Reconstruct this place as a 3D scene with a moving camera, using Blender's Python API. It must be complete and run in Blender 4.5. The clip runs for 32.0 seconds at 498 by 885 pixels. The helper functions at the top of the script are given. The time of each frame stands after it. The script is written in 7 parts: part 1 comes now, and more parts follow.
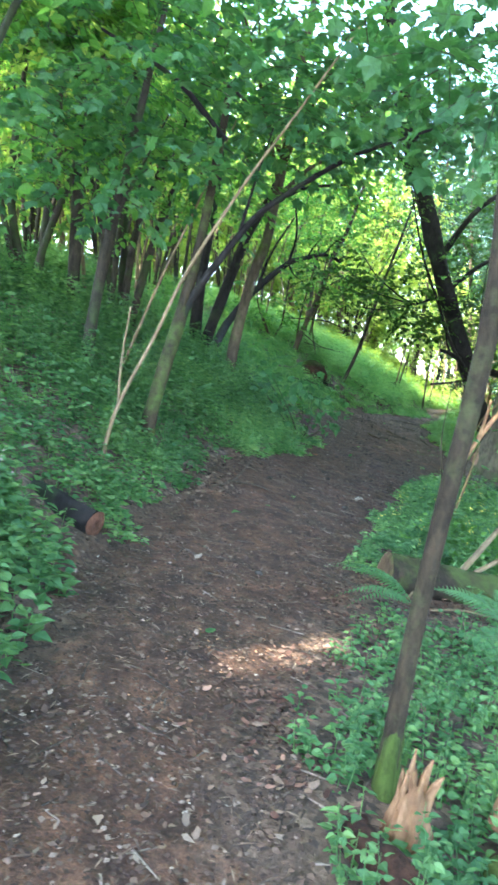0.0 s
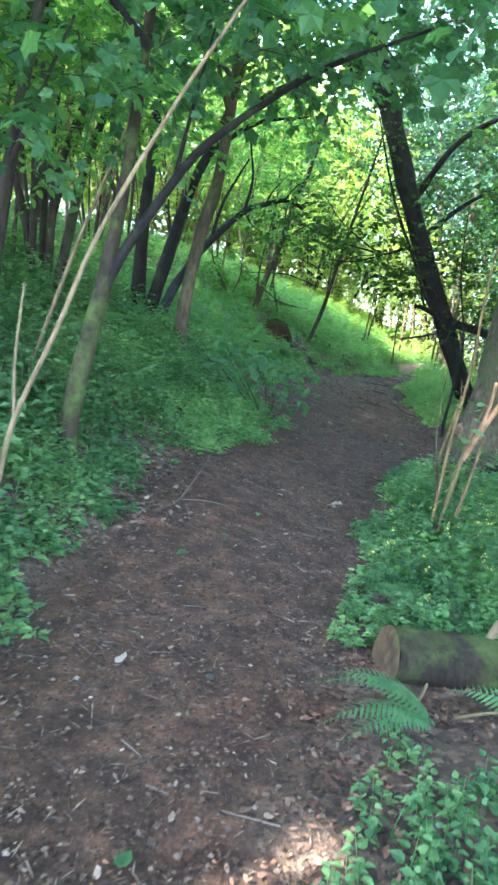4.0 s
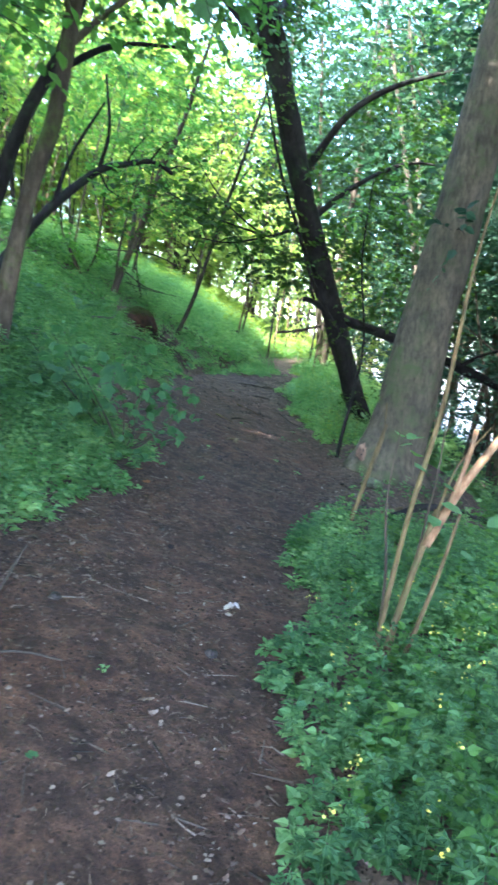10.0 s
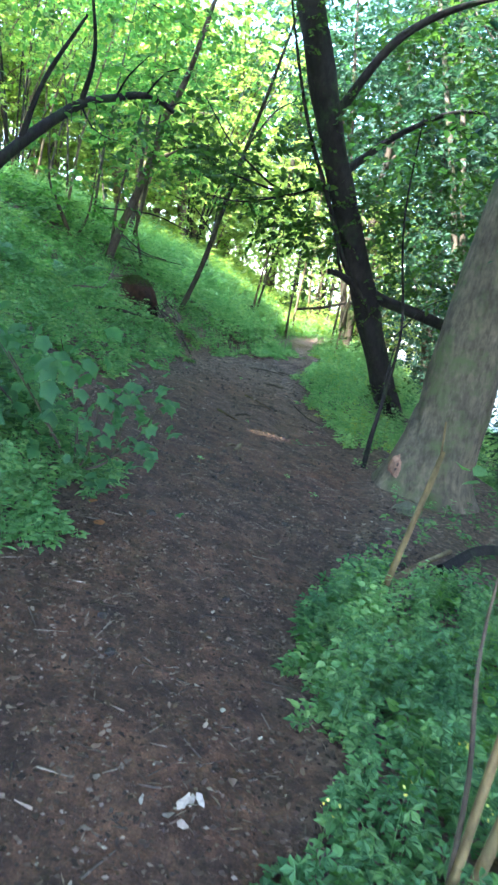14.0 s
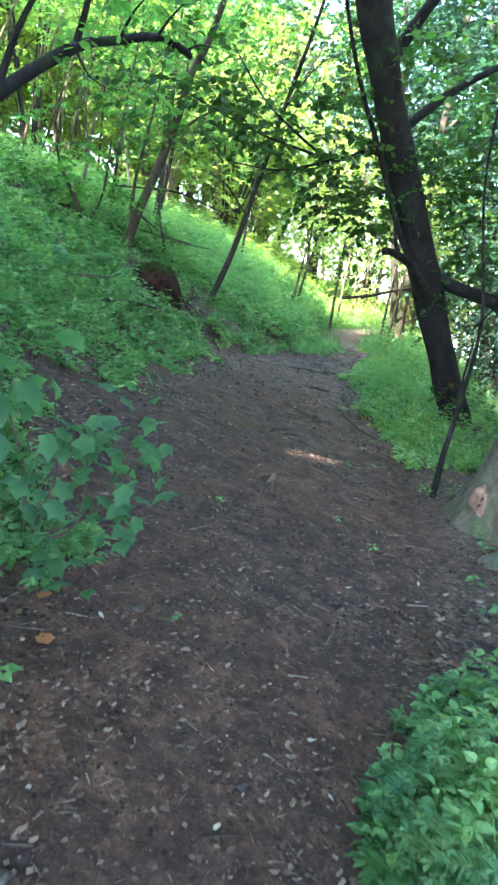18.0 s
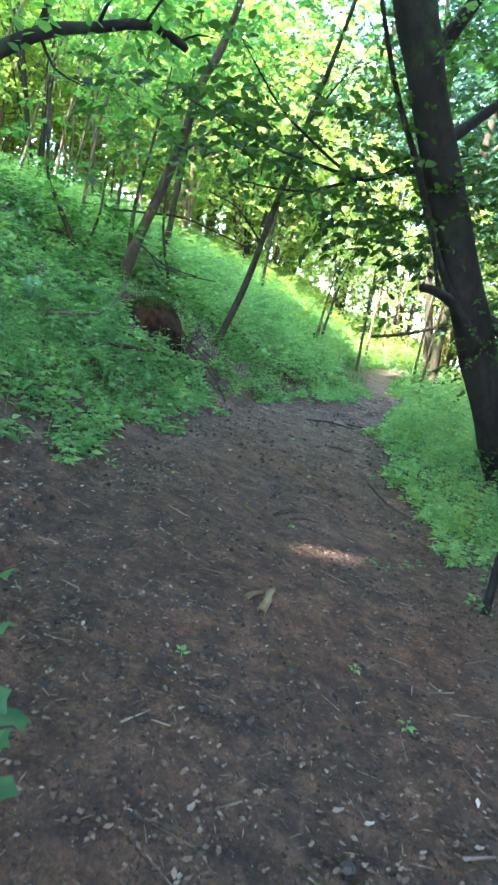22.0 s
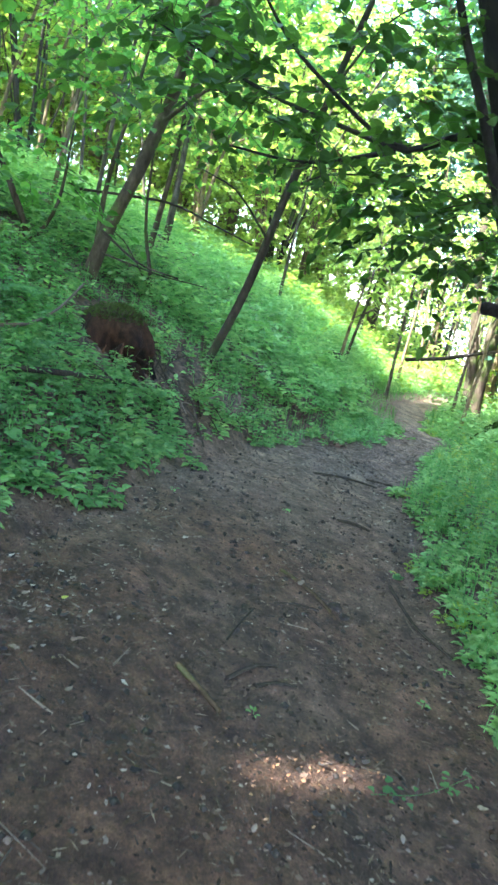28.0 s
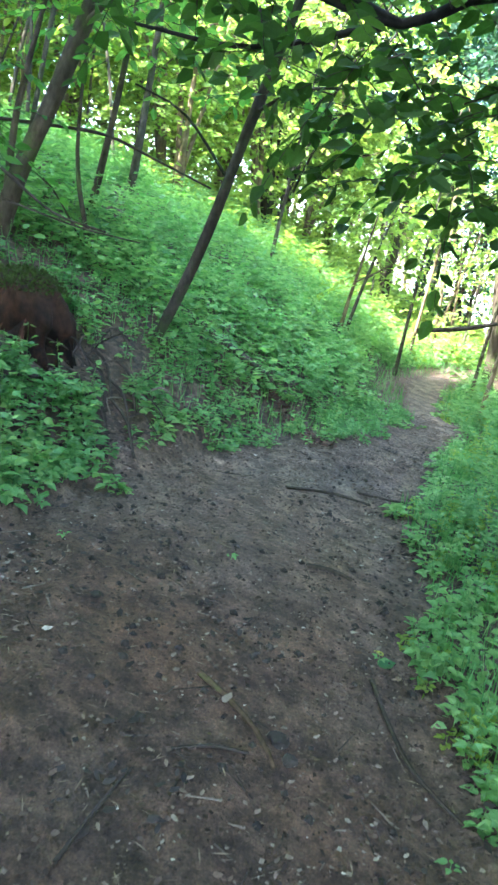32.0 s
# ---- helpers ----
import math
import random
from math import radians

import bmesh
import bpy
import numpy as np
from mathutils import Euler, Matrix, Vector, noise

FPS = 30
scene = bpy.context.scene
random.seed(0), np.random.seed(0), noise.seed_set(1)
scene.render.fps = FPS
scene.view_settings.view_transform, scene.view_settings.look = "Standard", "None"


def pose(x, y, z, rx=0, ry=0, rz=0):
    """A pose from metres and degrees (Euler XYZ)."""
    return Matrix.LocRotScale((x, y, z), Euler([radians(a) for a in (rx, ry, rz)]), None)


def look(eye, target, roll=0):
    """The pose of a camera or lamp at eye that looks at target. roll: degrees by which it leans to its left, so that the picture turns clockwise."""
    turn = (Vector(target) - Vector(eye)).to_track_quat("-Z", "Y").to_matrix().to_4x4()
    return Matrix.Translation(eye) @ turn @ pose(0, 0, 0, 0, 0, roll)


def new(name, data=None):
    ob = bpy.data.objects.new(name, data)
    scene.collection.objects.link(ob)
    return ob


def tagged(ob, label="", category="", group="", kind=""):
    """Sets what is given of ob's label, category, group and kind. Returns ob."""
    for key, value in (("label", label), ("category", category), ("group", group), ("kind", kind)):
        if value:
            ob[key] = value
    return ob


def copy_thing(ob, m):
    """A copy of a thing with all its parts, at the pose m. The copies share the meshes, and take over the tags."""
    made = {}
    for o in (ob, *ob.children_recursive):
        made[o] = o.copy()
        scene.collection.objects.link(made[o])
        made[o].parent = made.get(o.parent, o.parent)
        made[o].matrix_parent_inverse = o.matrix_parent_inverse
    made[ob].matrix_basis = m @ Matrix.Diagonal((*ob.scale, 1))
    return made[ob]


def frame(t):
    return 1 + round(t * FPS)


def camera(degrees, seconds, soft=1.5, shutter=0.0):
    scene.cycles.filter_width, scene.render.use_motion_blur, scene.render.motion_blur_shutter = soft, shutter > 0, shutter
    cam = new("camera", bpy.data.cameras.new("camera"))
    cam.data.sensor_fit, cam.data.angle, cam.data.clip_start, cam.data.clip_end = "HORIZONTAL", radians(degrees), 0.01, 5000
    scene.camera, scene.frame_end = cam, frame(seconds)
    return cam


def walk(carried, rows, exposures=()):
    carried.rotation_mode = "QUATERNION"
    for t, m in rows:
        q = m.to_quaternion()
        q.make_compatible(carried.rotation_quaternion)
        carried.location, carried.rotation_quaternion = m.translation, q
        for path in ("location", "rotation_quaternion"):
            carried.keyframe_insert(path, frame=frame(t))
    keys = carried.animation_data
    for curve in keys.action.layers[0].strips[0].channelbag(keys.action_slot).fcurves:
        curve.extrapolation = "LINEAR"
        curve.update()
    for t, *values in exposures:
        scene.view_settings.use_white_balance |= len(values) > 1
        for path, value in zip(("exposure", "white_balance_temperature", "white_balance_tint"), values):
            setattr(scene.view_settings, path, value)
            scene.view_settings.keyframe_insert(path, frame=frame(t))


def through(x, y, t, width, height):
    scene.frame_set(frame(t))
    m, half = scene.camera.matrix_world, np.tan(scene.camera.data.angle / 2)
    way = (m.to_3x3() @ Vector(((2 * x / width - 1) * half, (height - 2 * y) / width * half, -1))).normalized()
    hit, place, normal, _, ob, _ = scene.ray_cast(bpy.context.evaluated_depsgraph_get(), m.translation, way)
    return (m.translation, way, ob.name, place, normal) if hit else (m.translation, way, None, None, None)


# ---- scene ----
cam = camera(38.7, 32.0, soft=2.7, shutter=0.5)
# seconds, stops, kelvin, tint
EXPOSURES = [(0, 4.64, 6150, 10), (2, 4.78, 6000, 12), (4, 4.7, 5870, 13), (7, 4.72, 5780, 16), (8, 4.8, 5760, 16), (9, 4.7, 5730, 18), (10, 4.62, 5720, 18), (12, 4.72, 5700, 18), (14, 4.7, 5680, 16), (17, 4.88, 5720, 17), (20, 5.0, 5780, 17), (23, 5.02, 5780, 15), (26, 5.04, 5850, 13), (30, 5.1, 5800, 13), (31, 5.16, 5780, 13), (32, 5.08, 5750, 13)]
PATH = [
    (0, (-0.155, -0.010, 1.195), (-0.148, 1.980, 0.989), 6.33),
    (0.5, (-0.102, 0.076, 1.196), (-0.015, 2.057, 0.933), 6.06),
    (1, (-0.160, 0.254, 1.234), (0.034, 2.220, 0.927), 6.65),
    (1.5, (-0.183, 0.404, 1.252), (-0.007, 2.372, 0.944), 6.93),
    (2, (-0.106, 0.598, 1.278), (-0.077, 2.578, 1.000), 5.10),
    (2.5, (-0.049, 0.615, 1.310), (0.105, 2.584, 0.993), 3.89),
    (3, (-0.150, 0.790, 1.385), (0.125, 2.741, 1.039), 5.07),
    (3.5, (-0.175, 0.944, 1.403), (0.082, 2.896, 1.055), 6.10),
    (4, (-0.096, 1.181, 1.416), (0.024, 3.149, 1.080), 4.90),
    (4.5, (-0.048, 1.298, 1.416), (0.316, 3.225, 1.026), 3.76),
    (6.5, (-0.115, 2.006, 1.466), (0.371, 3.907, 1.077), 7.92),
    (7, (-0.182, 2.192, 1.493), (0.317, 4.082, 1.071), 9.11),
    (7.5, (-0.177, 2.326, 1.501), (0.181, 4.257, 1.119), 8.18),
    (8, (-0.150, 2.519, 1.509), (0.019, 4.484, 1.176), 6.10),
    (8.5, (-0.160, 2.663, 1.520), (0.303, 4.585, 1.219), 7.28),
    (9, (-0.166, 2.802, 1.525), (0.355, 4.705, 1.192), 6.76),
    (9.5, (-0.037, 2.974, 1.514), (0.406, 4.899, 1.202), 6.64),
    (10, (0.069, 3.076, 1.504), (0.567, 4.983, 1.165), 6.89),
    (10.5, (0.092, 3.252, 1.527), (0.715, 5.118, 1.165), 7.48),
    (11, (0.107, 3.421, 1.524), (0.677, 5.300, 1.142), 8.30),
    (11.5, (0.217, 3.615, 1.511), (0.574, 5.542, 1.110), 8.85),
    (12, (0.312, 3.785, 1.493), (0.749, 5.681, 1.028), 8.07),
    (12.5, (0.319, 4.004, 1.524), (0.901, 5.855, 1.040), 8.83),
    (13, (0.410, 4.181, 1.517), (0.828, 6.090, 1.089), 8.07),
    (13.5, (0.506, 4.328, 1.515), (0.828, 6.257, 1.098), 7.37),
    (14, (0.501, 4.509, 1.529), (0.959, 6.411, 1.113), 8.54),
    (14.5, (0.471, 4.680, 1.525), (0.887, 6.590, 1.104), 8.77),
    (16.5, (0.603, 5.296, 1.508), (0.990, 7.211, 1.080), 7.79),
    (17, (0.749, 5.485, 1.490), (0.989, 7.425, 1.069), 7.39),
    (17.5, (0.832, 5.592, 1.465), (1.104, 7.522, 1.018), 6.83),
    (18, (0.815, 5.801, 1.494), (1.156, 7.718, 1.037), 7.32),
    (18.5, (0.875, 5.949, 1.489), (1.173, 7.881, 1.067), 7.29),
    (19, (1.018, 6.079, 1.480), (1.250, 8.027, 1.090), 6.53),
    (19.5, (1.087, 6.153, 1.476), (1.353, 8.095, 1.078), 5.93),
    (20, (1.047, 6.350, 1.501), (1.360, 8.284, 1.101), 7.15),
    (20.5, (1.067, 6.492, 1.514), (1.331, 8.436, 1.125), 7.76),
    (21, (1.184, 6.651, 1.530), (1.358, 8.606, 1.147), 7.85),
    (21.5, (1.221, 6.787, 1.537), (1.433, 8.738, 1.153), 7.44),
    (22, (1.155, 6.993, 1.583), (1.412, 8.938, 1.196), 8.01),
    (22.5, (1.233, 7.156, 1.559), (1.435, 9.114, 1.199), 7.95),
    (23, (1.355, 7.293, 1.559), (1.517, 9.253, 1.191), 7.33),
    (23.5, (1.371, 7.418, 1.582), (1.625, 9.368, 1.216), 8.11),
    (24, (1.338, 7.585, 1.603), (1.623, 9.530, 1.237), 8.74),
    (24.5, (1.441, 7.712, 1.595), (1.651, 9.671, 1.252), 8.45),
    (26.5, (1.499, 8.234, 1.658), (1.632, 10.198, 1.307), 10.98),
    (27, (1.606, 8.416, 1.656), (1.569, 10.384, 1.298), 9.60),
    (27.5, (1.657, 8.524, 1.657), (1.716, 10.488, 1.285), 9.74),
    (28, (1.620, 8.721, 1.684), (1.796, 10.676, 1.299), 10.44),
    (28.5, (1.667, 8.895, 1.668), (1.785, 10.856, 1.291), 10.24),
    (29, (1.807, 9.066, 1.661), (1.840, 11.030, 1.284), 8.73),
    (29.5, (1.916, 9.207, 1.612), (2.134, 11.146, 1.172), 7.45),
    (30, (1.975, 9.406, 1.619), (2.242, 11.328, 1.135), 7.40),
    (30.5, (2.146, 9.584, 1.613), (2.250, 11.522, 1.131), 6.30),
    (31, (2.208, 9.701, 1.616), (2.189, 11.637, 1.117), 5.25),
    (31.5, (2.137, 9.880, 1.691), (2.202, 11.816, 1.196), 7.88),
    (32, (2.084, 10.011, 1.723), (2.221, 11.946, 1.238), 9.90),
]
walk(cam, [(t, look(eye, target, roll)) for t, eye, target, roll in PATH], EXPOSURES)

# ---- world, sun ----
SUN_EL, SUN_AZ = 51.0, -122.0
world = bpy.data.worlds.new("sky")
scene.world = world
world.use_nodes = True
wn = world.node_tree.nodes
sky = wn.new("ShaderNodeTexSky")
sky.sky_type, sky.sun_disc = "NISHITA", False
sky.sun_elevation, sky.sun_rotation = radians(SUN_EL), radians(SUN_AZ)
world.node_tree.links.new(sky.outputs[0], wn["Background"].inputs[0])
wn["Background"].inputs[1].default_value = 0.15
sun = new("sun", bpy.data.lights.new("sun", "SUN"))
sun.data.energy, sun.data.angle, sun.data.color = 2.3, radians(0.5), (1.0, 0.94, 0.84)
SUN_DIR = Vector((math.sin(radians(SUN_AZ)) * math.cos(radians(SUN_EL)), math.cos(radians(SUN_AZ)) * math.cos(radians(SUN_EL)), math.sin(radians(SUN_EL))))
sun.matrix_world = look(SUN_DIR * 30, (0, 0, 0))

# ---- materials ----
def nodes_of(name):
    m = bpy.data.materials.new(name)
    m.use_nodes = True
    return m, m.node_tree.nodes, m.node_tree.links, m.node_tree.nodes["Principled BSDF"]


def ramp(nt, stops):
    r = nt.new("ShaderNodeValToRGB")
    el = r.color_ramp.elements
    while len(el) < len(stops):
        el.new(0.5)
    for e, (at, col) in zip(el, stops):
        e.position, e.color = at, (*col, 1)
    return r


def noise_node(nt, ln, scale, detail=4, rough=0.6, stretch=None, coord="Object"):
    tc = nt.new("ShaderNodeTexCoord")
    n = nt.new("ShaderNodeTexNoise")
    n.inputs["Scale"].default_value, n.inputs["Detail"].default_value, n.inputs["Roughness"].default_value = scale, detail, rough
    src = tc.outputs[coord]
    if stretch:
        mp = nt.new("ShaderNodeMapping")
        mp.inputs["Scale"].default_value = stretch
        ln.new(src, mp.inputs[0])
        src = mp.outputs[0]
    ln.new(src, n.inputs["Vector"])
    return n


def mix_colour(nt, ln, fac, a, b, mode="MIX"):
    m = nt.new("ShaderNodeMix")
    m.data_type, m.blend_type = "RGBA", mode
    for sock, v in ((m.inputs[0], fac), (m.inputs[6], a), (m.inputs[7], b)):
        if hasattr(v, "is_linked"):
            ln.new(v, sock)
        elif isinstance(v, tuple):
            sock.default_value = (*v, 1)
        else:
            sock.default_value = v
    return m.outputs[2]


def leaf_material(name, dark, mid, light, thin=0.45, through=(1.55, 1.75, 0.8), rough=0.6, spread=1.0):
    """A leaf: varied from leaf to leaf and from clump to clump, and letting light through."""
    m, nt, ln, bsdf = nodes_of(name)
    geo = nt.new("ShaderNodeNewGeometry")
    big = noise_node(nt, ln, 1.1 * spread, 2)
    add = nt.new("ShaderNodeMath")
    add.operation, add.inputs[1].default_value = "MULTIPLY_ADD", 0.55
    ln.new(geo.outputs["Random Per Island"], add.inputs[0])
    half = nt.new("ShaderNodeMath")
    half.operation, half.inputs[1].default_value, half.inputs[2].default_value = "MULTIPLY_ADD", 1.3, -0.42
    ln.new(big.outputs[0], half.inputs[0])
    ln.new(half.outputs[0], add.inputs[2])
    r = ramp(nt, [(0.0, dark), (0.5, mid), (1.0, light)])
    ln.new(add.outputs[0], r.inputs[0])
    fine = noise_node(nt, ln, 60, 2)
    col = mix_colour(nt, ln, 0.25, r.outputs[0], fine.outputs[0], "OVERLAY")
    ln.new(col, bsdf.inputs["Base Color"])
    bsdf.inputs["Roughness"].default_value = rough
    bsdf.inputs["Specular IOR Level"].default_value = 0.2
    tr = nt.new("ShaderNodeBsdfTranslucent")
    ln.new(mix_colour(nt, ln, 1.0, col, through, "MULTIPLY"), tr.inputs[0])
    mx = nt.new("ShaderNodeMixShader")
    mx.inputs[0].default_value = thin
    ln.new(bsdf.outputs[0], mx.inputs[1])
    ln.new(tr.outputs[0], mx.inputs[2])
    ln.new(mx.outputs[0], nt["Material Output"].inputs[0])
    return m


def bark_material(name, dark, light, moss=0.0, moss_col=(0.06, 0.085, 0.02), scale=1.0, bump=0.6):
    m, nt, ln, bsdf = nodes_of(name)
    ridges = noise_node(nt, ln, 24 * scale, 7, 0.72, (1, 1, 0.36))
    patches = noise_node(nt, ln, 4.5 * scale, 3, 0.6)
    r = ramp(nt, [(0.3, dark), (0.72, light)])
    ln.new(ridges.outputs[0], r.inputs[0])
    r2 = ramp(nt, [(0.3, (0.55, 0.55, 0.52)), (0.7, (1.25, 1.2, 1.1))])
    ln.new(patches.outputs[0], r2.inputs[0])
    col = mix_colour(nt, ln, 1.0, r.outputs[0], r2.outputs[0], "MULTIPLY")
    if moss > 0:
        mo = noise_node(nt, ln, 3.1 * scale, 5, 0.7)
        mr = ramp(nt, [(0.62 - 0.4 * moss, (0, 0, 0)), (0.75 - 0.3 * moss, (1, 1, 1))])
        ln.new(mo.outputs[0], mr.inputs[0])
        col = mix_colour(nt, ln, mr.outputs[0], col, moss_col)
    ln.new(col, bsdf.inputs["Base Color"])
    bsdf.inputs["Roughness"].default_value = 0.9
    bsdf.inputs["Specular IOR Level"].default_value = 0.2
    b = nt.new("ShaderNodeBump")
    b.inputs["Strength"].default_value, b.inputs["Distance"].default_value = bump, 0.02
    ln.new(ridges.outputs[0], b.inputs["Height"])
    ln.new(b.outputs[0], bsdf.inputs["Normal"])
    return m


def speckled(name, stops, rough=0.85, scale=9.0):
    """Small dry things: one tone a piece, with fine grain."""
    m, nt, ln, bsdf = nodes_of(name)
    geo = nt.new("ShaderNodeNewGeometry")
    info = nt.new("ShaderNodeObjectInfo")
    s = nt.new("ShaderNodeMath")
    s.operation = "ADD"
    ln.new(geo.outputs["Random Per Island"], s.inputs[0])
    ln.new(info.outputs["Random"], s.inputs[1])
    fr = nt.new("ShaderNodeMath")
    fr.operation = "FRACT"
    ln.new(s.outputs[0], fr.inputs[0])
    r = ramp(nt, stops)
    ln.new(fr.outputs[0], r.inputs[0])
    n = noise_node(nt, ln, scale * 9, 3)
    ln.new(mix_colour(nt, ln, 0.6, r.outputs[0], n.outputs[0], "OVERLAY"), bsdf.inputs["Base Color"])
    bsdf.inputs["Roughness"].default_value = rough
    bsdf.inputs["Specular IOR Level"].default_value = 0.25
    return m


def ground_material():
    m, nt, ln, bsdf = nodes_of("woodland_soil")
    at = nt.new("ShaderNodeAttribute")
    at.attribute_name = "trodden"
    pale = nt.new("ShaderNodeAttribute")
    pale.attribute_name = "pale"
    big = noise_node(nt, ln, 0.9, 4, 0.6)
    mid = noise_node(nt, ln, 7, 6, 0.7)
    fine = noise_node(nt, ln, 55, 5, 0.75)
    soil = ramp(nt, [(0.3, (0.03, 0.0165, 0.0105)), (0.5, (0.074, 0.0415, 0.0255)), (0.72, (0.145, 0.086, 0.055))])
    # greyer, paler soil ramp: sky sheen and glare on the far path, put into colour
    far_sheen = nt.new("ShaderNodeAttribute")
    far_sheen.attribute_name = "far_sheen"
    sheen_soil = ramp(nt, [(0.3, (0.056, 0.043, 0.034)), (0.5, (0.162, 0.127, 0.102)), (0.72, (0.28, 0.225, 0.185))])
    ln.new(mid.outputs[0], sheen_soil.inputs[0])
    ln.new(mid.outputs[0], soil.inputs[0])
    warm = ramp(nt, [(0.35, (0.86, 0.87, 0.88)), (0.65, (1.15, 1.02, 0.9))])
    ln.new(big.outputs[0], warm.inputs[0])
    c = mix_colour(nt, ln, far_sheen.outputs["Fac"], soil.outputs[0], sheen_soil.outputs[0])
    c = mix_colour(nt, ln, 1.0, c, warm.outputs[0], "MULTIPLY")
    patch = noise_node(nt, ln, 8.5, 9, 0.8)
    pr = ramp(nt, [(0.36, (0.42, 0.4, 0.38)), (0.5, (0.85, 0.82, 0.79)), (0.64, (1.42, 1.3, 1.18))])
    ln.new(patch.outputs[0], pr.inputs[0])
    c = mix_colour(nt, ln, 1.0, c, pr.outputs[0], "MULTIPLY")
    grit = noise_node(nt, ln, 130, 4, 0.8)
    gr = ramp(nt, [(0.36, (0.3, 0.3, 0.3)), (0.5, (0.5, 0.5, 0.5)), (0.64, (0.78, 0.76, 0.72))])
    ln.new(grit.outputs[0], gr.inputs[0])
    c = mix_colour(nt, ln, 0.8, c, fine.outputs[0], "OVERLAY")
    c = mix_colour(nt, ln, 0.8, c, gr.outputs[0], "OVERLAY")
    tc = nt.new("ShaderNodeTexCoord")
    vo = nt.new("ShaderNodeTexVoronoi")
    vo.inputs["Scale"].default_value = 34
    warp = nt.new("ShaderNodeVectorMath")
    warp.operation = "MULTIPLY_ADD"
    warp.inputs[1].default_value = (0.06, 0.06, 0.06)
    ln.new(mid.outputs["Color"], warp.inputs[0])
    ln.new(tc.outputs["Object"], warp.inputs[2])
    ln.new(warp.outputs[0], vo.inputs["Vector"])
    litter = ramp(nt, [(0.0, (0.035, 0.026, 0.02)), (0.4, (0.07, 0.048, 0.032)), (0.75, (0.13, 0.085, 0.055)), (1.0, (0.2, 0.15, 0.1))])
    bw = nt.new("ShaderNodeRGBToBW")
    ln.new(vo.outputs["Color"], bw.inputs[0])
    ln.new(bw.outputs[0], litter.inputs[0])
    off = mix_colour(nt, ln, 0.6, litter.outputs[0], fine.outputs[0], "OVERLAY")
    edge = nt.new("ShaderNodeMath")
    edge.operation, edge.use_clamp = "MULTIPLY_ADD", True
    edge.inputs[1].default_value = 1.6
    ln.new(at.outputs["Fac"], edge.inputs[0])
    em = nt.new("ShaderNodeMath")
    em.operation, em.inputs[1].default_value, em.inputs[2].default_value = "MULTIPLY_ADD", 1.8, -1.2
    ln.new(mid.outputs[0], em.inputs[0])
    ln.new(em.outputs[0], edge.inputs[2])
    c = mix_colour(nt, ln, edge.outputs[0], off, c)
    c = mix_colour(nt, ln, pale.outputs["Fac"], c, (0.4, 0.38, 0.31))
    ln.new(c, bsdf.inputs["Base Color"])
    bsdf.inputs["Roughness"].default_value = 0.8
    bsdf.inputs["Specular IOR Level"].default_value = 0.3
    b = nt.new("ShaderNodeBump")
    b.inputs["Strength"].default_value, b.inputs["Distance"].default_value = 1.0, 0.04
    h = nt.new("ShaderNodeMath")
    h.operation, h.inputs[1].default_value = "MULTIPLY_ADD", 0.5
    ln.new(fine.outputs[0], h.inputs[0])
    ln.new(mid.outputs[0], h.inputs[2])
    ln.new(h.outputs[0], b.inputs["Height"])
    ln.new(b.outputs[0], bsdf.inputs["Normal"])
    return m


M_SOIL = ground_material()
M_LEAF = leaf_material("hazel_leaf", (0.04, 0.105, 0.03), (0.088, 0.19, 0.052), (0.18, 0.29, 0.078), 0.6)
M_LEAF_COOL = leaf_material("blue_green_leaf", (0.015, 0.04, 0.026), (0.03, 0.072, 0.042), (0.064, 0.122, 0.066), 0.36, (1.4, 1.7, 1.1))
# darkened leaf for the ivy tree: the shade on its foliage is in the colour
M_LEAF_SHADE = leaf_material("shaded_leaf", (0.014, 0.036, 0.008), (0.034, 0.075, 0.017), (0.075, 0.132, 0.028), 0.5)
M_LEAF_DARK = leaf_material("ivy_leaf", (0.02, 0.055, 0.022), (0.035, 0.085, 0.035), (0.06, 0.12, 0.045), 0.3)
# lighter, yellower leaf: the glow of sunlit foliage is put into its colour
M_LEAF_SUNLIT = leaf_material("sunlit_leaf", (0.095, 0.17, 0.045), (0.185, 0.275, 0.074), (0.3, 0.365, 0.11), 0.62, (1.8, 1.75, 0.8))
M_HERB = leaf_material("herb_leaf", (0.03, 0.084, 0.037), (0.077, 0.167, 0.068), (0.172, 0.28, 0.1), 0.42, spread=1.6)
M_NETTLE = leaf_material("nettle_leaf", (0.056, 0.138, 0.054), (0.128, 0.255, 0.1), (0.245, 0.37, 0.14), 0.45, spread=1.6)
M_MAPLE = leaf_material("maple_leaf", (0.024, 0.075, 0.036), (0.052, 0.128, 0.056), (0.1, 0.195, 0.075), 0.5)
M_GRASS = leaf_material("grass_blade", (0.06, 0.15, 0.06), (0.11, 0.24, 0.095), (0.18, 0.32, 0.13), 0.45)
M_BALSAM = leaf_material("balsam_leaf", (0.085, 0.18, 0.075), (0.17, 0.3, 0.125), (0.28, 0.41, 0.175), 0.5, spread=1.3)
M_FERN = leaf_material("fern_leaf", (0.05, 0.13, 0.055), (0.075, 0.17, 0.07), (0.1, 0.2, 0.08), 0.35)
M_YELLOW = speckled("yellow_petal", [(0.0, (0.5, 0.45, 0.05)), (1.0, (0.6, 0.58, 0.12))], 0.6)
M_WHITE = speckled("pale_petal", [(0.0, (0.22, 0.17, 0.13)), (1.0, (0.32, 0.26, 0.21))], 0.8)
M_BARK = bark_material("brown_bark", (0.03, 0.023, 0.016), (0.105, 0.084, 0.06), 0.24)
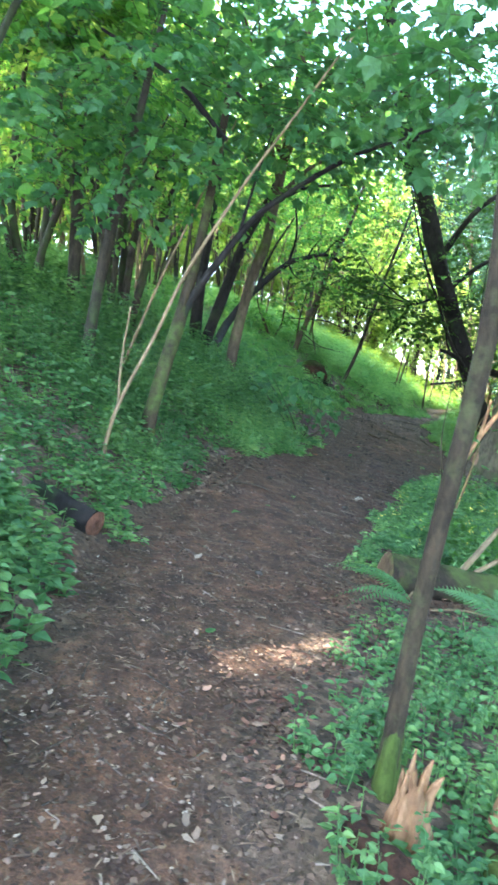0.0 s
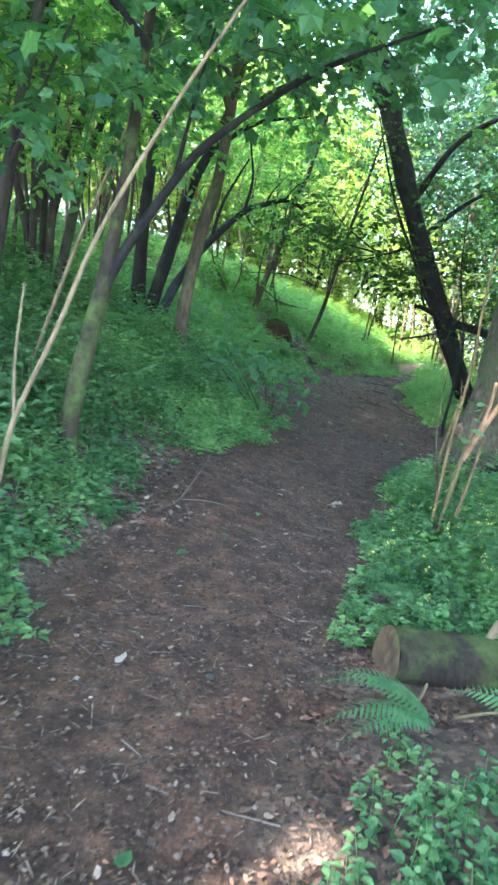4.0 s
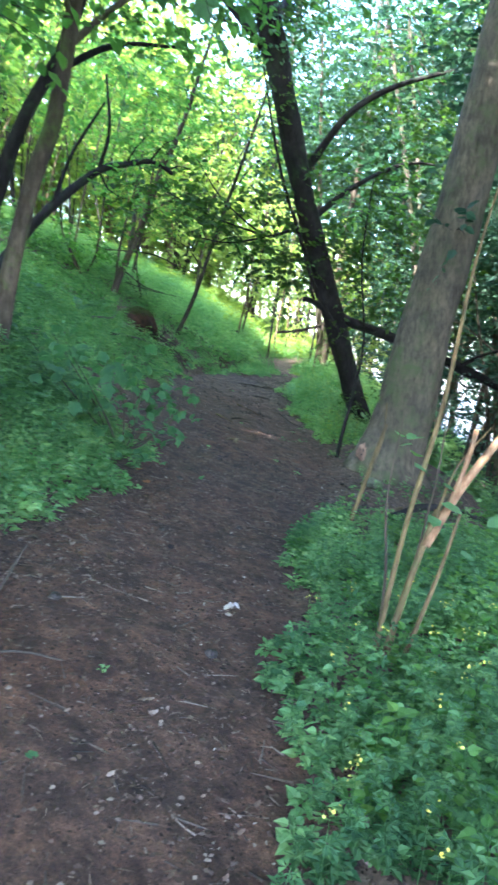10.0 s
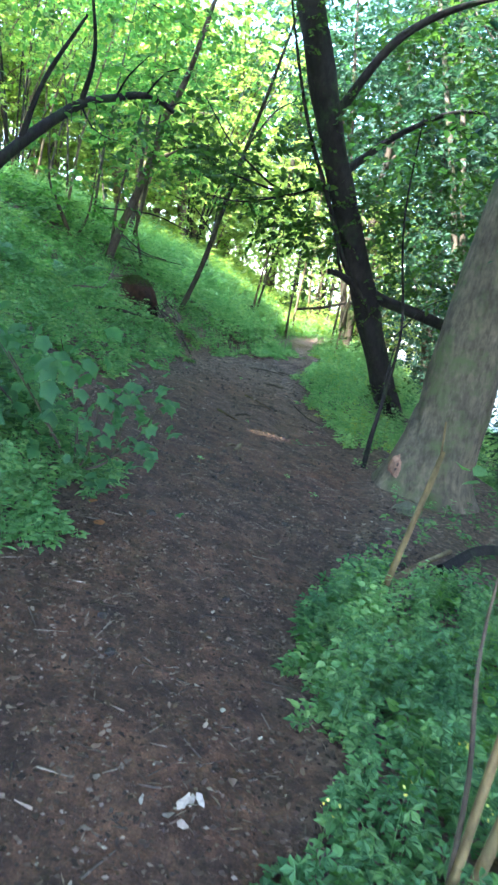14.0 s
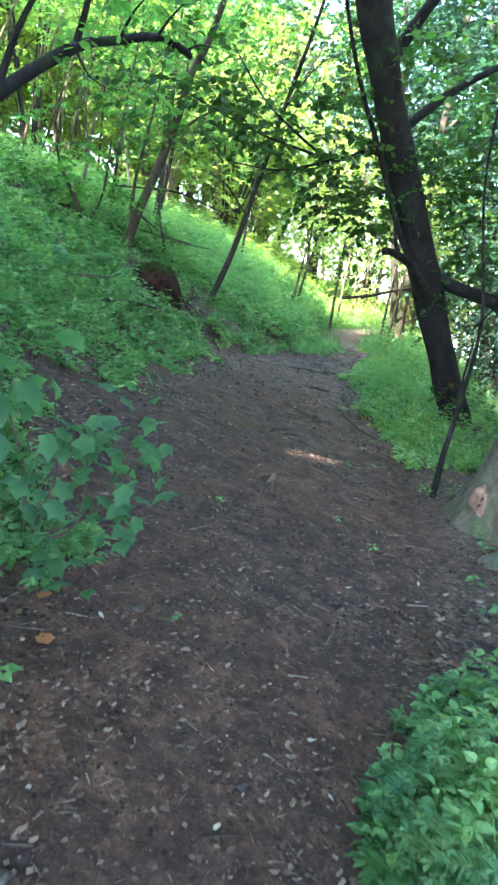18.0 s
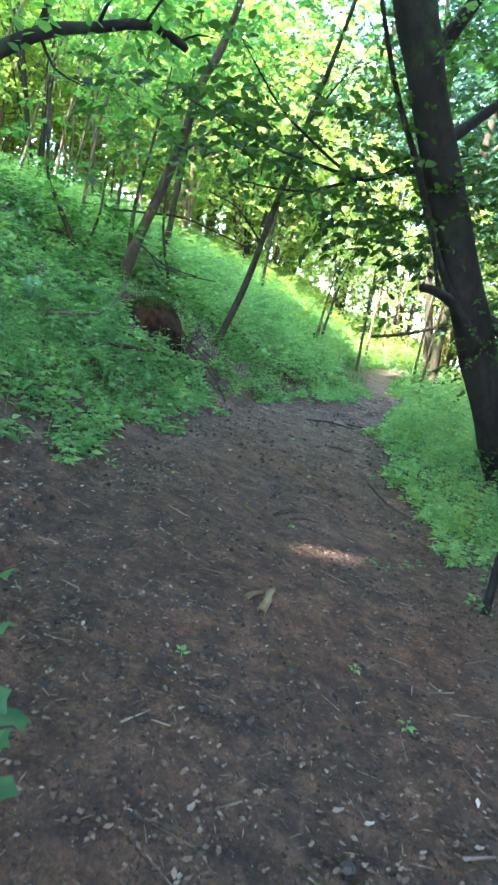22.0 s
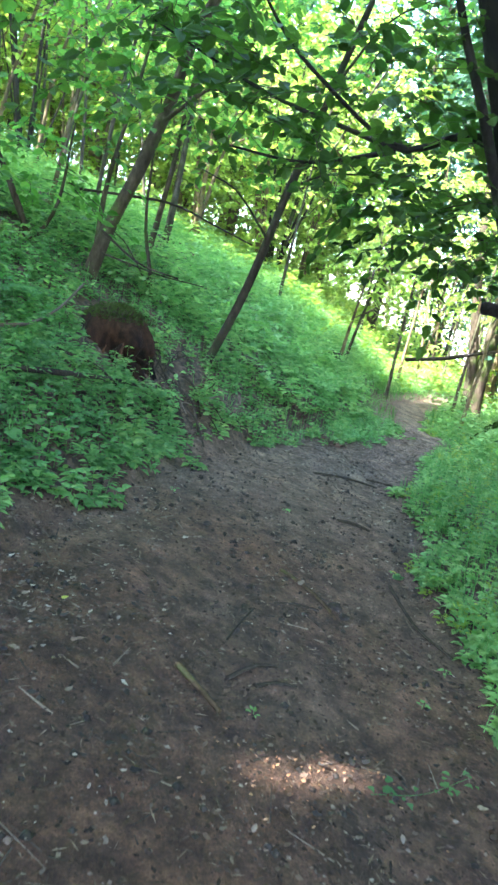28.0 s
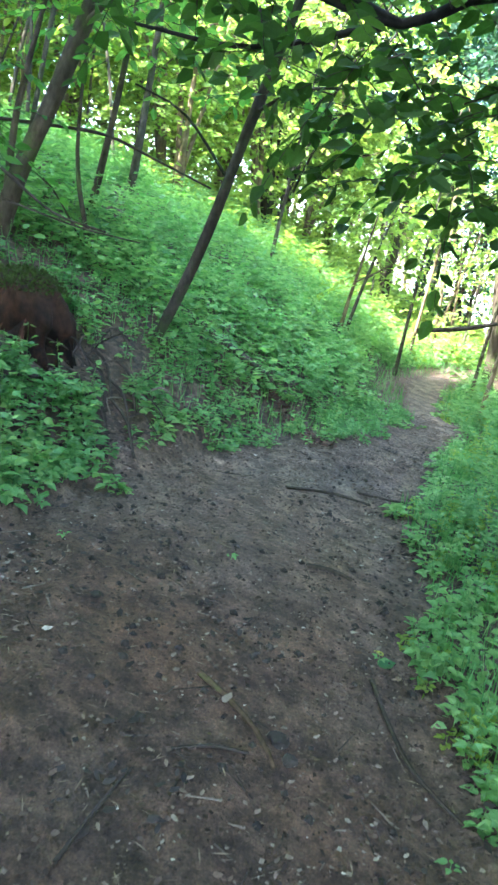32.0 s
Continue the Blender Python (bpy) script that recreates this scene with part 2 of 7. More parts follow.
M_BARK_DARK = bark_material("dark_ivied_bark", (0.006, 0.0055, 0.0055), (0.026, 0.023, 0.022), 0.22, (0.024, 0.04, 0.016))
M_BARK_HAZEL = bark_material("hazel_bark", (0.015, 0.0125, 0.01), (0.06, 0.05, 0.039), 0.3, (0.035, 0.055, 0.02))
M_BARK_GREY = bark_material("grey_bark", (0.028, 0.024, 0.017), (0.135, 0.117, 0.086), 0.3, (0.06, 0.075, 0.03), bump=0.9)
M_BARK_MOSS = bark_material("mossy_bark", (0.016, 0.012, 0.008), (0.048, 0.038, 0.025), 0.26, (0.055, 0.08, 0.02))
M_POLE = bark_material("tan_stem_bark", (0.1, 0.075, 0.042), (0.235, 0.18, 0.11), 0.1, scale=1.6, bump=0.3)
M_TWIG = bark_material("twig_bark", (0.022, 0.018, 0.014), (0.07, 0.055, 0.042), 0.0, scale=2.0, bump=0.3)
M_WOOD = bark_material("torn_wood", (0.17, 0.085, 0.04), (0.38, 0.23, 0.13), 0.0, scale=1.8, bump=0.8)
M_BARE = bark_material("bare_pink_wood", (0.06, 0.036, 0.026), (0.33, 0.2, 0.145), 0.0, scale=1.4, bump=0.6)
M_ROT_END = bark_material("rotten_log_end", (0.03, 0.014, 0.009), (0.15, 0.07, 0.045), 0.0, scale=1.6, bump=0.8)
# no moss here: the black patches paint the darkness of hollows onto the wood
M_ROT = bark_material("rotten_wood_painted_hollows", (0.006, 0.0035, 0.0025), (0.065, 0.031, 0.019), 0.36, (0.004, 0.003, 0.0025), scale=1.3, bump=1.0)
M_LOG_END = bark_material("sawn_log_end", (0.03, 0.02, 0.012), (0.12, 0.082, 0.048), 0.2, scale=1.5, bump=0.4)
M_SLIM = bark_material("slim_trunk_bark", (0.008, 0.006, 0.004), (0.04, 0.03, 0.018), 0.2, (0.042, 0.046, 0.018), scale=2.2)
M_LOG = bark_material("log_bark", (0.009, 0.0065, 0.0045), (0.04, 0.029, 0.019), 0.46, (0.046, 0.068, 0.016), scale=1.3, bump=0.9)
M_OLIVE = bark_material("olive_stem_bark", (0.055, 0.04, 0.018), (0.165, 0.122, 0.055), 0.2, (0.07, 0.075, 0.025), scale=1.6, bump=0.3)
M_MOSS = bark_material("moss", (0.02, 0.035, 0.008), (0.07, 0.11, 0.02), 0.0, scale=2.0, bump=0.8)
M_DEAD = speckled("dead_leaf", [(0.0, (0.0246, 0.0164, 0.0115)), (0.4, (0.0738, 0.0459, 0.0303)), (0.75, (0.131, 0.0861, 0.0574)), (1.0, (0.221, 0.164, 0.119))])
M_PALE = speckled("pale_chip", [(0.0, (0.0842, 0.0618, 0.044)), (0.6, (0.187, 0.145, 0.108)), (0.88, (0.262, 0.215, 0.159)), (1.0, (0.421, 0.365, 0.29))])
M_STICK = speckled("dry_stick", [(0.0, (0.025, 0.019, 0.014)), (0.6, (0.08, 0.06, 0.044)), (1.0, (0.19, 0.15, 0.11))])
M_CRUMB = speckled("soil_crumb", [(0.0, (0.024, 0.0152, 0.0104)), (0.5, (0.0528, 0.0336, 0.0232)), (0.85, (0.112, 0.0752, 0.0528)), (1.0, (0.208, 0.16, 0.12))])
M_FIBRE = speckled("dry_fibre", [(0.0, (0.04, 0.028, 0.02)), (0.6, (0.12, 0.083, 0.055)), (1.0, (0.24, 0.18, 0.12))])
M_CLOD = speckled("dark_clod", [(0.0, (0.02, 0.016, 0.013)), (1.0, (0.05, 0.04, 0.032))])
M_YELLEAF = speckled("yellowing_leaf", [(0.0, (0.28, 0.3, 0.05)), (1.0, (0.4, 0.38, 0.08))])
M_STONE = bark_material("mossy_stone", (0.05, 0.055, 0.04), (0.16, 0.16, 0.12), 0.35, (0.06, 0.09, 0.03), scale=2.0, bump=0.5)
M_CHIP = speckled("red_brown_chip", [(0.0, (0.025, 0.012, 0.008)), (0.6, (0.085, 0.04, 0.025)), (1.0, (0.2, 0.115, 0.075))])
M_RUSTY = speckled("orange_brown_flake", [(0.0, (0.07, 0.034, 0.018)), (0.6, (0.19, 0.095, 0.05)), (1.0, (0.34, 0.19, 0.1))])
M_RUST = speckled("orange_leaf", [(0.0, (0.2, 0.075, 0.028)), (1.0, (0.3, 0.125, 0.045))])

# ---- lie of the land ----
EDGE_Y = (-4, 2.0, 3.7, 4.6, 5.6, 6.9, 7.5, 8.2, 8.7, 9.4, 10.3, 10.8, 11.9, 12.5, 13.7, 14.3, 14.9, 15.6, 16.3, 18.3, 19.5, 21, 24, 40)
EDGE_L = (-0.9, -0.83, -0.75, -0.62, -0.45, 0.0, 0.35, 0.6, 0.62, 0.35, 0.2, 0.62, 1.04, 1.3, 1.7, 2.2, 2.95, 3.55, 4.05, 4.35, 4.95, 6.2, 9.0, 20.0)
EDGE_R = (-0.1, -0.1, 0.41, 0.82, 1.1, 1.42, 1.65, 2.05, 2.33, 2.7, 2.97, 3.05, 3.08, 3.12, 3.25, 3.45, 3.7, 4.1, 4.45, 4.85, 5.2, 6.4, 9.2, 20.2)


BANK_Y = (-4, 2.0, 3.7, 4.6, 5.6, 6.9, 8.2, 10.6, 12.5, 14.3, 16.3, 18.3, 24, 40)
BANK_L = (-0.95, -0.85, -0.75, -0.62, -0.45, 0.0, 0.55, 0.75, 1.3, 2.1, 3.4, 4.1, 5.6, 9.0)
BANK_R = (-0.1, -0.1, 0.41, 0.72, 0.9, 1.35, 2.05, 3.05, 3.02, 3.35, 4.3, 4.75, 6.2, 9.6)


def smooth(a):
    a = np.clip(a, 0, 1)
    return a * a * (3 - 2 * a)


def wobble(x, y, seed=0.0):
    return (np.sin(1.7 * x + 2.3 * y + seed) + np.sin(2.9 * x - 1.3 * y + 1.7 * seed) + 0.6 * np.sin(5.1 * x + 4.4 * y + seed) + 0.4 * np.sin(9.7 * y - 7.3 * x + seed)) / 3


def height(x, y):
    x, y = np.asarray(x, float), np.asarray(y, float)
    left = sum(np.interp(y + d, BANK_Y, BANK_L) for d in (-0.9, -0.45, 0, 0.45, 0.9)) / 5
    right = sum(np.interp(y + d, BANK_Y, BANK_R) for d in (-0.6, -0.3, 0, 0.3, 0.6)) / 5
    yy = np.clip(y, -6, 19)
    base = 0.195 - 0.0029 * yy + 0.00148 * yy**2 + 0.04 * np.clip(y - 19, 0, 60) - 0.05 * np.clip(2.5 - y, 0, 4)
    mid = sum(np.interp(y + d, (0, 3.5, 6, 8, 10, 12, 14, 16, 18, 22, 40), (-0.1, 0, 0.5, 1.0, 1.7, 2.3, 3.1, 3.7, 4.0, 4.8, 9.0)) for d in (-0.8, -0.4, 0, 0.4, 0.8)) / 5
    side = x - mid
    tread = smooth((y - 4.4) / 0.8) * smooth((13.2 - y) / 1.4)
    z = base - 0.117 * np.clip(side, -9, 3) - tread * (0.1 * np.clip(side, -0.7, 0.6) + 0.02) - 0.05 * smooth((5.0 - y) / 0.8)
    z -= 0.04 * np.exp(-((x - 1.08) ** 2 + (y - 13.78) ** 2) / 0.2)
    u = np.clip(left - x, 0, None)
    z += (0.42 * np.minimum(u, 1.9) + 0.24 * np.clip(u - 1.9, 0, 2.0) + 0.09 * np.clip(u - 3.9, 0, 60)) * smooth(u / (0.7 - 0.35 * smooth((y - 13.0) / 1.5))) + (0.06 + 0.05 * smooth((y - 13.5) / 1.2)) * smooth(u / 0.12)
    v = np.clip(x - right, 0, None)
    z += 0.03 * smooth(v / 0.2) - 0.45 * np.clip(v - 1.1, 0, 9) * smooth((v - 1.1) / 1.5)
    z += 0.015 * wobble(x, y) + 0.008 * wobble(2.7 * x, 2.7 * y, 3) + 0.03 * wobble(0.9 * x, 0.9 * y, 5) * smooth((u + v) / 0.5)
    return z


def grain(x, y, cell, seed):
    """Smooth random relief with bumps about one cell wide, between -1 and 1."""
    u, v = x / cell, y / cell
    i, j = np.floor(u), np.floor(v)
    a, b = smooth(u - i), smooth(v - j)

    def knot(p, q):
        h = np.sin(p * 127.1 + q * 311.7 + seed * 74.7) * 43758.5453
        return 2 * (h - np.floor(h)) - 1

    return (knot(i, j) * (1 - a) + knot(i + 1, j) * a) * (1 - b) + (knot(i, j + 1) * (1 - a) + knot(i + 1, j + 1) * a) * b


def surface(x, y):
    """The ground with its small clods and dents."""
    x, y = np.asarray(x, float), np.asarray(y, float)
    return height(x, y) + 0.008 * grain(x, y, 0.31, 1) + 0.008 * grain(x, y, 0.13, 2) + 0.006 * np.abs(grain(x, y, 0.075, 3)) - 0.003


def spaced(lo, hi, fine, far, grow=1.06):
    core = list(np.arange(lo, hi + fine / 2, fine))
    step = fine
    while core[-1] < far:
        step *= grow
        core.append(core[-1] + step)
    step = fine
    while core[0] > -far:
        step *= grow
        core.insert(0, core[0] - step)
    return np.array(core)


# ---- makers ----
def solid(name, verts, faces, material, smooth_faces=True):
    """A mesh from arrays: verts n x 3, faces m x k."""
    me = bpy.data.meshes.new(name)
    verts, faces = np.asarray(verts, np.float32), np.asarray(faces, np.int32)
    m, k = faces.shape
    me.vertices.add(len(verts))
    me.vertices.foreach_set("co", verts.ravel())
    me.loops.add(m * k)
    me.loops.foreach_set("vertex_index", faces.ravel())
    me.polygons.add(m)
    me.polygons.foreach_set("loop_start", np.arange(0, m * k, k, dtype=np.int32))
    me.polygons.foreach_set("use_smooth", np.full(m, smooth_faces))
    me.update(calc_edges=True)
    me.materials.append(material)
    return me


def thing(name, at, label, category, group="", kind=""):
    ob = tagged(new(name), label, category, group, kind)
    ob.matrix_basis = Matrix.Translation(at)
    return ob


def part(name, me, parent, label="", at=None):
    """Links a mesh under a thing or a part; its numbers are in the world unless at is given."""
    ob = new(name, me)
    ob.parent = parent
    if at is None:
        base = parent.matrix_basis.translation if parent.parent is None else parent.parent.matrix_basis.translation + parent.matrix_basis.translation
        ob.matrix_basis = Matrix.Translation(-base)
    else:
        ob.matrix_basis = at
    return tagged(ob, label)


def join(*pieces):
    vs, fs, n = [], [], 0
    for v, f in pieces:
        vs.append(np.asarray(v))
        fs.append(np.asarray(f) + n)
        n += len(v)
    return np.concatenate(vs), np.concatenate(fs)


def curve_points(path, step):
    """A smooth line through points x, y, z, r, cut into short steps."""
    p = np.asarray(path, float)
    p = np.vstack([2 * p[0] - p[1], p, 2 * p[-1] - p[-2]])
    p[:, 3] = np.maximum(p[:, 3], 0.001)
    out = []
    for i in range(1, len(p) - 2):
        n = max(2, int(np.linalg.norm(p[i + 1, :3] - p[i, :3]) / step))
        t = np.linspace(0, 1, n, endpoint=False)[:, None]
        a, b, c, d = p[i - 1], p[i], p[i + 1], p[i + 2]
        out.append(0.5 * (2 * b + (c - a) * t + (2 * a - 5 * b + 4 * c - d) * t**2 + (3 * b - a - 3 * c + d) * t**3))
    return np.vstack([*out, p[-2:-1]])


def tube(path, sides=10, step=0.12, lumps=0.08, seed=0, blunt=True):
    """A round limb along points x, y, z, r, with an uneven skin."""
    c = curve_points(path, step)
    if blunt:
        tip = c[-1].copy()
        d = c[-1, :3] - c[-2, :3]
        d /= np.linalg.norm(d) + 1e-9
        tip[:3] += d * c[-1, 3] * 0.35
        tip[3] *= 0.55
        end = tip.copy()
        end[:3] += d * c[-1, 3] * 0.12
        end[3] = 0.0005
        c = np.vstack([c, tip, end])
    n = len(c)
    t = np.gradient(c[:, :3], axis=0)
    t /= np.linalg.norm(t, axis=1, keepdims=True) + 1e-9
    ref = np.array([0.31, 0.95, 0.1]) if abs(t[0] @ [0.31, 0.95, 0.1]) < 0.9 else np.array([1.0, 0, 0])
    u = np.cross(t, ref)
    u /= np.linalg.norm(u, axis=1, keepdims=True) + 1e-9
    w = np.cross(t, u)
    ang = np.linspace(0, 2 * np.pi, sides, endpoint=False)
    s = np.cumsum(np.r_[0, np.linalg.norm(np.diff(c[:, :3], axis=0), axis=1)])
    bumps = 1 + lumps * (np.sin(3 * ang[None] + 2.1 * s[:, None] + seed) + 0.7 * np.sin(2 * ang[None] - 5.3 * s[:, None] + 2 * seed) + 0.5 * np.sin(5 * ang[None] + 9.0 * s[:, None] + seed))
    r = c[:, 3:4] * bumps
    v = c[:, None, :3] + r[..., None] * (np.cos(ang)[None, :, None] * u[:, None] + np.sin(ang)[None, :, None] * w[:, None])
    i = np.arange(n * sides).reshape(n, sides)
    j = np.roll(i, -1, 1)
    return v.reshape(-1, 3), np.stack([i[:-1], j[:-1], j[1:], i[1:]], -1).reshape(-1, 4)


OVAL = (np.array([(0, 0, 0), (0.3, 0.3, 0.05), (0.72, 0.22, 0.0), (1, 0, -0.1), (0.72, -0.22, 0.0), (0.3, -0.3, 0.05)]), np.array([(0, 1, 2, 3), (0, 3, 4, 5)]))
ROUND = (np.array([(0, 0, 0), (0.25, 0.4, 0.06), (0.7, 0.36, 0.02), (1, 0, -0.08), (0.7, -0.36, 0.02), (0.25, -0.4, 0.06)]), np.array([(0, 1, 2, 3), (0, 3, 4, 5)]))
NETTLE = (np.array([(0, 0, 0), (0.1, 0.27, 0.05), (0.38, 0.36, 0.07), (0.66, 0.2, 0.04), (1, 0, -0.12), (0.66, -0.2, 0.04), (0.38, -0.36, 0.07), (0.1, -0.27, 0.05), (0.42, 0, -0.02)]), np.array([(0, 1, 2, 8), (8, 2, 3, 4), (8, 4, 5, 6), (0, 8, 6, 7)]))
TRIPLE = (np.array([(0, 0, 0), (0.55, 0.27, 0.05), (1, 0, -0.1), (0.55, -0.27, 0.05), (0.02, 0.42, 0.05), (0.22, 0.8, -0.06), (0.46, 0.42, 0.04), (0.02, -0.42, 0.05), (0.22, -0.8, -0.06), (0.46, -0.42, 0.04)]), np.array([(0, 1, 2, 3), (0, 4, 5, 6), (0, 9, 8, 7)]))
DIAMOND = (np.array([(0, 0, 0), (0.45, 0.36, 0.05), (1, 0, -0.06), (0.45, -0.36, 0.05)]), np.array([(0, 1, 2, 3)]))
BLADE = (np.array([(0, -0.018, 0), (0, 0.018, 0), (0.55, 0.014, 0.0), (0.55, -0.014, 0.0), (1, 0.002, -0.2), (1, -0.002, -0.2)]), np.array([(0, 1, 2, 3), (3, 2, 4, 5)]))
MAPLE = (
    np.array([(0.38, 0, 0.04), (0, 0, 0), (-0.02, 0.3, -0.05), (0.3, 0.34, 0.03), (0.6, 0.5, -0.09), (0.64, 0.28, 0.02), (1, 0, -0.16), (0.64, -0.28, 0.02), (0.6, -0.5, -0.09), (0.3, -0.34, 0.03), (-0.02, -0.3, -0.05)]),
    np.array([(0, 1, 2, 3), (0, 3, 4, 5), (0, 5, 6, 7), (0, 7, 8, 9), (0, 9, 10, 1)]),
)


CURL = (np.array([(0, 0, 0.05), (0.25, 0.24, 0.2), (0.7, 0.2, 0.12), (1, 0.05, 0.28), (0.75, -0.24, 0.22), (0.3, -0.2, 0.02)]), np.array([(0, 1, 2, 3), (0, 3, 4, 5)]))

SLIVER = (np.array([(0, 0.02, 0.01), (0.5, 0.05, 0.05), (1, 0.0, 0.02), (0.5, -0.04, 0.05)]), np.array([(0, 1, 2, 3)]))

LUMP = (np.array([(1, 0, 0), (0, 1, 0.1), (-1, 0.1, 0), (0, -1, 0), (0.1, 0, 0.8), (0, 0.1, -0.8)]), np.array([(0, 1, 4), (1, 2, 4), (2, 3, 4), (3, 0, 4), (1, 0, 5), (2, 1, 5), (3, 2, 5), (0, 3, 5)]))

def unit(a):
    return a / (np.linalg.norm(a, axis=-1, keepdims=True) + 1e-9)


def leaves(shape, at, ahead, up, size):
    """Many leaves of one shape: where each begins, which way it points and faces, and how long it is."""
    tv, tf = shape
    d = unit(ahead)
    side = unit(np.cross(up, d))
    n = np.cross(d, side)
    size = np.broadcast_to(np.asarray(size, float), (len(at),))[:, None, None]
    v = at[:, None] + size * (tv[None, :, 0:1] * d[:, None] + tv[None, :, 1:2] * side[:, None] + tv[None, :, 2:3] * n[:, None])
    f = tf[None] + (np.arange(len(at)) * len(tv))[:, None, None]
    return v.reshape(-1, 3), f.reshape(-1, tf.shape[1])


def prongs(a, b, r):
    """Thin three-sided twigs from a to b, tapering."""
    n = len(a)
    d = unit(b - a)
    u = unit(np.cross(d, np.array([0.3, 0.2, 1.0])))
    w = np.cross(d, u)
    ang = np.array([0, 2.094, 4.189])
    ring = np.cos(ang)[None, :, None] * u[:, None] + np.sin(ang)[None, :, None] * w[:, None]
    r = np.broadcast_to(r, (n,))[:, None, None]
    v = np.concatenate([a[:, None] + r * ring, b[:, None] + 0.35 * r * ring], 1)
    f = np.array([(0, 1, 4, 3), (1, 2, 5, 4), (2, 0, 3, 5)])[None] + (np.arange(n) * 6)[:, None, None]
    return v.reshape(-1, 3), f.reshape(-1, 4)


def sprays(rng, start, way, length, count, size, shape, flat=0.5, twig=0.004):
    """Leafy twigs: each carries count leaves, in turn on its two sides, mostly facing the sky."""
    n = len(start)
    way = unit(way)
    sag = np.array([0, 0, -0.18])
    k = np.linspace(0.12, 1.0, count)
    p = start[:, None] + way[:, None] * (k * 1.0)[None, :, None] * length[:, None, None] + sag * (k**2)[None, :, None] * length[:, None, None]
    side = unit(np.cross(way, [0, 0, 1.0]) + 1e-4)
    sgn = np.where(np.arange(count) % 2, 1.0, -1.0)[None, :, None]
    ahead = way[:, None] * 0.6 + side[:, None] * sgn * 0.9 + rng.normal(0, 0.35, (n, count, 3)) + [0, 0, -0.25]
    up = np.array([0, 0, 1.0]) + rng.normal(0, flat, (n, count, 3))
    sz = size * rng.uniform(0.6, 1.25, n * count)
    lv = leaves(shape, p.reshape(-1, 3), ahead.reshape(-1, 3), up.reshape(-1, 3), sz)
    mid = start + way * 0.5 * length[:, None] + sag * 0.25 * length[:, None]
    end = start + way * length[:, None] + sag * length[:, None]
    tw = join(prongs(start, mid, twig), prongs(mid, end, twig * 0.6))
    return lv, tw


def in_blob(rng, n, centre, radii, hollow=0.35):
    d = unit(rng.normal(0, 1, (n, 3)))
    r = rng.uniform(hollow, 1, n) ** 0.6
    return np.asarray(centre) + d * r[:, None] * np.asarray(radii), d


def crown(rng, blobs, size, shape, count=9, length=0.45, flat=0.5, twig=0.004, keep=None):
    """Leaves and twigs of a crown made of rounded clumps: centre, radii, number of sprays."""
    lv, tw = [], []
    for centre, radii, n in blobs:
        p, d = in_blob(rng, n, centre, radii)
        way = d * [1, 1, 0.35] + rng.normal(0, 0.5, (n, 3)) * [1, 1, 0.5]
        if keep is not None:
            ok = keep(p)
            p, way = p[ok], way[ok]
        if not len(p):
            continue
        a, b = sprays(rng, p, way, length * rng.uniform(0.5, 1.3, len(p)), count, size, shape, flat, twig)
        lv.append(a)
        tw.append(b)
    return join(*lv), join(*tw)


# where the sun finds a way down through the leaves: x, y, z, radius
FLECKS = ((1.93, 10.59, 0.3, -0.02), (2.04, 10.65, 0.3, 0.0), (2.13, 10.69, 0.3, 0.01), (2.22, 10.73, 0.3, 0.01), (2.33, 10.78, 0.3, -0.01), (-0.34, 2.18, 0.19, -0.05), (-0.24, 2.29, 0.19, -0.04), (-0.12, 2.4, 0.19, -0.02), (0.0, 2.52, 0.19, 0.01), (0.1, 2.6, 0.19, 0.03), (0.22, 2.68, 0.19, 0.03), (-0.3, 4.86, 0.22, -0.03), (2.98, 9.75, 0.22, -0.05), (1.95, 5.8, 1.1, 0.1))


def shaded(p):
    """Leaves out of the few sun paths that reach the ground."""
    ok = np.ones(len(p), bool)
    s = np.array(SUN_DIR)
    for fx, fy, fz, r in FLECKS:
        d = p - [fx, fy, fz]
        off = d - (d @ s)[:, None] * s
        ok &= np.linalg.norm(off, axis=1) > r + 0.1
    return ok


def tree(name, label, trunks, bark, limbs=(), blobs=(), leaf=None, size=0.09, shape=OVAL, count=9, length=0.45, seed=0, sides=12, group="", category="tree", lumps=0.07, flat=0.5, limb_bark=None, keep=None):
    """A tree: each trunk and limb is a part, and so are its twigs and its leaves."""
    rng = np.random.default_rng(seed)
    x, y, z, _ = trunks[0][0]
    ob = thing(name, (x, y, z), label, category, group)
    for i, path in enumerate(trunks):
        part("trunk", solid("trunk", *tube(path, sides, 0.1, lumps, seed + i), bark), ob)
    for i, path in enumerate(limbs):
        part("limb", solid("limb", *tube(path, max(6, sides - 4), 0.1, lumps, seed + 7 * i), limb_bark or bark), ob)
    if len(blobs):
        (lv, lf), (tv, tf) = crown(rng, blobs, size, shape, count, length, flat, keep=keep or shaded)
        tagged(part("twig_mass", solid("twig_mass", tv, tf, M_TWIG), ob), kind="stuff")
        tagged(part("crown", solid("crown", lv, lf, leaf or M_LEAF, False), ob), kind="stuff")
    return ob


def zg(x, y):
    return float(height(x, y))


def edge_left(y):
    return np.interp(y, EDGE_Y, EDGE_L)


def edge_right(y):
    return np.interp(y, EDGE_Y, EDGE_R)

# ---- the ground ----
gx, gy = np.meshgrid(spaced(-1.4, 4.4, 0.035, 420), spaced(0.4, 15.5, 0.035, 420))
ny, nx = gx.shape
gi = np.arange(nx * ny).reshape(ny, nx)
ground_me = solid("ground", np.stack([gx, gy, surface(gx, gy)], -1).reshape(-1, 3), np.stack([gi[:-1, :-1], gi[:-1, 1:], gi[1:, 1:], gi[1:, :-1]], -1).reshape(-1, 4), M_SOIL)
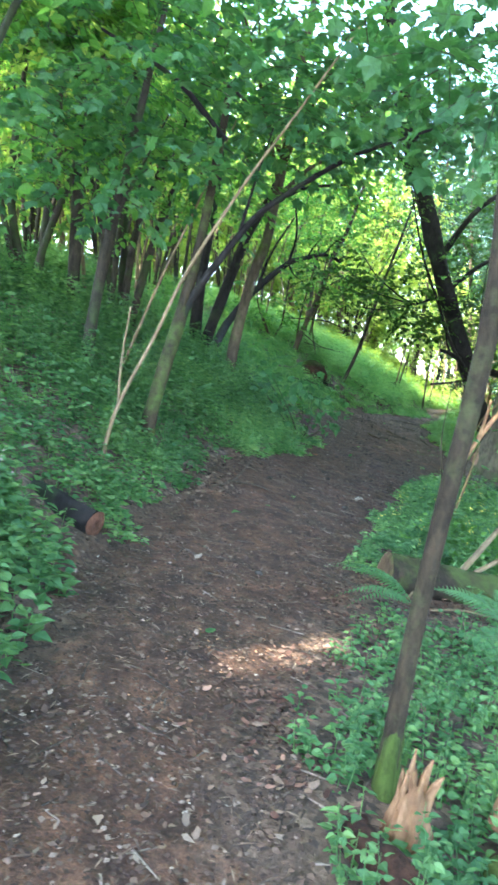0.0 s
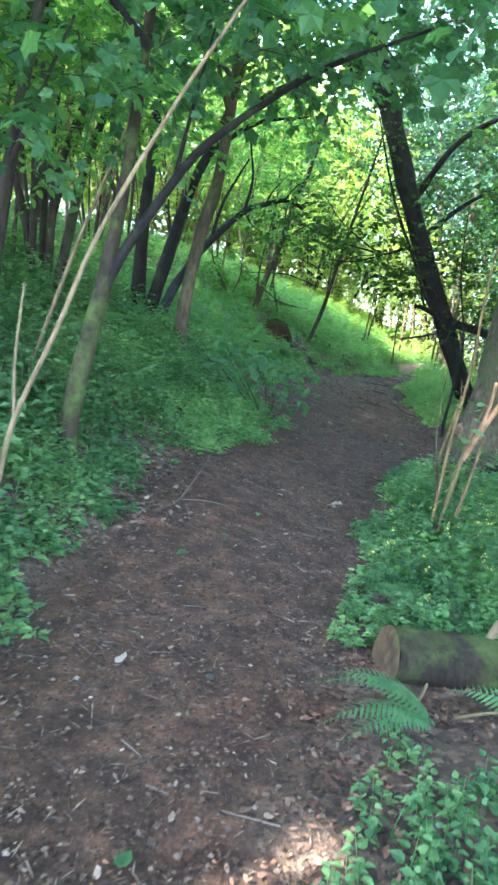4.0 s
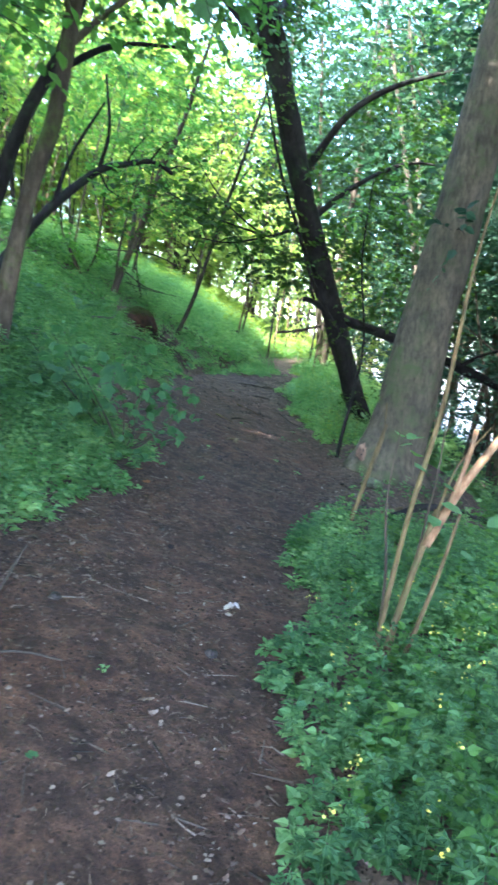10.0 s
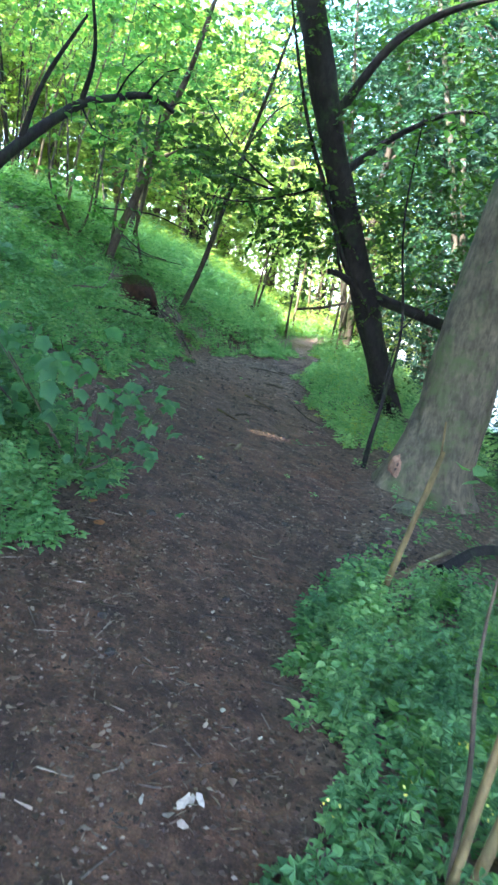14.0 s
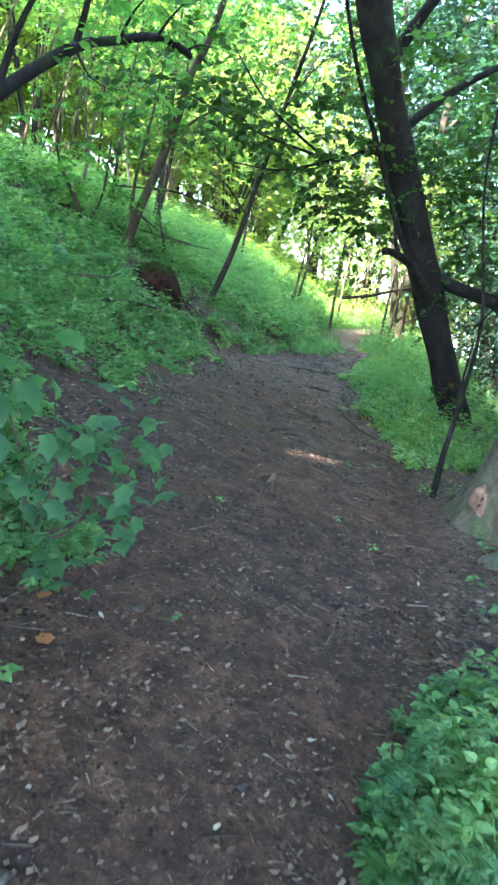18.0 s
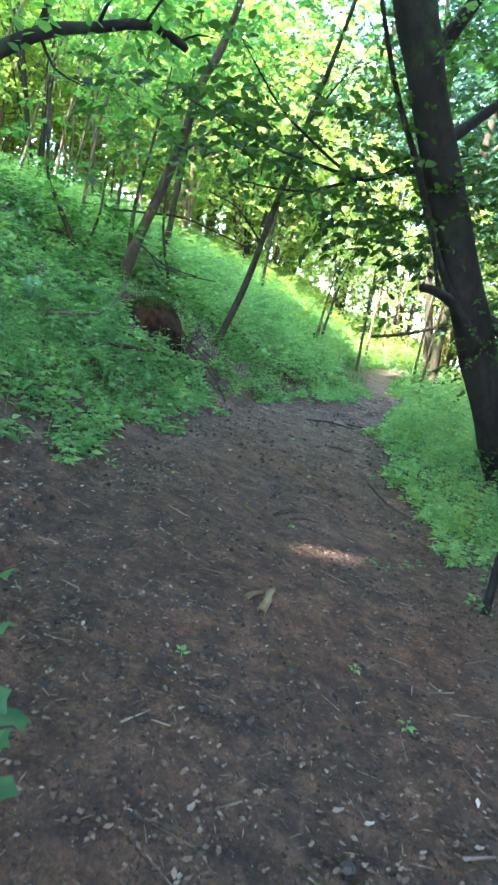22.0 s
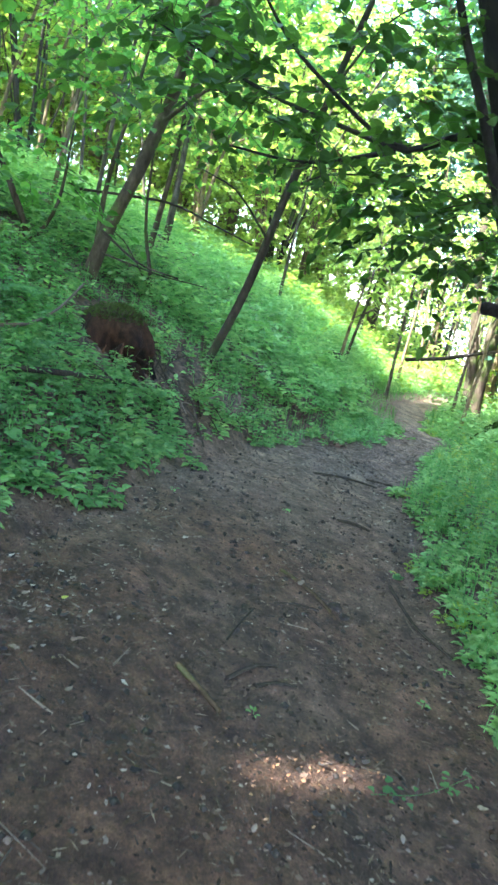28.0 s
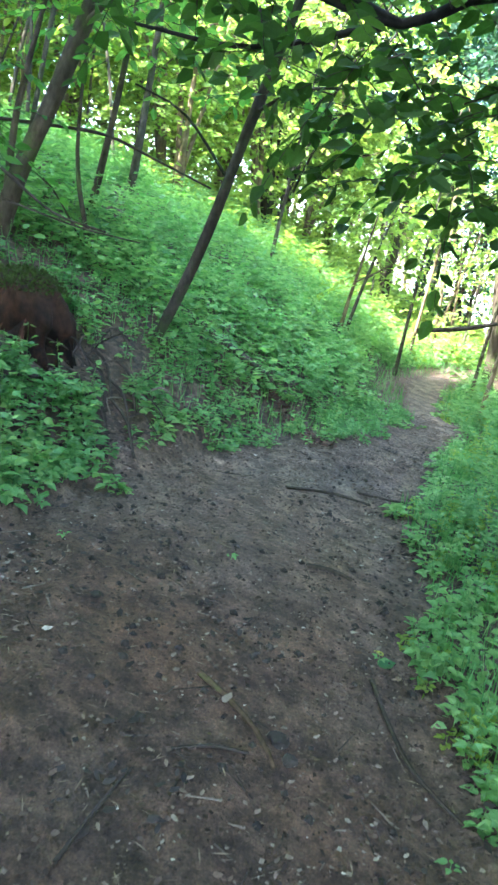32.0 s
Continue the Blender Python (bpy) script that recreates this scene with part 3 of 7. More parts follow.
ragged = 0.12 * wobble(2.2 * gx, 2.2 * gy, 2)
inside = np.minimum(gx - edge_left(gy), edge_right(gy) - gx) + ragged
trodden = ground_me.attributes.new("trodden", "FLOAT", "POINT")
trodden.data.foreach_set("value", smooth(0.5 + inside / 0.5).ravel().astype(np.float32))
pale = ground_me.attributes.new("pale", "FLOAT", "POINT")
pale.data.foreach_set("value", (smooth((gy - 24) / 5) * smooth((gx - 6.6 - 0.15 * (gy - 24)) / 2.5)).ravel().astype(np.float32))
# painted sky sheen, growing up the path from about y 10
far_sheen = ground_me.attributes.new("far_sheen", "FLOAT", "POINT")
far_sheen.data.foreach_set("value", (0.95 * smooth((gy - 10.2 + 0.9 * wobble(0.8 * gx, 0.8 * gy, 4)) / 4.5) * smooth((24 - gy) / 4)).ravel().astype(np.float32))
tagged(new("ground", ground_me), "bare trodden brown soil path on a wooded slope", "ground", kind="structure")

# ---- trees beside the path ----
tree(
    "young_tree", "slim young tree with grey-brown bark beside the path", [[(-0.48, 8.7, 0.85, 0.11), (-0.47, 8.65, 1.1, 0.072), (-0.39, 8.6, 1.76, 0.066), (-0.29, 8.6, 2.32, 0.062), (-0.18, 8.6, 2.75, 0.058), (-0.1, 8.6, 3.51, 0.054), (-0.04, 8.6, 4.2, 0.048), (0.1, 8.7, 6.0, 0.04)]], M_BARK,
    [[(-0.14, 8.6, 3.2, 0.03), (0.3, 8.8, 3.7, 0.022), (0.8, 9.1, 4.0, 0.012)], [(-0.1, 8.6, 3.5, 0.028), (0.1, 8.1, 4.0, 0.02), (0.35, 7.4, 4.2, 0.01)], [(-0.12, 8.6, 3.4, 0.026), (-0.4, 7.8, 4.1, 0.018), (-0.6, 6.9, 4.4, 0.01)], [(-0.08, 8.6, 3.7, 0.03), (-0.6, 8.4, 4.2, 0.02), (-1.1, 8.3, 4.5, 0.01)]],
    [((-0.2, 8.6, 4.6), (1.5, 1.3, 1.0), 140), ((0.5, 8.7, 4.0), (0.9, 0.9, 0.5), 70), ((0.3, 7.6, 4.2), (1.1, 1.0, 0.4), 120), ((-0.6, 6.8, 4.4), (1.0, 0.9, 0.4), 80)], size=0.09, seed=11)
tree(
    "leaning_tree", "mossy tree whose dark limb arches over the path", [[(-0.9, 5.3, 0.5, 0.09), (-0.9, 5.27, 0.7, 0.062), (-0.82, 5.25, 1.12, 0.052), (-0.73, 5.25, 1.56, 0.047), (-0.64, 5.3, 2.2, 0.034), (-0.55, 5.35, 3.2, 0.028)]], M_BARK_MOSS,
    [[(-0.74, 5.25, 1.5, 0.04), (-0.62, 5.25, 1.75, 0.032), (-0.45, 5.25, 2.02, 0.027), (-0.26, 5.25, 2.29, 0.024), (0.02, 5.25, 2.53, 0.021), (0.42, 5.25, 2.8, 0.016), (0.95, 5.3, 3.05, 0.009)], [(-0.55, 5.3, 2.8, 0.03), (-0.9, 5.1, 3.1, 0.018), (-1.4, 4.9, 3.3, 0.01)], [(-0.38, 5.25, 2.12, 0.014), (-0.3, 5.2, 2.5, 0.01), (-0.2, 5.1, 2.9, 0.006)]],
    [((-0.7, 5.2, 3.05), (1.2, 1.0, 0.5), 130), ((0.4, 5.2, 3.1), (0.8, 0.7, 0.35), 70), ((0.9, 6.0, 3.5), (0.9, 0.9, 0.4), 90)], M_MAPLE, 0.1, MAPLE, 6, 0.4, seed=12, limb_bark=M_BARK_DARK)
tree("snag", "pale broken young trunk on the slope", [[(-1.5, 5.65, 0.85, 0.07), (-1.49, 5.65, 1.05, 0.056), (-1.47, 5.65, 1.47, 0.048), (-1.41, 5.65, 2.0, 0.042), (-1.28, 5.7, 2.9, 0.032), (-1.1, 5.8, 4.2, 0.02)]], M_BARK_HAZEL,
     [[(-1.42, 5.66, 2.1, 0.02), (-1.2, 5.6, 2.6, 0.014), (-1.0, 5.5, 3.0, 0.008)]], [((-1.4, 5.6, 3.7), (1.0, 0.9, 0.8), 110), ((-1.3, 4.7, 2.45), (0.7, 0.6, 0.4), 40), ((-2.2, 5.6, 2.8), (0.9, 0.7, 0.5), 50)], M_MAPLE, 0.1, MAPLE, 6, 0.4, seed=13)
tree("hazel_clump", "clump of several dark hazel stems on the slope", [
    [(-1.69, 8.0, 1.45, 0.0666), (-1.68, 8.0, 1.8, 0.0481), (-1.63, 8.0, 2.49, 0.0385), (-1.48, 8.0, 3.0, 0.0326), (-1.18, 8.0, 3.75, 0.0266), (-0.9, 8.0, 4.8, 0.0222)], [(-1.76, 8.0, 1.45, 0.0444), (-1.96, 8.0, 2.4, 0.0333), (-2.27, 8.0, 3.45, 0.0252), (-2.5, 8.0, 4.8, 0.0185)],
    [(-1.62, 8.02, 1.45, 0.0518), (-1.34, 8.0, 2.77, 0.037), (-0.89, 8.0, 3.9, 0.0222)], [(-1.72, 8.1, 1.45, 0.0444), (-1.8, 8.2, 3.0, 0.0333), (-1.85, 8.3, 4.6, 0.0222)], [(-1.82, 7.95, 1.5, 0.037), (-1.78, 7.9, 2.6, 0.0296), (-1.7, 7.8, 4.0, 0.0185)]], M_BARK_HAZEL,
    (), [((-1.7, 8.0, 4.6), (1.7, 1.4, 1.2), 150), ((-1.2, 7.9, 3.4), (0.9, 0.7, 0.5), 60), ((-0.9, 7.0, 3.0), (0.8, 0.6, 0.4), 50), ((-2.0, 7.4, 2.9), (0.9, 0.6, 0.5), 60), ((-3.0, 7.6, 3.2), (0.9, 0.8, 0.6), 60)], seed=14, category="tree", sides=9)
tree("hazel_clump", "clump of thin dark stems higher on the slope", [
    [(-2.5, 7.3, 1.75, 0.0518), (-2.48, 7.3, 1.9, 0.0444), (-2.35, 7.3, 2.4, 0.037), (-2.17, 7.3, 2.97, 0.0296), (-1.95, 7.3, 4.2, 0.0185)], [(-2.56, 7.3, 1.75, 0.0518), (-2.78, 7.3, 2.74, 0.037), (-2.7, 7.3, 4.3, 0.0222)], [(-2.45, 7.35, 1.75, 0.037), (-2.42, 7.4, 3.0, 0.0296), (-2.35, 7.4, 4.4, 0.0185)], [(-2.62, 7.25, 1.75, 0.037), (-3.0, 7.2, 3.2, 0.0259), (-3.2, 7.2, 4.4, 0.0148)]], M_BARK_HAZEL,
    # small clumps after the first are added to block stray sun on the path
    (), [((-2.5, 7.3, 4.1), (1.6, 1.3, 1.1), 130), ((-2.0, 6.7, 4.0), (0.4, 0.4, 0.3), 26), ((-2.15, 6.68, 4.3), (0.6, 0.4, 0.25), 70), ((-2.35, 6.75, 4.35), (0.7, 0.6, 0.25), 150), ((-2.05, 7.6, 4.2), (0.45, 0.4, 0.3), 36)], seed=15, sides=9)
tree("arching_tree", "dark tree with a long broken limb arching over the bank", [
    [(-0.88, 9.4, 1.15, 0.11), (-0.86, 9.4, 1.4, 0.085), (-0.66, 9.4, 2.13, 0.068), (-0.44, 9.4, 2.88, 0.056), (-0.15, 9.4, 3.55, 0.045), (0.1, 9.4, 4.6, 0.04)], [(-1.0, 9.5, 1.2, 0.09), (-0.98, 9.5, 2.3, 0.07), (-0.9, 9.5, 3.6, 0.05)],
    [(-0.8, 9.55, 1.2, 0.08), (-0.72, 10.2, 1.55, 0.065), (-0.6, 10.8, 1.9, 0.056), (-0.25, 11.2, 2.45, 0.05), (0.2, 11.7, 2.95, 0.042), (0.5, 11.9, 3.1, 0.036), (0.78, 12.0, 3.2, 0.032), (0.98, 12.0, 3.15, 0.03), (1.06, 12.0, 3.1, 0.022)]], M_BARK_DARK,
    [[(0.5, 11.9, 3.1, 0.014), (0.6, 11.82, 3.3, 0.009), (0.78, 11.75, 3.5, 0.004)], [(0.78, 12.0, 3.2, 0.012), (0.95, 11.9, 3.42, 0.007), (1.2, 11.85, 3.5, 0.003)], [(0.2, 11.7, 2.95, 0.012), (0.32, 11.6, 2.75, 0.007), (0.5, 11.5, 2.66, 0.003)], [(1.0, 12.0, 3.13, 0.012), (1.12, 12.0, 3.2, 0.007), (1.25, 11.95, 3.18, 0.003)], [(-0.25, 11.2, 2.45, 0.03), (-0.1, 11.3, 3.0, 0.022), (0.2, 11.4, 3.6, 0.012)], [(0.2, 11.7, 2.95, 0.028), (0.28, 11.7, 3.4, 0.02), (0.2, 11.8, 4.0, 0.012)], [(-0.3, 9.4, 3.2, 0.035), (0.2, 9.6, 3.6, 0.025), (0.8, 9.9, 3.8, 0.012)]],
    # the last, densest clump is added as a sun blocker for the path
    [((-0.3, 9.6, 4.5), (1.5, 1.2, 0.9), 100), ((0.2, 11.6, 4.0), (1.1, 0.9, 0.5), 60), ((0.7, 11.8, 3.35), (0.5, 0.3, 0.22), 16), ((0.4, 11.5, 2.75), (0.3, 0.2, 0.15), 6), ((-2.25, 9.95, 4.25), (0.7, 0.6, 0.3), 150)], seed=16, size=0.085)
tree("pole_tree", "slim brown tree leaning behind the rotten stump", [[(0.53, 14.78, 1.3, 0.08), (0.58, 14.76, 1.5, 0.064), (0.72, 14.76, 2.03, 0.057), (0.92, 14.76, 2.6, 0.052), (1.08, 14.76, 3.16, 0.048), (1.19, 14.76, 3.65, 0.044), (1.41, 14.76, 4.2, 0.038), (1.8, 14.8, 5.8, 0.022)]], M_BARK,
     [[(0.64, 14.76, 1.75, 0.025), (0.66, 14.8, 2.4, 0.02), (0.8, 14.8, 3.2, 0.014), (0.9, 14.8, 3.9, 0.008)], [(1.0, 14.76, 2.9, 0.02), (1.4, 14.5, 3.2, 0.012), (1.8, 14.3, 3.3, 0.007)]],
     [((1.3, 14.7, 4.7), (1.4, 1.1, 0.8), 70), ((1.14, 15.65, 4.3), (0.5, 0.4, 0.3), 36), ((1.0, 14.5, 3.3), (0.9, 0.6, 0.5), 16)], seed=17, size=0.085)
tree("leaning_sapling", "thin dark sapling leaning out from the bank", [[(1.66, 14.78, 1.0, 0.05), (1.69, 14.75, 1.12, 0.04), (1.9, 14.7, 1.75, 0.036), (2.08, 14.7, 2.5, 0.033), (2.3, 14.7, 3.4, 0.029), (2.5, 14.7, 4.16, 0.024), (2.85, 14.7, 5.6, 0.015)]], M_BARK_HAZEL,
     [[(2.1, 14.7, 2.6, 0.014), (2.35, 14.6, 2.75, 0.01), (2.7, 14.5, 2.8, 0.006)], [(2.0, 14.7, 2.2, 0.012), (1.7, 14.6, 2.5, 0.008), (1.4, 14.5, 2.6, 0.005)], [(2.3, 14.7, 3.4, 0.014), (2.6, 14.6, 3.9, 0.009), (2.9, 14.5, 4.1, 0.005)]],
     [((2.5, 14.7, 4.5), (1.0, 0.9, 0.8), 60), ((2.3, 14.5, 2.75), (0.5, 0.3, 0.2), 12)], seed=18, size=0.085, sides=9)
tree("sapling", "forked dark sapling among the bank herbs", [[(0.1, 14.8, 1.35, 0.04), (0.11, 14.8, 1.79, 0.034), (-0.12, 14.8, 2.3, 0.024), (-0.25, 14.8, 2.6, 0.014), (-0.3, 14.8, 3.4, 0.008)]], M_BARK,
     [[(0.11, 14.8, 1.79, 0.022), (0.29, 14.8, 2.18, 0.016), (0.35, 14.8, 2.8, 0.008)]], [((-0.1, 14.8, 3.0), (0.8, 0.7, 0.6), 30), ((0.1, 14.7, 2.35), (0.6, 0.4, 0.25), 30)], seed=19, size=0.09, sides=8, group="saplings on the bank")
tree("sapling", "thin straight sapling behind the stump", [[(0.91, 15.9, 1.6, 0.035), (0.99, 15.9, 2.17, 0.03), (1.08, 15.9, 2.87, 0.024), (1.2, 15.9, 4.2, 0.012)]], M_BARK, (), [((1.2, 15.9, 3.9), (0.8, 0.7, 0.7), 60)], seed=20, sides=8, group="saplings on the bank")
tree("sapling", "thin brown sapling rising behind the stump", [[(1.17, 15.2, 1.2, 0.022), (1.08, 15.2, 1.7, 0.018), (0.96, 15.2, 2.25, 0.014), (0.95, 15.2, 3.2, 0.008)]], M_BARK, [[(1.1, 15.2, 1.6, 0.008), (0.8, 15.2, 2.0, 0.006), (0.6, 15.1, 2.1, 0.004)]], [((0.95, 15.2, 3.2), (0.6, 0.5, 0.4), 25)], seed=21, sides=7, group="saplings on the bank")
tree("sapling", "straight grey pole farther up the bank", [[(0.91, 17.8, 1.65, 0.05), (1.0, 17.8, 2.6, 0.042), (1.07, 17.8, 4.07, 0.03), (1.1, 17.8, 5.4, 0.015)]], M_BARK_GREY, (), [((1.1, 17.8, 5.0), (1.0, 0.9, 0.8), 80)], seed=22, sides=8, group="saplings on the bank")
big = tree("large_tree", "large grey-brown tree leaning away beside the path", [[(3.4, 9.98, -0.12, 0.6), (3.41, 9.97, 0.02, 0.5), (3.43, 9.96, 0.2, 0.4), (3.49, 9.93, 0.55, 0.31), (3.57, 9.9, 1.5, 0.275), (3.72, 9.9, 2.55, 0.25), (3.84, 9.9, 3.65, 0.235), (3.95, 9.9, 4.7, 0.22), (4.3, 9.9, 8.0, 0.15)]], M_BARK_GREY,
     [[(3.9, 9.9, 4.3, 0.06), (4.5, 10.4, 4.9, 0.04), (5.2, 11.0, 5.2, 0.02)], [(3.98, 9.9, 5.0, 0.07), (3.4, 9.5, 5.8, 0.045), (2.8, 9.2, 6.4, 0.02)], [(3.7, 9.85, 2.6, 0.012), (3.62, 9.6, 2.62, 0.008), (3.6, 9.45, 2.55, 0.004)]],
     [((4.3, 9.9, 7.2), (2.6, 2.4, 1.4), 190), ((3.6, 9.5, 2.55), (0.12, 0.12, 0.1), 3), ((5.0, 10.9, 5.0), (1.0, 1.0, 0.6), 90), ((4.7, 10.3, 4.9), (1.3, 1.2, 0.9), 130)], M_LEAF_COOL, seed=23, size=0.12, sides=20, lumps=0.035, limb_bark=M_BARK)
part("root", solid("root", *tube([(3.42, 9.94, 0.75, 0.2), (3.33, 9.92, 0.5, 0.2), (3.19, 9.86, 0.28, 0.19), (3.08, 9.81, 0.08, 0.18), (2.95, 9.75, -0.12, 0.15)], 16, 0.05, 0.05, 4), M_BARK_GREY), big, "swollen root at the foot")
az = np.linspace(-0.6, 0.6, 17)[None, :]
el = np.linspace(-0.75, 0.9, 17)[:, None]
inner = 1 - ((az + 0.12 * np.sin(3 * el)) / 0.3) ** 2 - ((el - 0.05) / 0.62) ** 2 + 0.35 * np.sin(7 * az + 4 * el) + 0.3 * np.sin(15 * az - 3 * el)
rad = 0.2 + 0.026 * np.clip(inner, -1.5, 0.7) + 0.005 * np.sin(13 * az + 17 * el)
turn = math.radians(212)
wound = np.stack([3.165 + rad * np.cos(turn + az) * np.cos(el), 9.85 + rad * np.sin(turn + az) * np.cos(el), 0.25 + rad * np.sin(el)], -1).reshape(-1, 3)
si = np.arange(289).reshape(17, 17)
part("bark_wound", solid("bark_wound", wound, np.stack([si[:-1, :-1], si[:-1, 1:], si[1:, 1:], si[1:, :-1]], -1).reshape(-1, 4), M_BARE), big, "torn pink bare wood with a dark crack")
part("crack", solid("crack", *tube([(3.02, 9.72, 0.34, 0.006), (3.005, 9.722, 0.27, 0.013), (2.99, 9.735, 0.21, 0.01), (2.985, 9.74, 0.15, 0.003)], 6, 0.02, 0.3, 5), M_CLOD), big, "dark crack in the bare wood")
tree("sapling", "thin dark sapling beside the large tree", [[(3.02, 10.42, 0.1, 0.026), (3.08, 10.5, 0.4, 0.021), (3.15, 10.55, 0.75, 0.018), (3.22, 10.6, 1.4, 0.013), (3.1, 10.7, 2.3, 0.01), (3.1, 10.7, 3.2, 0.006)], [(3.15, 10.55, 0.75, 0.011), (3.12, 10.5, 1.0, 0.009), (3.15, 10.5, 1.25, 0.005)]], M_BARK_DARK, [[(3.16, 10.6, 1.3, 0.007), (3.35, 10.5, 1.6, 0.005), (3.5, 10.4, 1.7, 0.003)]], [((3.1, 10.7, 3.0), (0.4, 0.4, 0.4), 14)], seed=24, sides=7, group="saplings by the path")


def ivy_axis(z, r):
    return (4.433 - 0.5386 * z + 0.0135 * z * z, 12.9 - 0.15 * z, z, 1.14 * r)


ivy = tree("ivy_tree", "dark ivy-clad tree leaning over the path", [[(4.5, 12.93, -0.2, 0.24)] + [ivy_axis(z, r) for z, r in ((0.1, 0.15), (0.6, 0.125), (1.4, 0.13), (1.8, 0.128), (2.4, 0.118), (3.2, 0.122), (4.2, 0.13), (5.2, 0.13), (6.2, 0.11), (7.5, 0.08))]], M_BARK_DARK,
     [[ivy_axis(1.72, 0.05), (3.20, 12.39, 1.83, 0.0401), (3.06, 12.30, 1.86, 0.033), (2.98, 12.27, 1.86, 0.033)],
      [(3.18, 12.38, 1.83, 0.0212), (3.08, 12.33, 2.02, 0.0142), (3.02, 12.27, 2.22, 0.00708)],
      [(3.58, 12.42, 1.49, 0.0354), (3.26, 12.46, 1.90, 0.0307), (3.07, 12.48, 2.26, 0.0283), (2.85, 12.48, 2.74, 0.0248), (2.61, 12.48, 3.21, 0.0212), (2.40, 12.51, 3.79, 0.0165), (2.16, 12.60, 4.68, 0.0106)],
      [ivy_axis(2.5, 0.028), (2.89, 12.78, 2.77, 0.0236), (2.59, 12.95, 2.67, 0.0189), (2.21, 12.95, 2.72, 0.0142), (1.73, 12.95, 2.82, 0.00944), (1.10, 12.84, 3.02, 0.00472)],
      [(2.59, 12.95, 2.67, 0.0165), (2.36, 12.95, 2.74, 0.0142), (2.08, 12.95, 2.91, 0.0118), (1.80, 12.95, 3.12, 0.00944), (1.45, 12.84, 3.50, 0.00472)],
      [(2.52, 12.95, 2.65, 0.0165), (2.04, 13.01, 2.51, 0.0106), (1.57, 13.07, 2.53, 0.0059)],
      [ivy_axis(3.4, 0.05), (3.34, 12.13, 4.32, 0.0413), (4.29, 11.77, 4.79, 0.026), (5.23, 11.54, 4.91, 0.0142)],
      [ivy_axis(2.9, 0.04), (3.70, 12.84, 3.50, 0.0354), (4.52, 13.07, 3.97, 0.0236), (5.35, 13.31, 4.09, 0.0118)],
      [ivy_axis(4.6, 0.05), (1.45, 12.72, 5.50, 0.0354), (0.75, 12.48, 5.62, 0.0177)],
      [ivy_axis(5.0, 0.05), (2.87, 13.66, 6.33, 0.0354), (3.81, 14.13, 6.80, 0.0177)]],
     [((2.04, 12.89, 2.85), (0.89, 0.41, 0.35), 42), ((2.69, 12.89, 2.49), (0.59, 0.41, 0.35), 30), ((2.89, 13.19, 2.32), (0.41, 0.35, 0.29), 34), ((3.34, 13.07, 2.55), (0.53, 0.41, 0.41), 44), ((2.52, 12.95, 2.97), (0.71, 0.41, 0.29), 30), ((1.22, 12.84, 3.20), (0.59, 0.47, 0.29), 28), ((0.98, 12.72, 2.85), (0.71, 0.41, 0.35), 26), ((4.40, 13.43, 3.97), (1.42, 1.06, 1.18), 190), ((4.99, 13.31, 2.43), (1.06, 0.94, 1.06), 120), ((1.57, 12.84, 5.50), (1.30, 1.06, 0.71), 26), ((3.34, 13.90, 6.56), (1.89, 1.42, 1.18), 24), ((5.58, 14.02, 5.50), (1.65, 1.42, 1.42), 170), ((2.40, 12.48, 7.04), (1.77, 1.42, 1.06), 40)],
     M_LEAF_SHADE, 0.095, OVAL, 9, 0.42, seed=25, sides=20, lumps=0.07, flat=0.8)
ang = np.linspace(0, 2 * np.pi, 16, endpoint=False)
stub_v = np.array([(2.945 - 0.012 * (1 - s), 12.235, 1.859) + s * 0.032 * np.stack([0.35 * np.cos(ang), 0.6 * np.cos(ang), np.sin(ang)], -1) for s in (1.0, 0.7, 0.35, 0.02)])
ci = np.arange(64).reshape(4, 16)
cj = np.roll(ci, -1, 1)
part("cut_end", solid("cut_end", stub_v.reshape(-1, 3), np.stack([ci[:-1], cj[:-1], cj[1:], ci[1:]], -1).reshape(-1, 4), M_WOOD), ivy, "tan broken stub end")
rng = np.random.default_rng(77)
zs = rng.uniform(0.1, 6.0, 700)
axis = np.array([ivy_axis(z, 0.17) for z in zs])[:, :3]
around = rng.uniform(0, 2 * np.pi, 700)
out = np.stack([np.cos(around), np.sin(around), 0 * around], -1)
keep_ivy = zs > 4.6
part("ivy", solid("ivy", *leaves(ROUND, (axis + out * 0.16)[keep_ivy], (out * 0.6 + [0, 0, -0.7] + rng.normal(0, 0.3, (700, 3)))[keep_ivy], (out + rng.normal(0, 0.3, (700, 3)))[keep_ivy], rng.uniform(0.05, 0.09, 700)[keep_ivy]), M_LEAF_DARK, False), ivy, "dark glossy ivy leaves")
(bl, bf), (tv, tf) = crown(rng, [((2.28, 13.01, 5.92), (0.59, 0.59, 0.59), 260), ((1.87, 12.95, 5.38), (0.35, 0.35, 0.35), 60), ((2.52, 12.95, 5.27), (0.29, 0.29, 0.47), 60)], 0.06, OVAL, 7, 0.32, 0.9, 0.006)
tagged(part("witches_broom", solid("witches_broom", tv, tf, M_TWIG), ivy, "dense brush of thin dark twigs"), kind="stuff")
tagged(part("ivy", solid("ivy", bl, bf, M_LEAF_DARK, False), ivy), kind="stuff")
shoots = [(tuple(np.array(ivy_axis(z, 0)[:3]) + [0.2 * math.cos(7 * z), 0.2 * math.sin(7 * z) - 0.04, 0]), (0.13, 0.13, 0.16), 7 if z > 1.2 else 4) for z in np.arange(0.3, 4.8, 0.17)]
(bl, bf), (tv, tf) = crown(rng, shoots, 0.05, NETTLE, 6, 0.2, 0.9, 0.003)
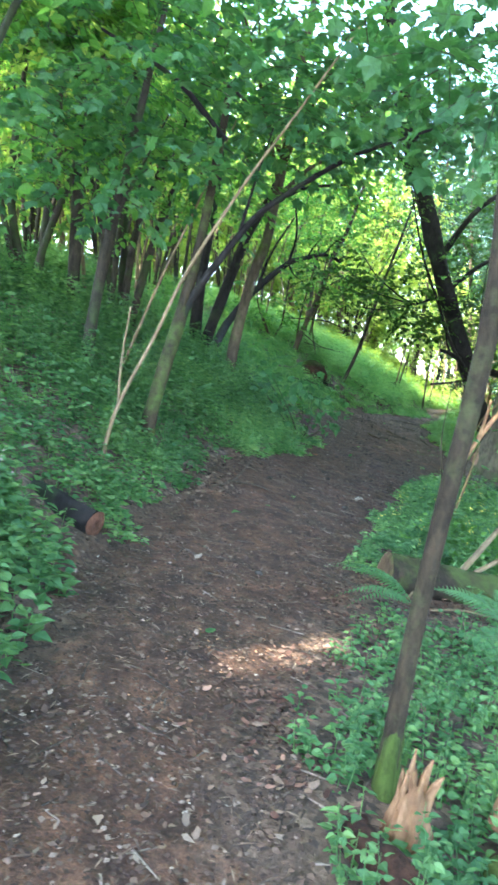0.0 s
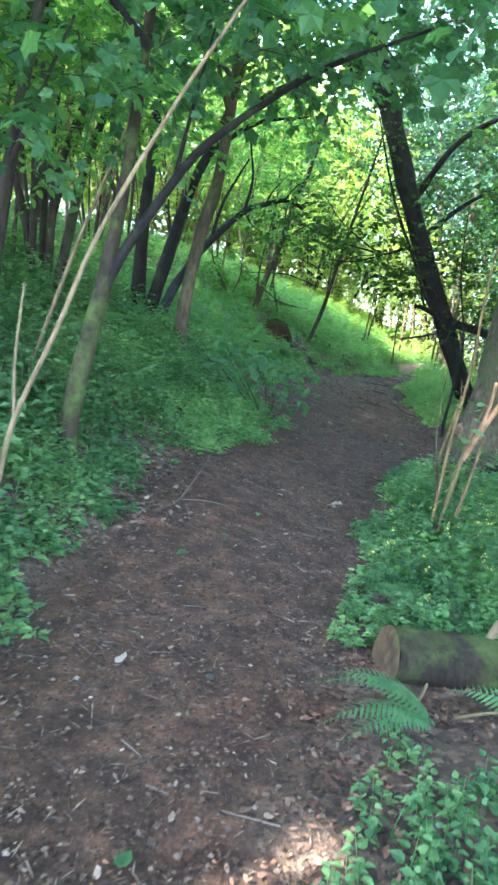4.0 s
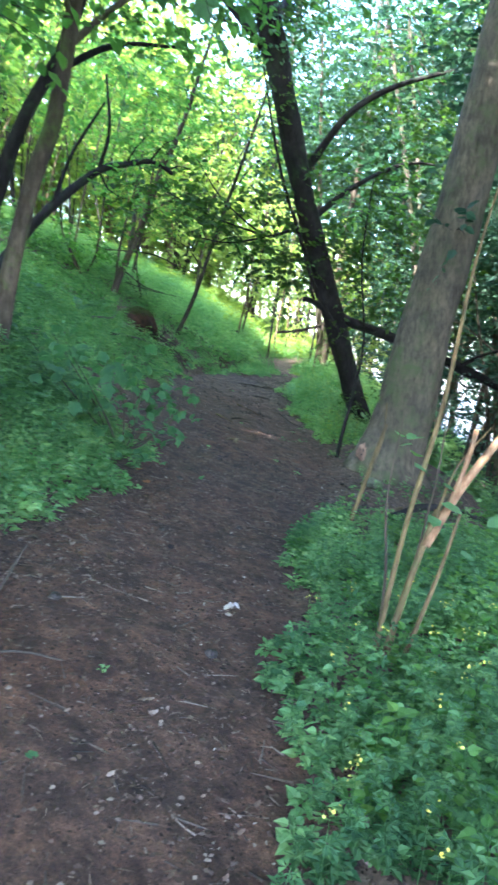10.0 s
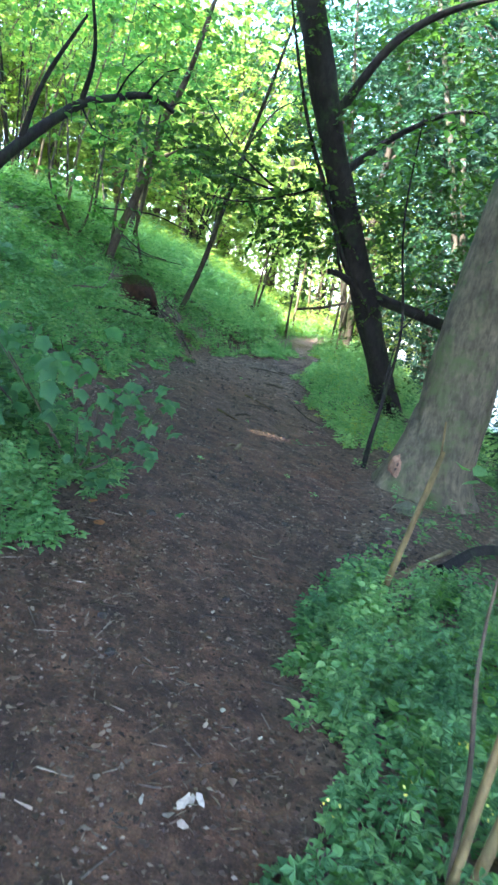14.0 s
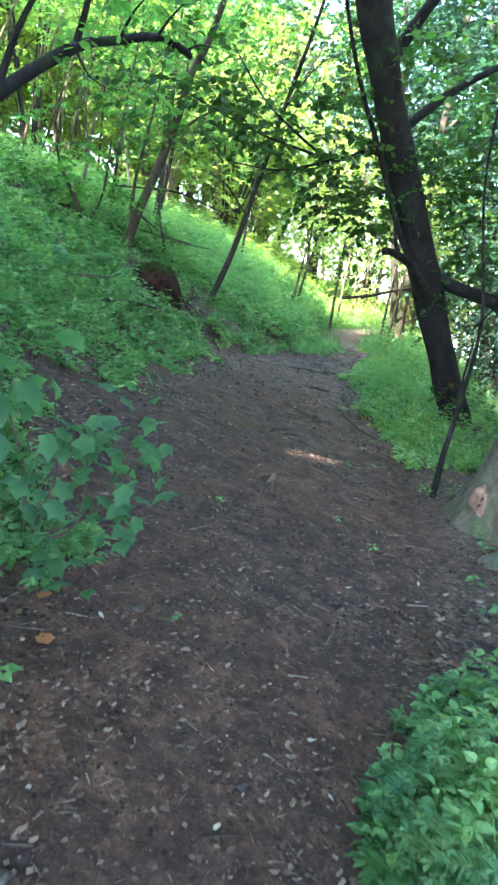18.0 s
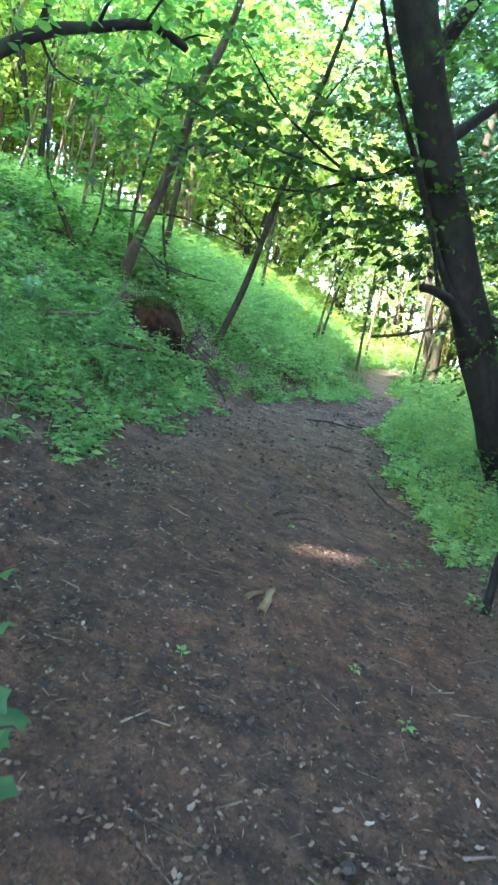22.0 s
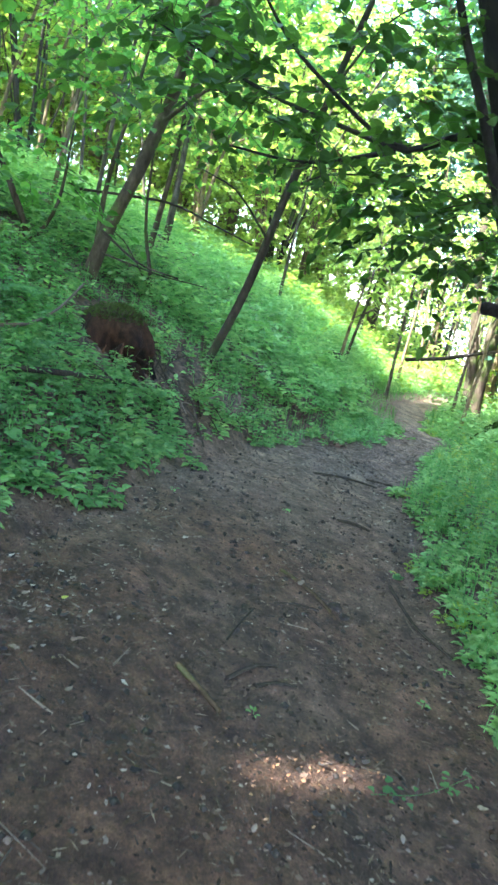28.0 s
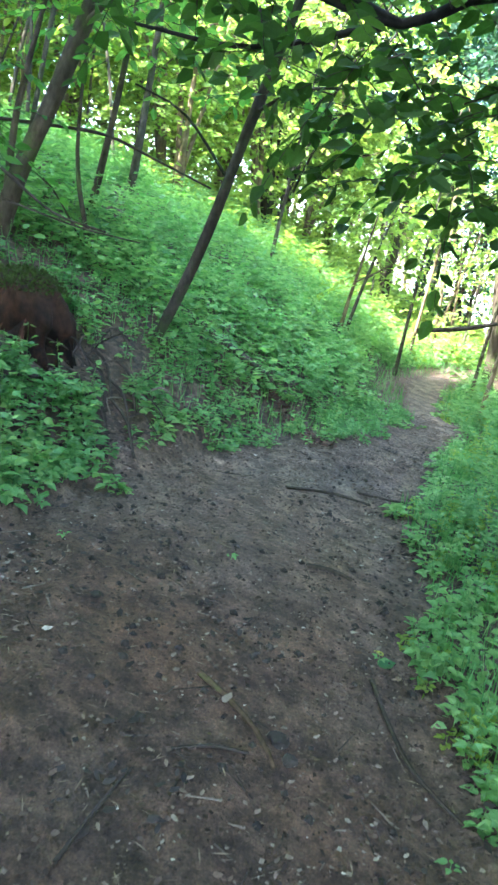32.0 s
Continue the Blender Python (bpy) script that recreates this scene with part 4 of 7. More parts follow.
tagged(part("shoot_twig", solid("shoot_twig", tv, tf, M_TWIG), ivy), kind="stuff")
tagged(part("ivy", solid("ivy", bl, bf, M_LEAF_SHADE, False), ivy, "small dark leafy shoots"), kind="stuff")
fl = thing("fallen_limb", (3.84, 12.6, 1.63), "long dark fallen limb propped against the ivy tree", "branch")
part("limb", solid("limb", *tube([(3.70, 12.62, 1.68, 0.0708), (3.86, 12.60, 1.63, 0.0708), (4.64, 12.60, 1.46, 0.0649), (5.58, 12.60, 1.18, 0.0708), (6.88, 12.60, 0.76, 0.0708), (8.77, 12.48, -0.04, 0.0767), (10.78, 12.36, zg(10.78, 12.36), 0.07)], 8, 0.15, 0.08, 3), M_BARK_DARK), fl)
part("branch", solid("branch", *tube([(5.58, 12.60, 1.18, 0.0354), (6.06, 12.36, 1.49, 0.0236), (7.00, 12.25, 1.63, 0.0118)], 6, 0.12, 0.08, 4), M_BARK_DARK), fl)
part("branch", solid("branch", *tube([(6.41, 12.60, 0.90, 0.0295), (6.17, 12.36, 0.43, 0.0189), (6.00, 12.25, 0.02, 0.00944)], 6, 0.12, 0.08, 5), M_BARK_DARK), fl)
near = tree("slim_tree", "slim brown tree with a mossy foot beside the path", [[(0.32, 1.8, 0.05, 0.038), (0.325, 1.83, 0.15, 0.029), (0.35, 1.85, 0.5, 0.026), (0.39, 1.85, 0.92, 0.0255), (0.425, 1.85, 1.22, 0.026), (0.44, 1.85, 1.5, 0.026), (0.43, 1.87, 2.0, 0.025), (0.45, 1.9, 3.2, 0.02), (0.5, 2.0, 4.4, 0.012)]], M_SLIM,
     [[(0.44, 1.88, 2.3, 0.014), (0.6, 2.4, 2.8, 0.01), (0.7, 3.0, 3.0, 0.006)]], [((0.55, 3.4, 3.0), (0.7, 0.7, 0.3), 40), ((0.85, 3.3, 2.6), (0.5, 0.5, 0.22), 46), ((0.5, 2.0, 4.2), (1.0, 1.0, 0.6), 70)], M_MAPLE, 0.1, MAPLE, 6, 0.4, seed=26, sides=12, lumps=0.03)
part("moss", solid("moss", *tube([(0.32, 1.8, 0.06, 0.044), (0.326, 1.83, 0.16, 0.035), (0.333, 1.84, 0.24, 0.031), (0.336, 1.845, 0.27, 0.025)], 14, 0.02, 0.1, 9), M_MOSS), near, "bright green moss sleeve")

# ---- thin poles and stems ----
pole = thing("leaning_pole", (-1.06, 4.48, 0.45), "thin pale dead pole leaning through the undergrowth", "branch")
part("stem", solid("stem", *tube([(-1.08, 4.48, 0.42, 0.016), (-1.06, 4.48, 0.55, 0.015), (-0.99, 4.48, 0.88, 0.013), (-0.81, 4.48, 1.31, 0.012), (-0.64, 4.48, 1.75, 0.011), (-0.32, 4.48, 2.35, 0.0095), (-0.1, 4.48, 2.71, 0.008), (0.25, 4.5, 3.3, 0.006)], 8, 0.08, 0.05, 1), M_POLE), pole)
part("side_stem", solid("side_stem", *tube([(-0.99, 4.48, 0.88, 0.01), (-1.0, 4.5, 1.15, 0.008), (-0.98, 4.55, 1.5, 0.005)], 6, 0.08, 0.05, 2), M_POLE), pole)
pole2 = thing("leaning_pole", (-1.35, 5.9, 0.8), "thin dry stick leaning against the saplings", "branch")
part("stem", solid("stem", *tube([(-1.35, 5.9, 0.8, 0.014), (-1.05, 5.9, 1.7, 0.012), (-0.75, 5.9, 2.5, 0.009), (-0.5, 5.9, 3.2, 0.005)], 7, 0.1, 0.05, 2), M_POLE), pole2)


def stem_bush(name, label, stems, leaf_spots, seed):
    ob = thing(name, stems[0][0][:3], label, "shrub")
    for i, (path, mat) in enumerate((p[:-1], p[-1]) if not isinstance(p[-1], tuple) else (p, M_POLE) for p in stems):
        part("stem", solid("stem", *tube(path, 8, 0.08, 0.05, seed + i), mat), ob)
    rr = np.random.default_rng(seed)
    for spot, size in leaf_spots:
        a = rr.uniform(0, 6.28)
        v, f = leaves(ROUND, np.array([[0, 0, 0.0]]), np.array([[math.cos(a), math.sin(a), -0.25]]), np.array([[0.2, -0.3, 1.0]]), size)
        part("leaf", solid("leaf", v + np.array(spot), f, M_HERB), ob)
    return ob


stem_bush("broken_shrub", "broken tan shrub stems with a few large leaves", [
    [(1.46, 5.76, 0.1, 0.014), (1.48, 5.8, 0.17, 0.013), (1.53, 5.8, 0.72, 0.012), (1.61, 5.8, 1.25, 0.01), (1.65, 5.8, 1.85, 0.007), (1.75, 5.85, 2.3, 0.003), M_OLIVE],
    [(1.52, 5.77, 0.1, 0.018), (1.54, 5.8, 0.17, 0.017), (1.6, 5.8, 0.5, 0.016), (1.67, 5.8, 0.78, 0.016), M_OLIVE],
    [(1.63, 5.78, 0.62, 0.017), (1.75, 5.8, 0.86, 0.019), (1.88, 5.8, 1.07, 0.018), (2.02, 5.8, 1.28, 0.014), (2.2, 5.8, 1.73, 0.008), M_WOOD],
    [(1.73, 5.8, 0.84, 0.013), (1.77, 5.8, 1.0, 0.012), (1.79, 5.8, 1.15, 0.011), M_WOOD],
    [(1.57, 5.72, 0.1, 0.012), (1.66, 5.7, 0.5, 0.01), (1.72, 5.7, 0.8, 0.007), M_OLIVE],
    [(1.5, 5.84, 0.1, 0.008), (1.5, 5.86, 0.45, 0.007), (1.45, 5.86, 0.8, 0.005), (1.48, 5.88, 1.2, 0.003), M_BARK],
    [(1.55, 5.82, 0.1, 0.007), (1.63, 5.86, 0.5, 0.006), (1.7, 5.9, 1.0, 0.004), (1.68, 5.92, 1.4, 0.002), M_BARK],
    [(1.67, 5.8, 0.78, 0.008), (1.74, 5.82, 0.98, 0.006), (1.9, 5.86, 1.16, 0.003), M_OLIVE]],
    [((1.62, 5.7, 0.84), 0.1), ((1.66, 5.75, 0.9), 0.09), ((1.6, 5.7, 0.78), 0.08), ((1.98, 5.7, 0.78), 0.12), ((1.9, 5.6, 0.7), 0.1), ((2.0, 5.65, 0.86), 0.11), ((1.5, 5.75, 0.98), 0.09), ((1.55, 5.85, 1.02), 0.08), ((1.75, 5.7, 0.62), 0.08)], 31)
stem_bush("broken_shrub", "short broken tan stem with a sprig of leaves", [
    [(2.04, 7.6, 0.12, 0.02), (2.06, 7.6, 0.2, 0.018), (2.14, 7.6, 0.55, 0.015), (2.22, 7.6, 0.9, 0.012), M_OLIVE], [(2.16, 7.6, 0.62, 0.009), (2.22, 7.62, 0.8, 0.007), (2.2, 7.6, 1.05, 0.005), M_OLIVE]],
    [((2.28, 7.5, 0.86), 0.1), ((2.4, 7.5, 0.86), 0.09), ((2.36, 7.45, 0.8), 0.09), ((2.5, 7.55, 0.84), 0.08)], 32)

# ---- maple sapling with large leaves ----
maple = thing("maple_sapling", (0.5, 8.35, zg(0.5, 8.35)), "bushy maple sapling with large lobed leaves at the path edge", "shrub")
stem_ends = [(-0.25, 8.3, 1.2), (0.05, 8.1, 1.15), (0.35, 8.25, 1.15), (0.5, 8.1, 0.9), (-0.1, 8.6, 1.25), (0.55, 8.4, 1.0), (0.9, 8.1, 0.95), (0.7, 8.15, 0.75)]
for i, (x, y, z) in enumerate(stem_ends):
    part("stem", solid("stem", *tube([(0.5 - 0.015 * i, 8.35 + 0.02 * i, zg(0.5, 8.35) - 0.03, 0.01), ((0.5 + x) / 2 + 0.04, (8.35 + y) / 2, (0.4 + z) / 2 - 0.05, 0.007), (x, y, z, 0.002)], 7, 0.08, 0.05, i), M_BARK), maple)
maple_leaf = solid("leaf", *leaves(MAPLE, np.zeros((1, 3)), np.array([[1.0, 0, -0.15]]), np.array([[0, 0, 1.0]]), 1.0), M_MAPLE)
rng = np.random.default_rng(41)
for i in range(240):
    if i < 66 or i > 180:
        x, y, z = rng.normal((0.12, 8.2, 0.95), (0.3, 0.26, 0.2))
    elif i < 84 or i > 129:
        x, y, z = rng.normal((0.78, 8.1, 0.85), (0.12, 0.12, 0.13))
    else:
        x, y, z = rng.normal((0.6, 8.0, 0.62), (0.16, 0.16, 0.14))
    z = max(z, zg(x, y) + 0.12)
    part("leaf", maple_leaf, maple, at=Matrix.Translation((x - 0.5, y - 8.35, z - zg(0.5, 8.35))) @ Euler((rng.normal(0, 0.45), rng.normal(0.35, 0.35), rng.uniform(0, 6.28))).to_matrix().to_4x4() @ Matrix.Scale(rng.uniform(0.07, 0.125) if i < 66 or i > 180 else rng.uniform(0.05, 0.09), 4))

# ---- stump, logs, broken wood ----
def stump(name, label, at, radius, tall, mat, seed, jag=0.25):
    """A rotten stump: flared foot, fluted sides, jagged hollow top."""
    rr = np.random.default_rng(seed)
    ob = thing(name, at, label, "stump")
    n, rows = 36, 14
    a = np.linspace(0, 2 * np.pi, n, endpoint=False)
    flute = 0.1 * np.sin(5 * a + seed) + 0.08 * np.sin(9 * a + 2 * seed) + 0.05 * rr.normal(0, 1, n)
    rim = tall * (1 - jag * (0.5 + 0.5 * np.sin(2 * a + seed)) - 0.12 * rr.random(n))
    v = []
    for k in np.linspace(0, 1, rows):
        r = radius * (1.28 - 0.32 * k**0.6 - 0.3 * k**3 + flute * (1.3 - 0.5 * k)) * (1 + 0.04 * rr.normal(0, 1, n))
        v.append(np.stack([r * np.cos(a), r * np.sin(a), rim * k - 0.1 * (1 - k)], -1))
    for shrink, drop in ((0.8, 0.02), (0.6, 0.12), (0.3, 0.2), (0.01, 0.22)):
        v.append(np.stack([radius * 0.62 * shrink * np.cos(a), radius * 0.62 * shrink * np.sin(a), rim * (1 - 0.6 * drop) - 0.3 * drop * tall * rr.random(n)], -1))
    v = np.array(v)
    i = np.arange(v.shape[0] * n).reshape(-1, n)
    j = np.roll(i, -1, 1)
    part("body", solid("body", v.reshape(-1, 3), np.stack([i[:-1], j[:-1], j[1:], i[1:]], -1).reshape(-1, 4), mat), ob, at=Matrix())
    return ob


def rotten_stump(at, radius, tall, seed):
    """A rotten stump: a lumpy mound with dark hollows and ridges of crumbling wood, under a ragged cap of moss."""
    rr = np.random.default_rng(seed)
    ob = thing("rotten_stump", at, "dark rotten stump with hollows, red-brown wood and a mossy crown", "stump")
    n, rows = 72, 40
    v = []
    for k in np.linspace(0, 1, rows):
        z = -0.12 + (tall + 0.12) * k
        for q in range(n):
            t = 2 * math.pi * q / n
            c, s_ = math.cos(t), math.sin(t)
            r = radius * (1.36 - 0.36 * k) * math.sqrt(max(0.0, 1 - max(0.0, (k - 0.45) / 0.55) ** 3.2))
            ridge = noise.noise(Vector((2.6 * c, 2.6 * s_, 1.3 * z + seed)))
            hollow = noise.noise(Vector((1.7 * c + 5, 1.7 * s_, 3.5 * z + seed)))
            fine = noise.noise(Vector((9 * c, 9 * s_, 7 * z)))
            r *= 1 + 0.2 * ridge - 0.38 * max(0.0, hollow - 0.12) * 1.6 + 0.07 * fine
            v.append((r * c, 0.95 * r * s_, z * (1 + 0.06 * ridge)))
    i = np.arange(n * rows).reshape(rows, n)
    j = np.roll(i, -1, 1)
    part("body", solid("body", v, np.stack([i[:-1], j[:-1], j[1:], i[1:]], -1).reshape(-1, 4), M_ROT), ob, at=Matrix())
    body = np.array(v)
    for q in range(9):
        t = rr.uniform(-3.0, -0.1)
        c, s_, ro = math.cos(t), math.sin(t), radius * 1.1
        h = tall * rr.uniform(0.15, 0.5)
        part("slab", solid("slab", *tube([(1.1 * ro * c, 1.05 * ro * s_, -0.08, 0.045), (0.95 * ro * c, 0.9 * ro * s_, 0.5 * h, 0.04), (0.8 * ro * c + 0.03 * rr.normal(), 0.78 * ro * s_, h, 0.015)], 9, 0.03, 0.3, seed + q), M_ROT), ob, at=Matrix())
    for t, h in ((-1.75, 0.2), (-1.3, 0.24)):
        c, s_, ro = math.cos(t), math.sin(t), radius * 1.14
        part("shred", solid("shred", *tube([(1.1 * ro * c, 1.1 * ro * s_, -0.05, 0.024), (1.0 * ro * c, 1.0 * ro * s_, 0.6 * h, 0.016), (0.9 * ro * c + 0.02, 0.92 * ro * s_, h, 0.003)], 6, 0.03, 0.3, 3), M_ROT_END), ob, "red-brown shred of torn wood", at=Matrix())
    top = body[(body[:, 2] > 0.8 * tall) & (np.hypot(body[:, 0], body[:, 1]) < 1.1 * radius)]
    m = 2600
    p = top[rr.integers(0, len(top), m)] + rr.normal(0, 1, (m, 3)) * [0.03, 0.03, 0.008]
    tagged(part("moss_crown", solid("moss_crown", *leaves(OVAL, p, rr.normal(0, 1, (m, 3)) + [0, 0, 0.8], rr.normal(0, 1, (m, 3)), rr.uniform(0.012, 0.028, m)), M_MOSS, False), ob, "dark green moss", at=Matrix()), kind="stuff")
    return ob


rotten_stump((0.98, 14.12, 1.0), 0.26, 0.47, 4)
stump("small_stump", "small dark stump in the bright grass", (3.34, 17.9, zg(3.34, 17.9)), 0.09, 0.22, M_CLOD, 6, 0.2)
st = stump("splintered_stump", "splintered stump with torn orange wood", (0.34, 1.62, zg(0.34, 1.62) - 0.03), 0.06, 0.2, M_WOOD, 8, 0.5)
for i in range(7):
    a, r = 0.9 * i, 0.03
    part("splinter", solid("splinter", *tube([(r * math.cos(a), r * math.sin(a), 0.08, 0.014), (1.3 * r * math.cos(a) + 0.01, 1.3 * r * math.sin(a), 0.17, 0.01), (1.7 * r * math.cos(a) + 0.02, 1.6 * r * math.sin(a), 0.2 + 0.02 * (i % 3), 0.002)], 5, 0.03, 0.2, i), M_WOOD), st, "torn orange wood", at=Matrix())


def log(name, label, a, b, r, bark, end_mat, seed, moss=None):
    ob = thing(name, a, label, "log")
    a, b = np.array(a), np.array(b)
    d = unit(b - a)
    mid = (a + b) / 2 + [0, 0, 0.01]
    part("bark", solid("bark", *tube([(*a, r * 0.97), (*(a * 0.7 + b * 0.3), r), (*mid, r * 1.02), (*b, r * 0.92)], 24, 0.03, 0.1, seed, False), bark), ob)
    u = unit(np.cross(d, [0, 0, 1.0]))
    w = np.cross(u, d)
    for tip, way in ((a, -d), (b, d)):
        ang = np.linspace(0, 2 * np.pi, 20, endpoint=False)
        rings = np.array([tip + way * (0.004 + 0.006 * math.sin(7 * s + seed)) + s * r * (np.cos(ang)[:, None] * u + np.sin(ang)[:, None] * w) * (1 + 0.05 * np.sin(3 * ang + seed))[:, None] for s in (1.0, 0.85, 0.7, 0.5, 0.3, 0.02)])
        i = np.arange(120).reshape(6, 20)
        j = np.roll(i, -1, 1)
        part("sawn_end", solid("sawn_end", rings.reshape(-1, 3), np.stack([i[:-1], j[:-1], j[1:], i[1:]], -1).reshape(-1, 4), end_mat), ob, "weathered sawn end")
    return ob


log("mossy_log", "thick sawn log with green moss lying at the path edge", (0.66, 3.72, zg(0.66, 3.72) + 0.08), (2.3, 4.05, zg(2.3, 4.05) + 0.1), 0.108, M_LOG, M_LOG_END, 3)
log("short_log", "short dark log with a red-brown end among the herbs", (-0.84, 3.36, zg(-0.84, 3.36) + 0.07), (-1.3, 3.6, zg(-0.84, 3.36) + 0.17), 0.066, M_BARK_DARK, M_ROT_END, 5)
log("rotten_log", "rotten red-brown log piece in the litter", (0.2, 1.56, zg(0.2, 1.56) + 0.03), (0.33, 1.35, zg(0.33, 1.35) + 0.03), 0.05, M_ROT, M_ROT, 7)
log("mossy_log", "short yellow-green mossy log beside the stump", (0.55, 1.55, zg(0.55, 1.55) + 0.03), (0.62, 1.2, zg(0.62, 1.2) + 0.03), 0.05, M_MOSS, M_LOG_END, 9)
log("bank_log", "grey weathered log edging the bank below the sapling", (1.76, 15.42, zg(1.76, 15.42) + 0.02), (2.52, 15.45, zg(2.52, 15.45) + 0.02), 0.045, M_BARK_GREY, M_LOG_END, 10)


def stick(label, pts, r, mat=None, name="stick", group="sticks on the ground", sides=6, lift=0.0):
    """A stick lying on the ground along points x, y; a third number lifts it."""
    path = [(p[0], p[1], zg(p[0], p[1]) + r * 0.6 + (p[2] if len(p) > 2 else 0) + lift, r * (1 - 0.5 * i / len(pts))) for i, p in enumerate(pts)]
    me = solid(name, *tube(path, sides, 0.05, 0.12, len(label) + 10 * pts[0][0]), mat or M_STICK)
    ob = new(name, me)
    base = Vector(path[0][:3])
    me.transform(Matrix.Translation(-base))
    ob.matrix_basis = Matrix.Translation(base)
    return tagged(ob, label, "stick", group)


stick("splinter of torn orange wood beside the stump", [(0.6, 1.72, 0.0), (0.67, 1.8, 0.14), (0.72, 1.86, 0.27)], 0.026, M_WOOD, "wood_splinter", "")
stick("tan dead branch leaning on the log", [(1.1, 3.85, 0.1), (1.35, 4.05, 0.35), (1.7, 4.3, 0.75)], 0.018, M_POLE, "dead_branch", "branches by the log")
stick("orange-tan dead branch leaning on the log", [(1.2, 3.9, 0.12), (1.5, 4.0, 0.3), (1.9, 4.15, 0.5)], 0.016, M_POLE, "dead_branch", "branches by the log")
stick("thin pale twig beside the log", [(0.85, 3.45), (1.05, 3.5, 0.02), (1.3, 3.48, 0.01)], 0.008, M_POLE, "dead_branch", "branches by the log")
stick("short tan stick beside the log end", [(0.7, 3.48), (0.76, 3.56, 0.01), (0.8, 3.62, 0.03)], 0.01, M_POLE, "dead_branch", "branches by the log")
stick("pale barkless stick near the large tree", [(2.2, 7.8, 0.05), (2.52, 8.1, 0.07), (2.87, 8.42, 0.05)], 0.022, M_POLE)
stick("dark fallen branch near the large tree", [(2.6, 8.05, 0.05), (3.2, 8.5, 0.06), (4.2, 9.0, 0.05)], 0.04, M_BARK_DARK, sides=8)
stick("short whitish stick at the path edge", [(2.17, 8.68, 0.01), (2.22, 8.69, 0.012), (2.28, 8.7, 0.01)], 0.006, M_PALE)
stick("grey broken stick on the path", [(1.68, 9.8), (1.725, 9.9, 0.012), (1.735, 9.97, 0.006), (1.77, 10.05)], 0.02, M_POLE)
stick("grey broken stick on the path", [(1.62, 9.89), (1.66, 9.95, 0.006), (1.71, 10.0)], 0.014, M_POLE)
stick("long dark twig lying across the path", [(2.62, 13.95), (2.9, 14.02, 0.01), (3.16, 14.05)], 0.011, M_TWIG)
stick("long dark twig lying across the path", [(3.1, 14.2), (3.35, 14.2, 0.01), (3.55, 14.22)], 0.01, M_TWIG)
stick("dark stick on the path", [(2.66, 13.04), (2.78, 13.05, 0.005), (2.88, 13.03)], 0.013, M_TWIG)
stick("thin pale twig on the path", [(2.13, 11.75), (2.25, 11.8, 0.01), (2.37, 11.82)], 0.007)
stick("brown root crossing the path", [(2.2, 12.1), (2.29, 12.02, 0.01), (2.4, 11.92, 0.0), (2.45, 11.8)], 0.012, M_LOG_END, lift=-0.006)
stick("brown root beside the path", [(2.86, 12.35), (2.88, 12.15, 0.01), (2.93, 11.95, 0.01), (3.05, 11.78)], 0.01, M_TWIG)
stick("thin twig lying on the path", [(1.91, 11.32), (1.98, 11.5, 0.005), (2.04, 11.65)], 0.0055)
stick("tan stick half trodden into the path", [(1.72, 11.04), (1.8, 10.95, 0.003), (1.88, 10.86)], 0.014, M_LOG_END)
stick("dark stick on the path", [(1.91, 11.07), (2.02, 11.19, 0.008), (2.12, 11.25)], 0.011, M_TWIG)
stick("dark stick on the path", [(2.02, 11.08), (2.1, 11.13, 0.006), (2.19, 11.16)], 0.009, M_TWIG)
stick("forked pale twig at the path edge", [(-0.36, 5.0), (-0.22, 5.35, 0.02), (-0.06, 6.05, 0.12)], 0.008)
stick("forked pale twig at the path edge", [(-0.26, 5.3, 0.01), (-0.05, 5.42, 0.02), (0.12, 5.44)], 0.006)
stick("mossy fallen branch below the stump", [(0.52, 12.4, 0.07), (0.71, 12.69, 0.1), (0.94, 13.12, 0.09), (1.14, 13.52, 0.06), (1.22, 13.7, 0.03)], 0.02, M_BARK_HAZEL, "fallen_branch", "branches on the bank")
stick("dark twig on the bank", [(0.7, 13.25, 0.06), (1.0, 13.4, 0.08), (1.3, 13.42, 0.02)], 0.013, M_TWIG, "fallen_branch", "branches on the bank")
stick("dead grey branch stretched past the stump", [(0.26, 12.4, 0.13), (0.4, 12.65, 0.14), (0.49, 12.85, 0.14), (0.57, 13.15, 0.14), (0.64, 13.57, 0.16), (0.71, 14.05, 0.24)], 0.014, M_STICK, "fallen_branch", "branches on the bank")
stick("thin dead branch over the stump", [(0.74, 14.3, 0.57), (1.05, 14.3, 0.56), (1.36, 14.3, 0.66)], 0.01, M_TWIG, "fallen_branch", "branches on the bank")
stick("thin dead branch over the stump", [(0.76, 14.3, 0.42), (1.2, 14.3, 0.58), (1.56, 14.3, 0.74)], 0.007, M_TWIG, "fallen_branch", "branches on the bank")
stick("long thin branch behind the stump", [(0.4, 14.9, 0.55), (0.75, 14.9, 0.72), (1.18, 14.9, 0.93), (1.54, 14.9, 1.02), (1.9, 14.9, 1.12)], 0.012, M_TWIG, "fallen_branch", "branches on the bank")
stick("horizontal dead branch beyond the path", [(4.3, 18.0, 0.7), (4.8, 18.0, 0.85), (5.6, 18.0, 1.15)], 0.03, M_TWIG, "fallen_branch", "branches on the bank")
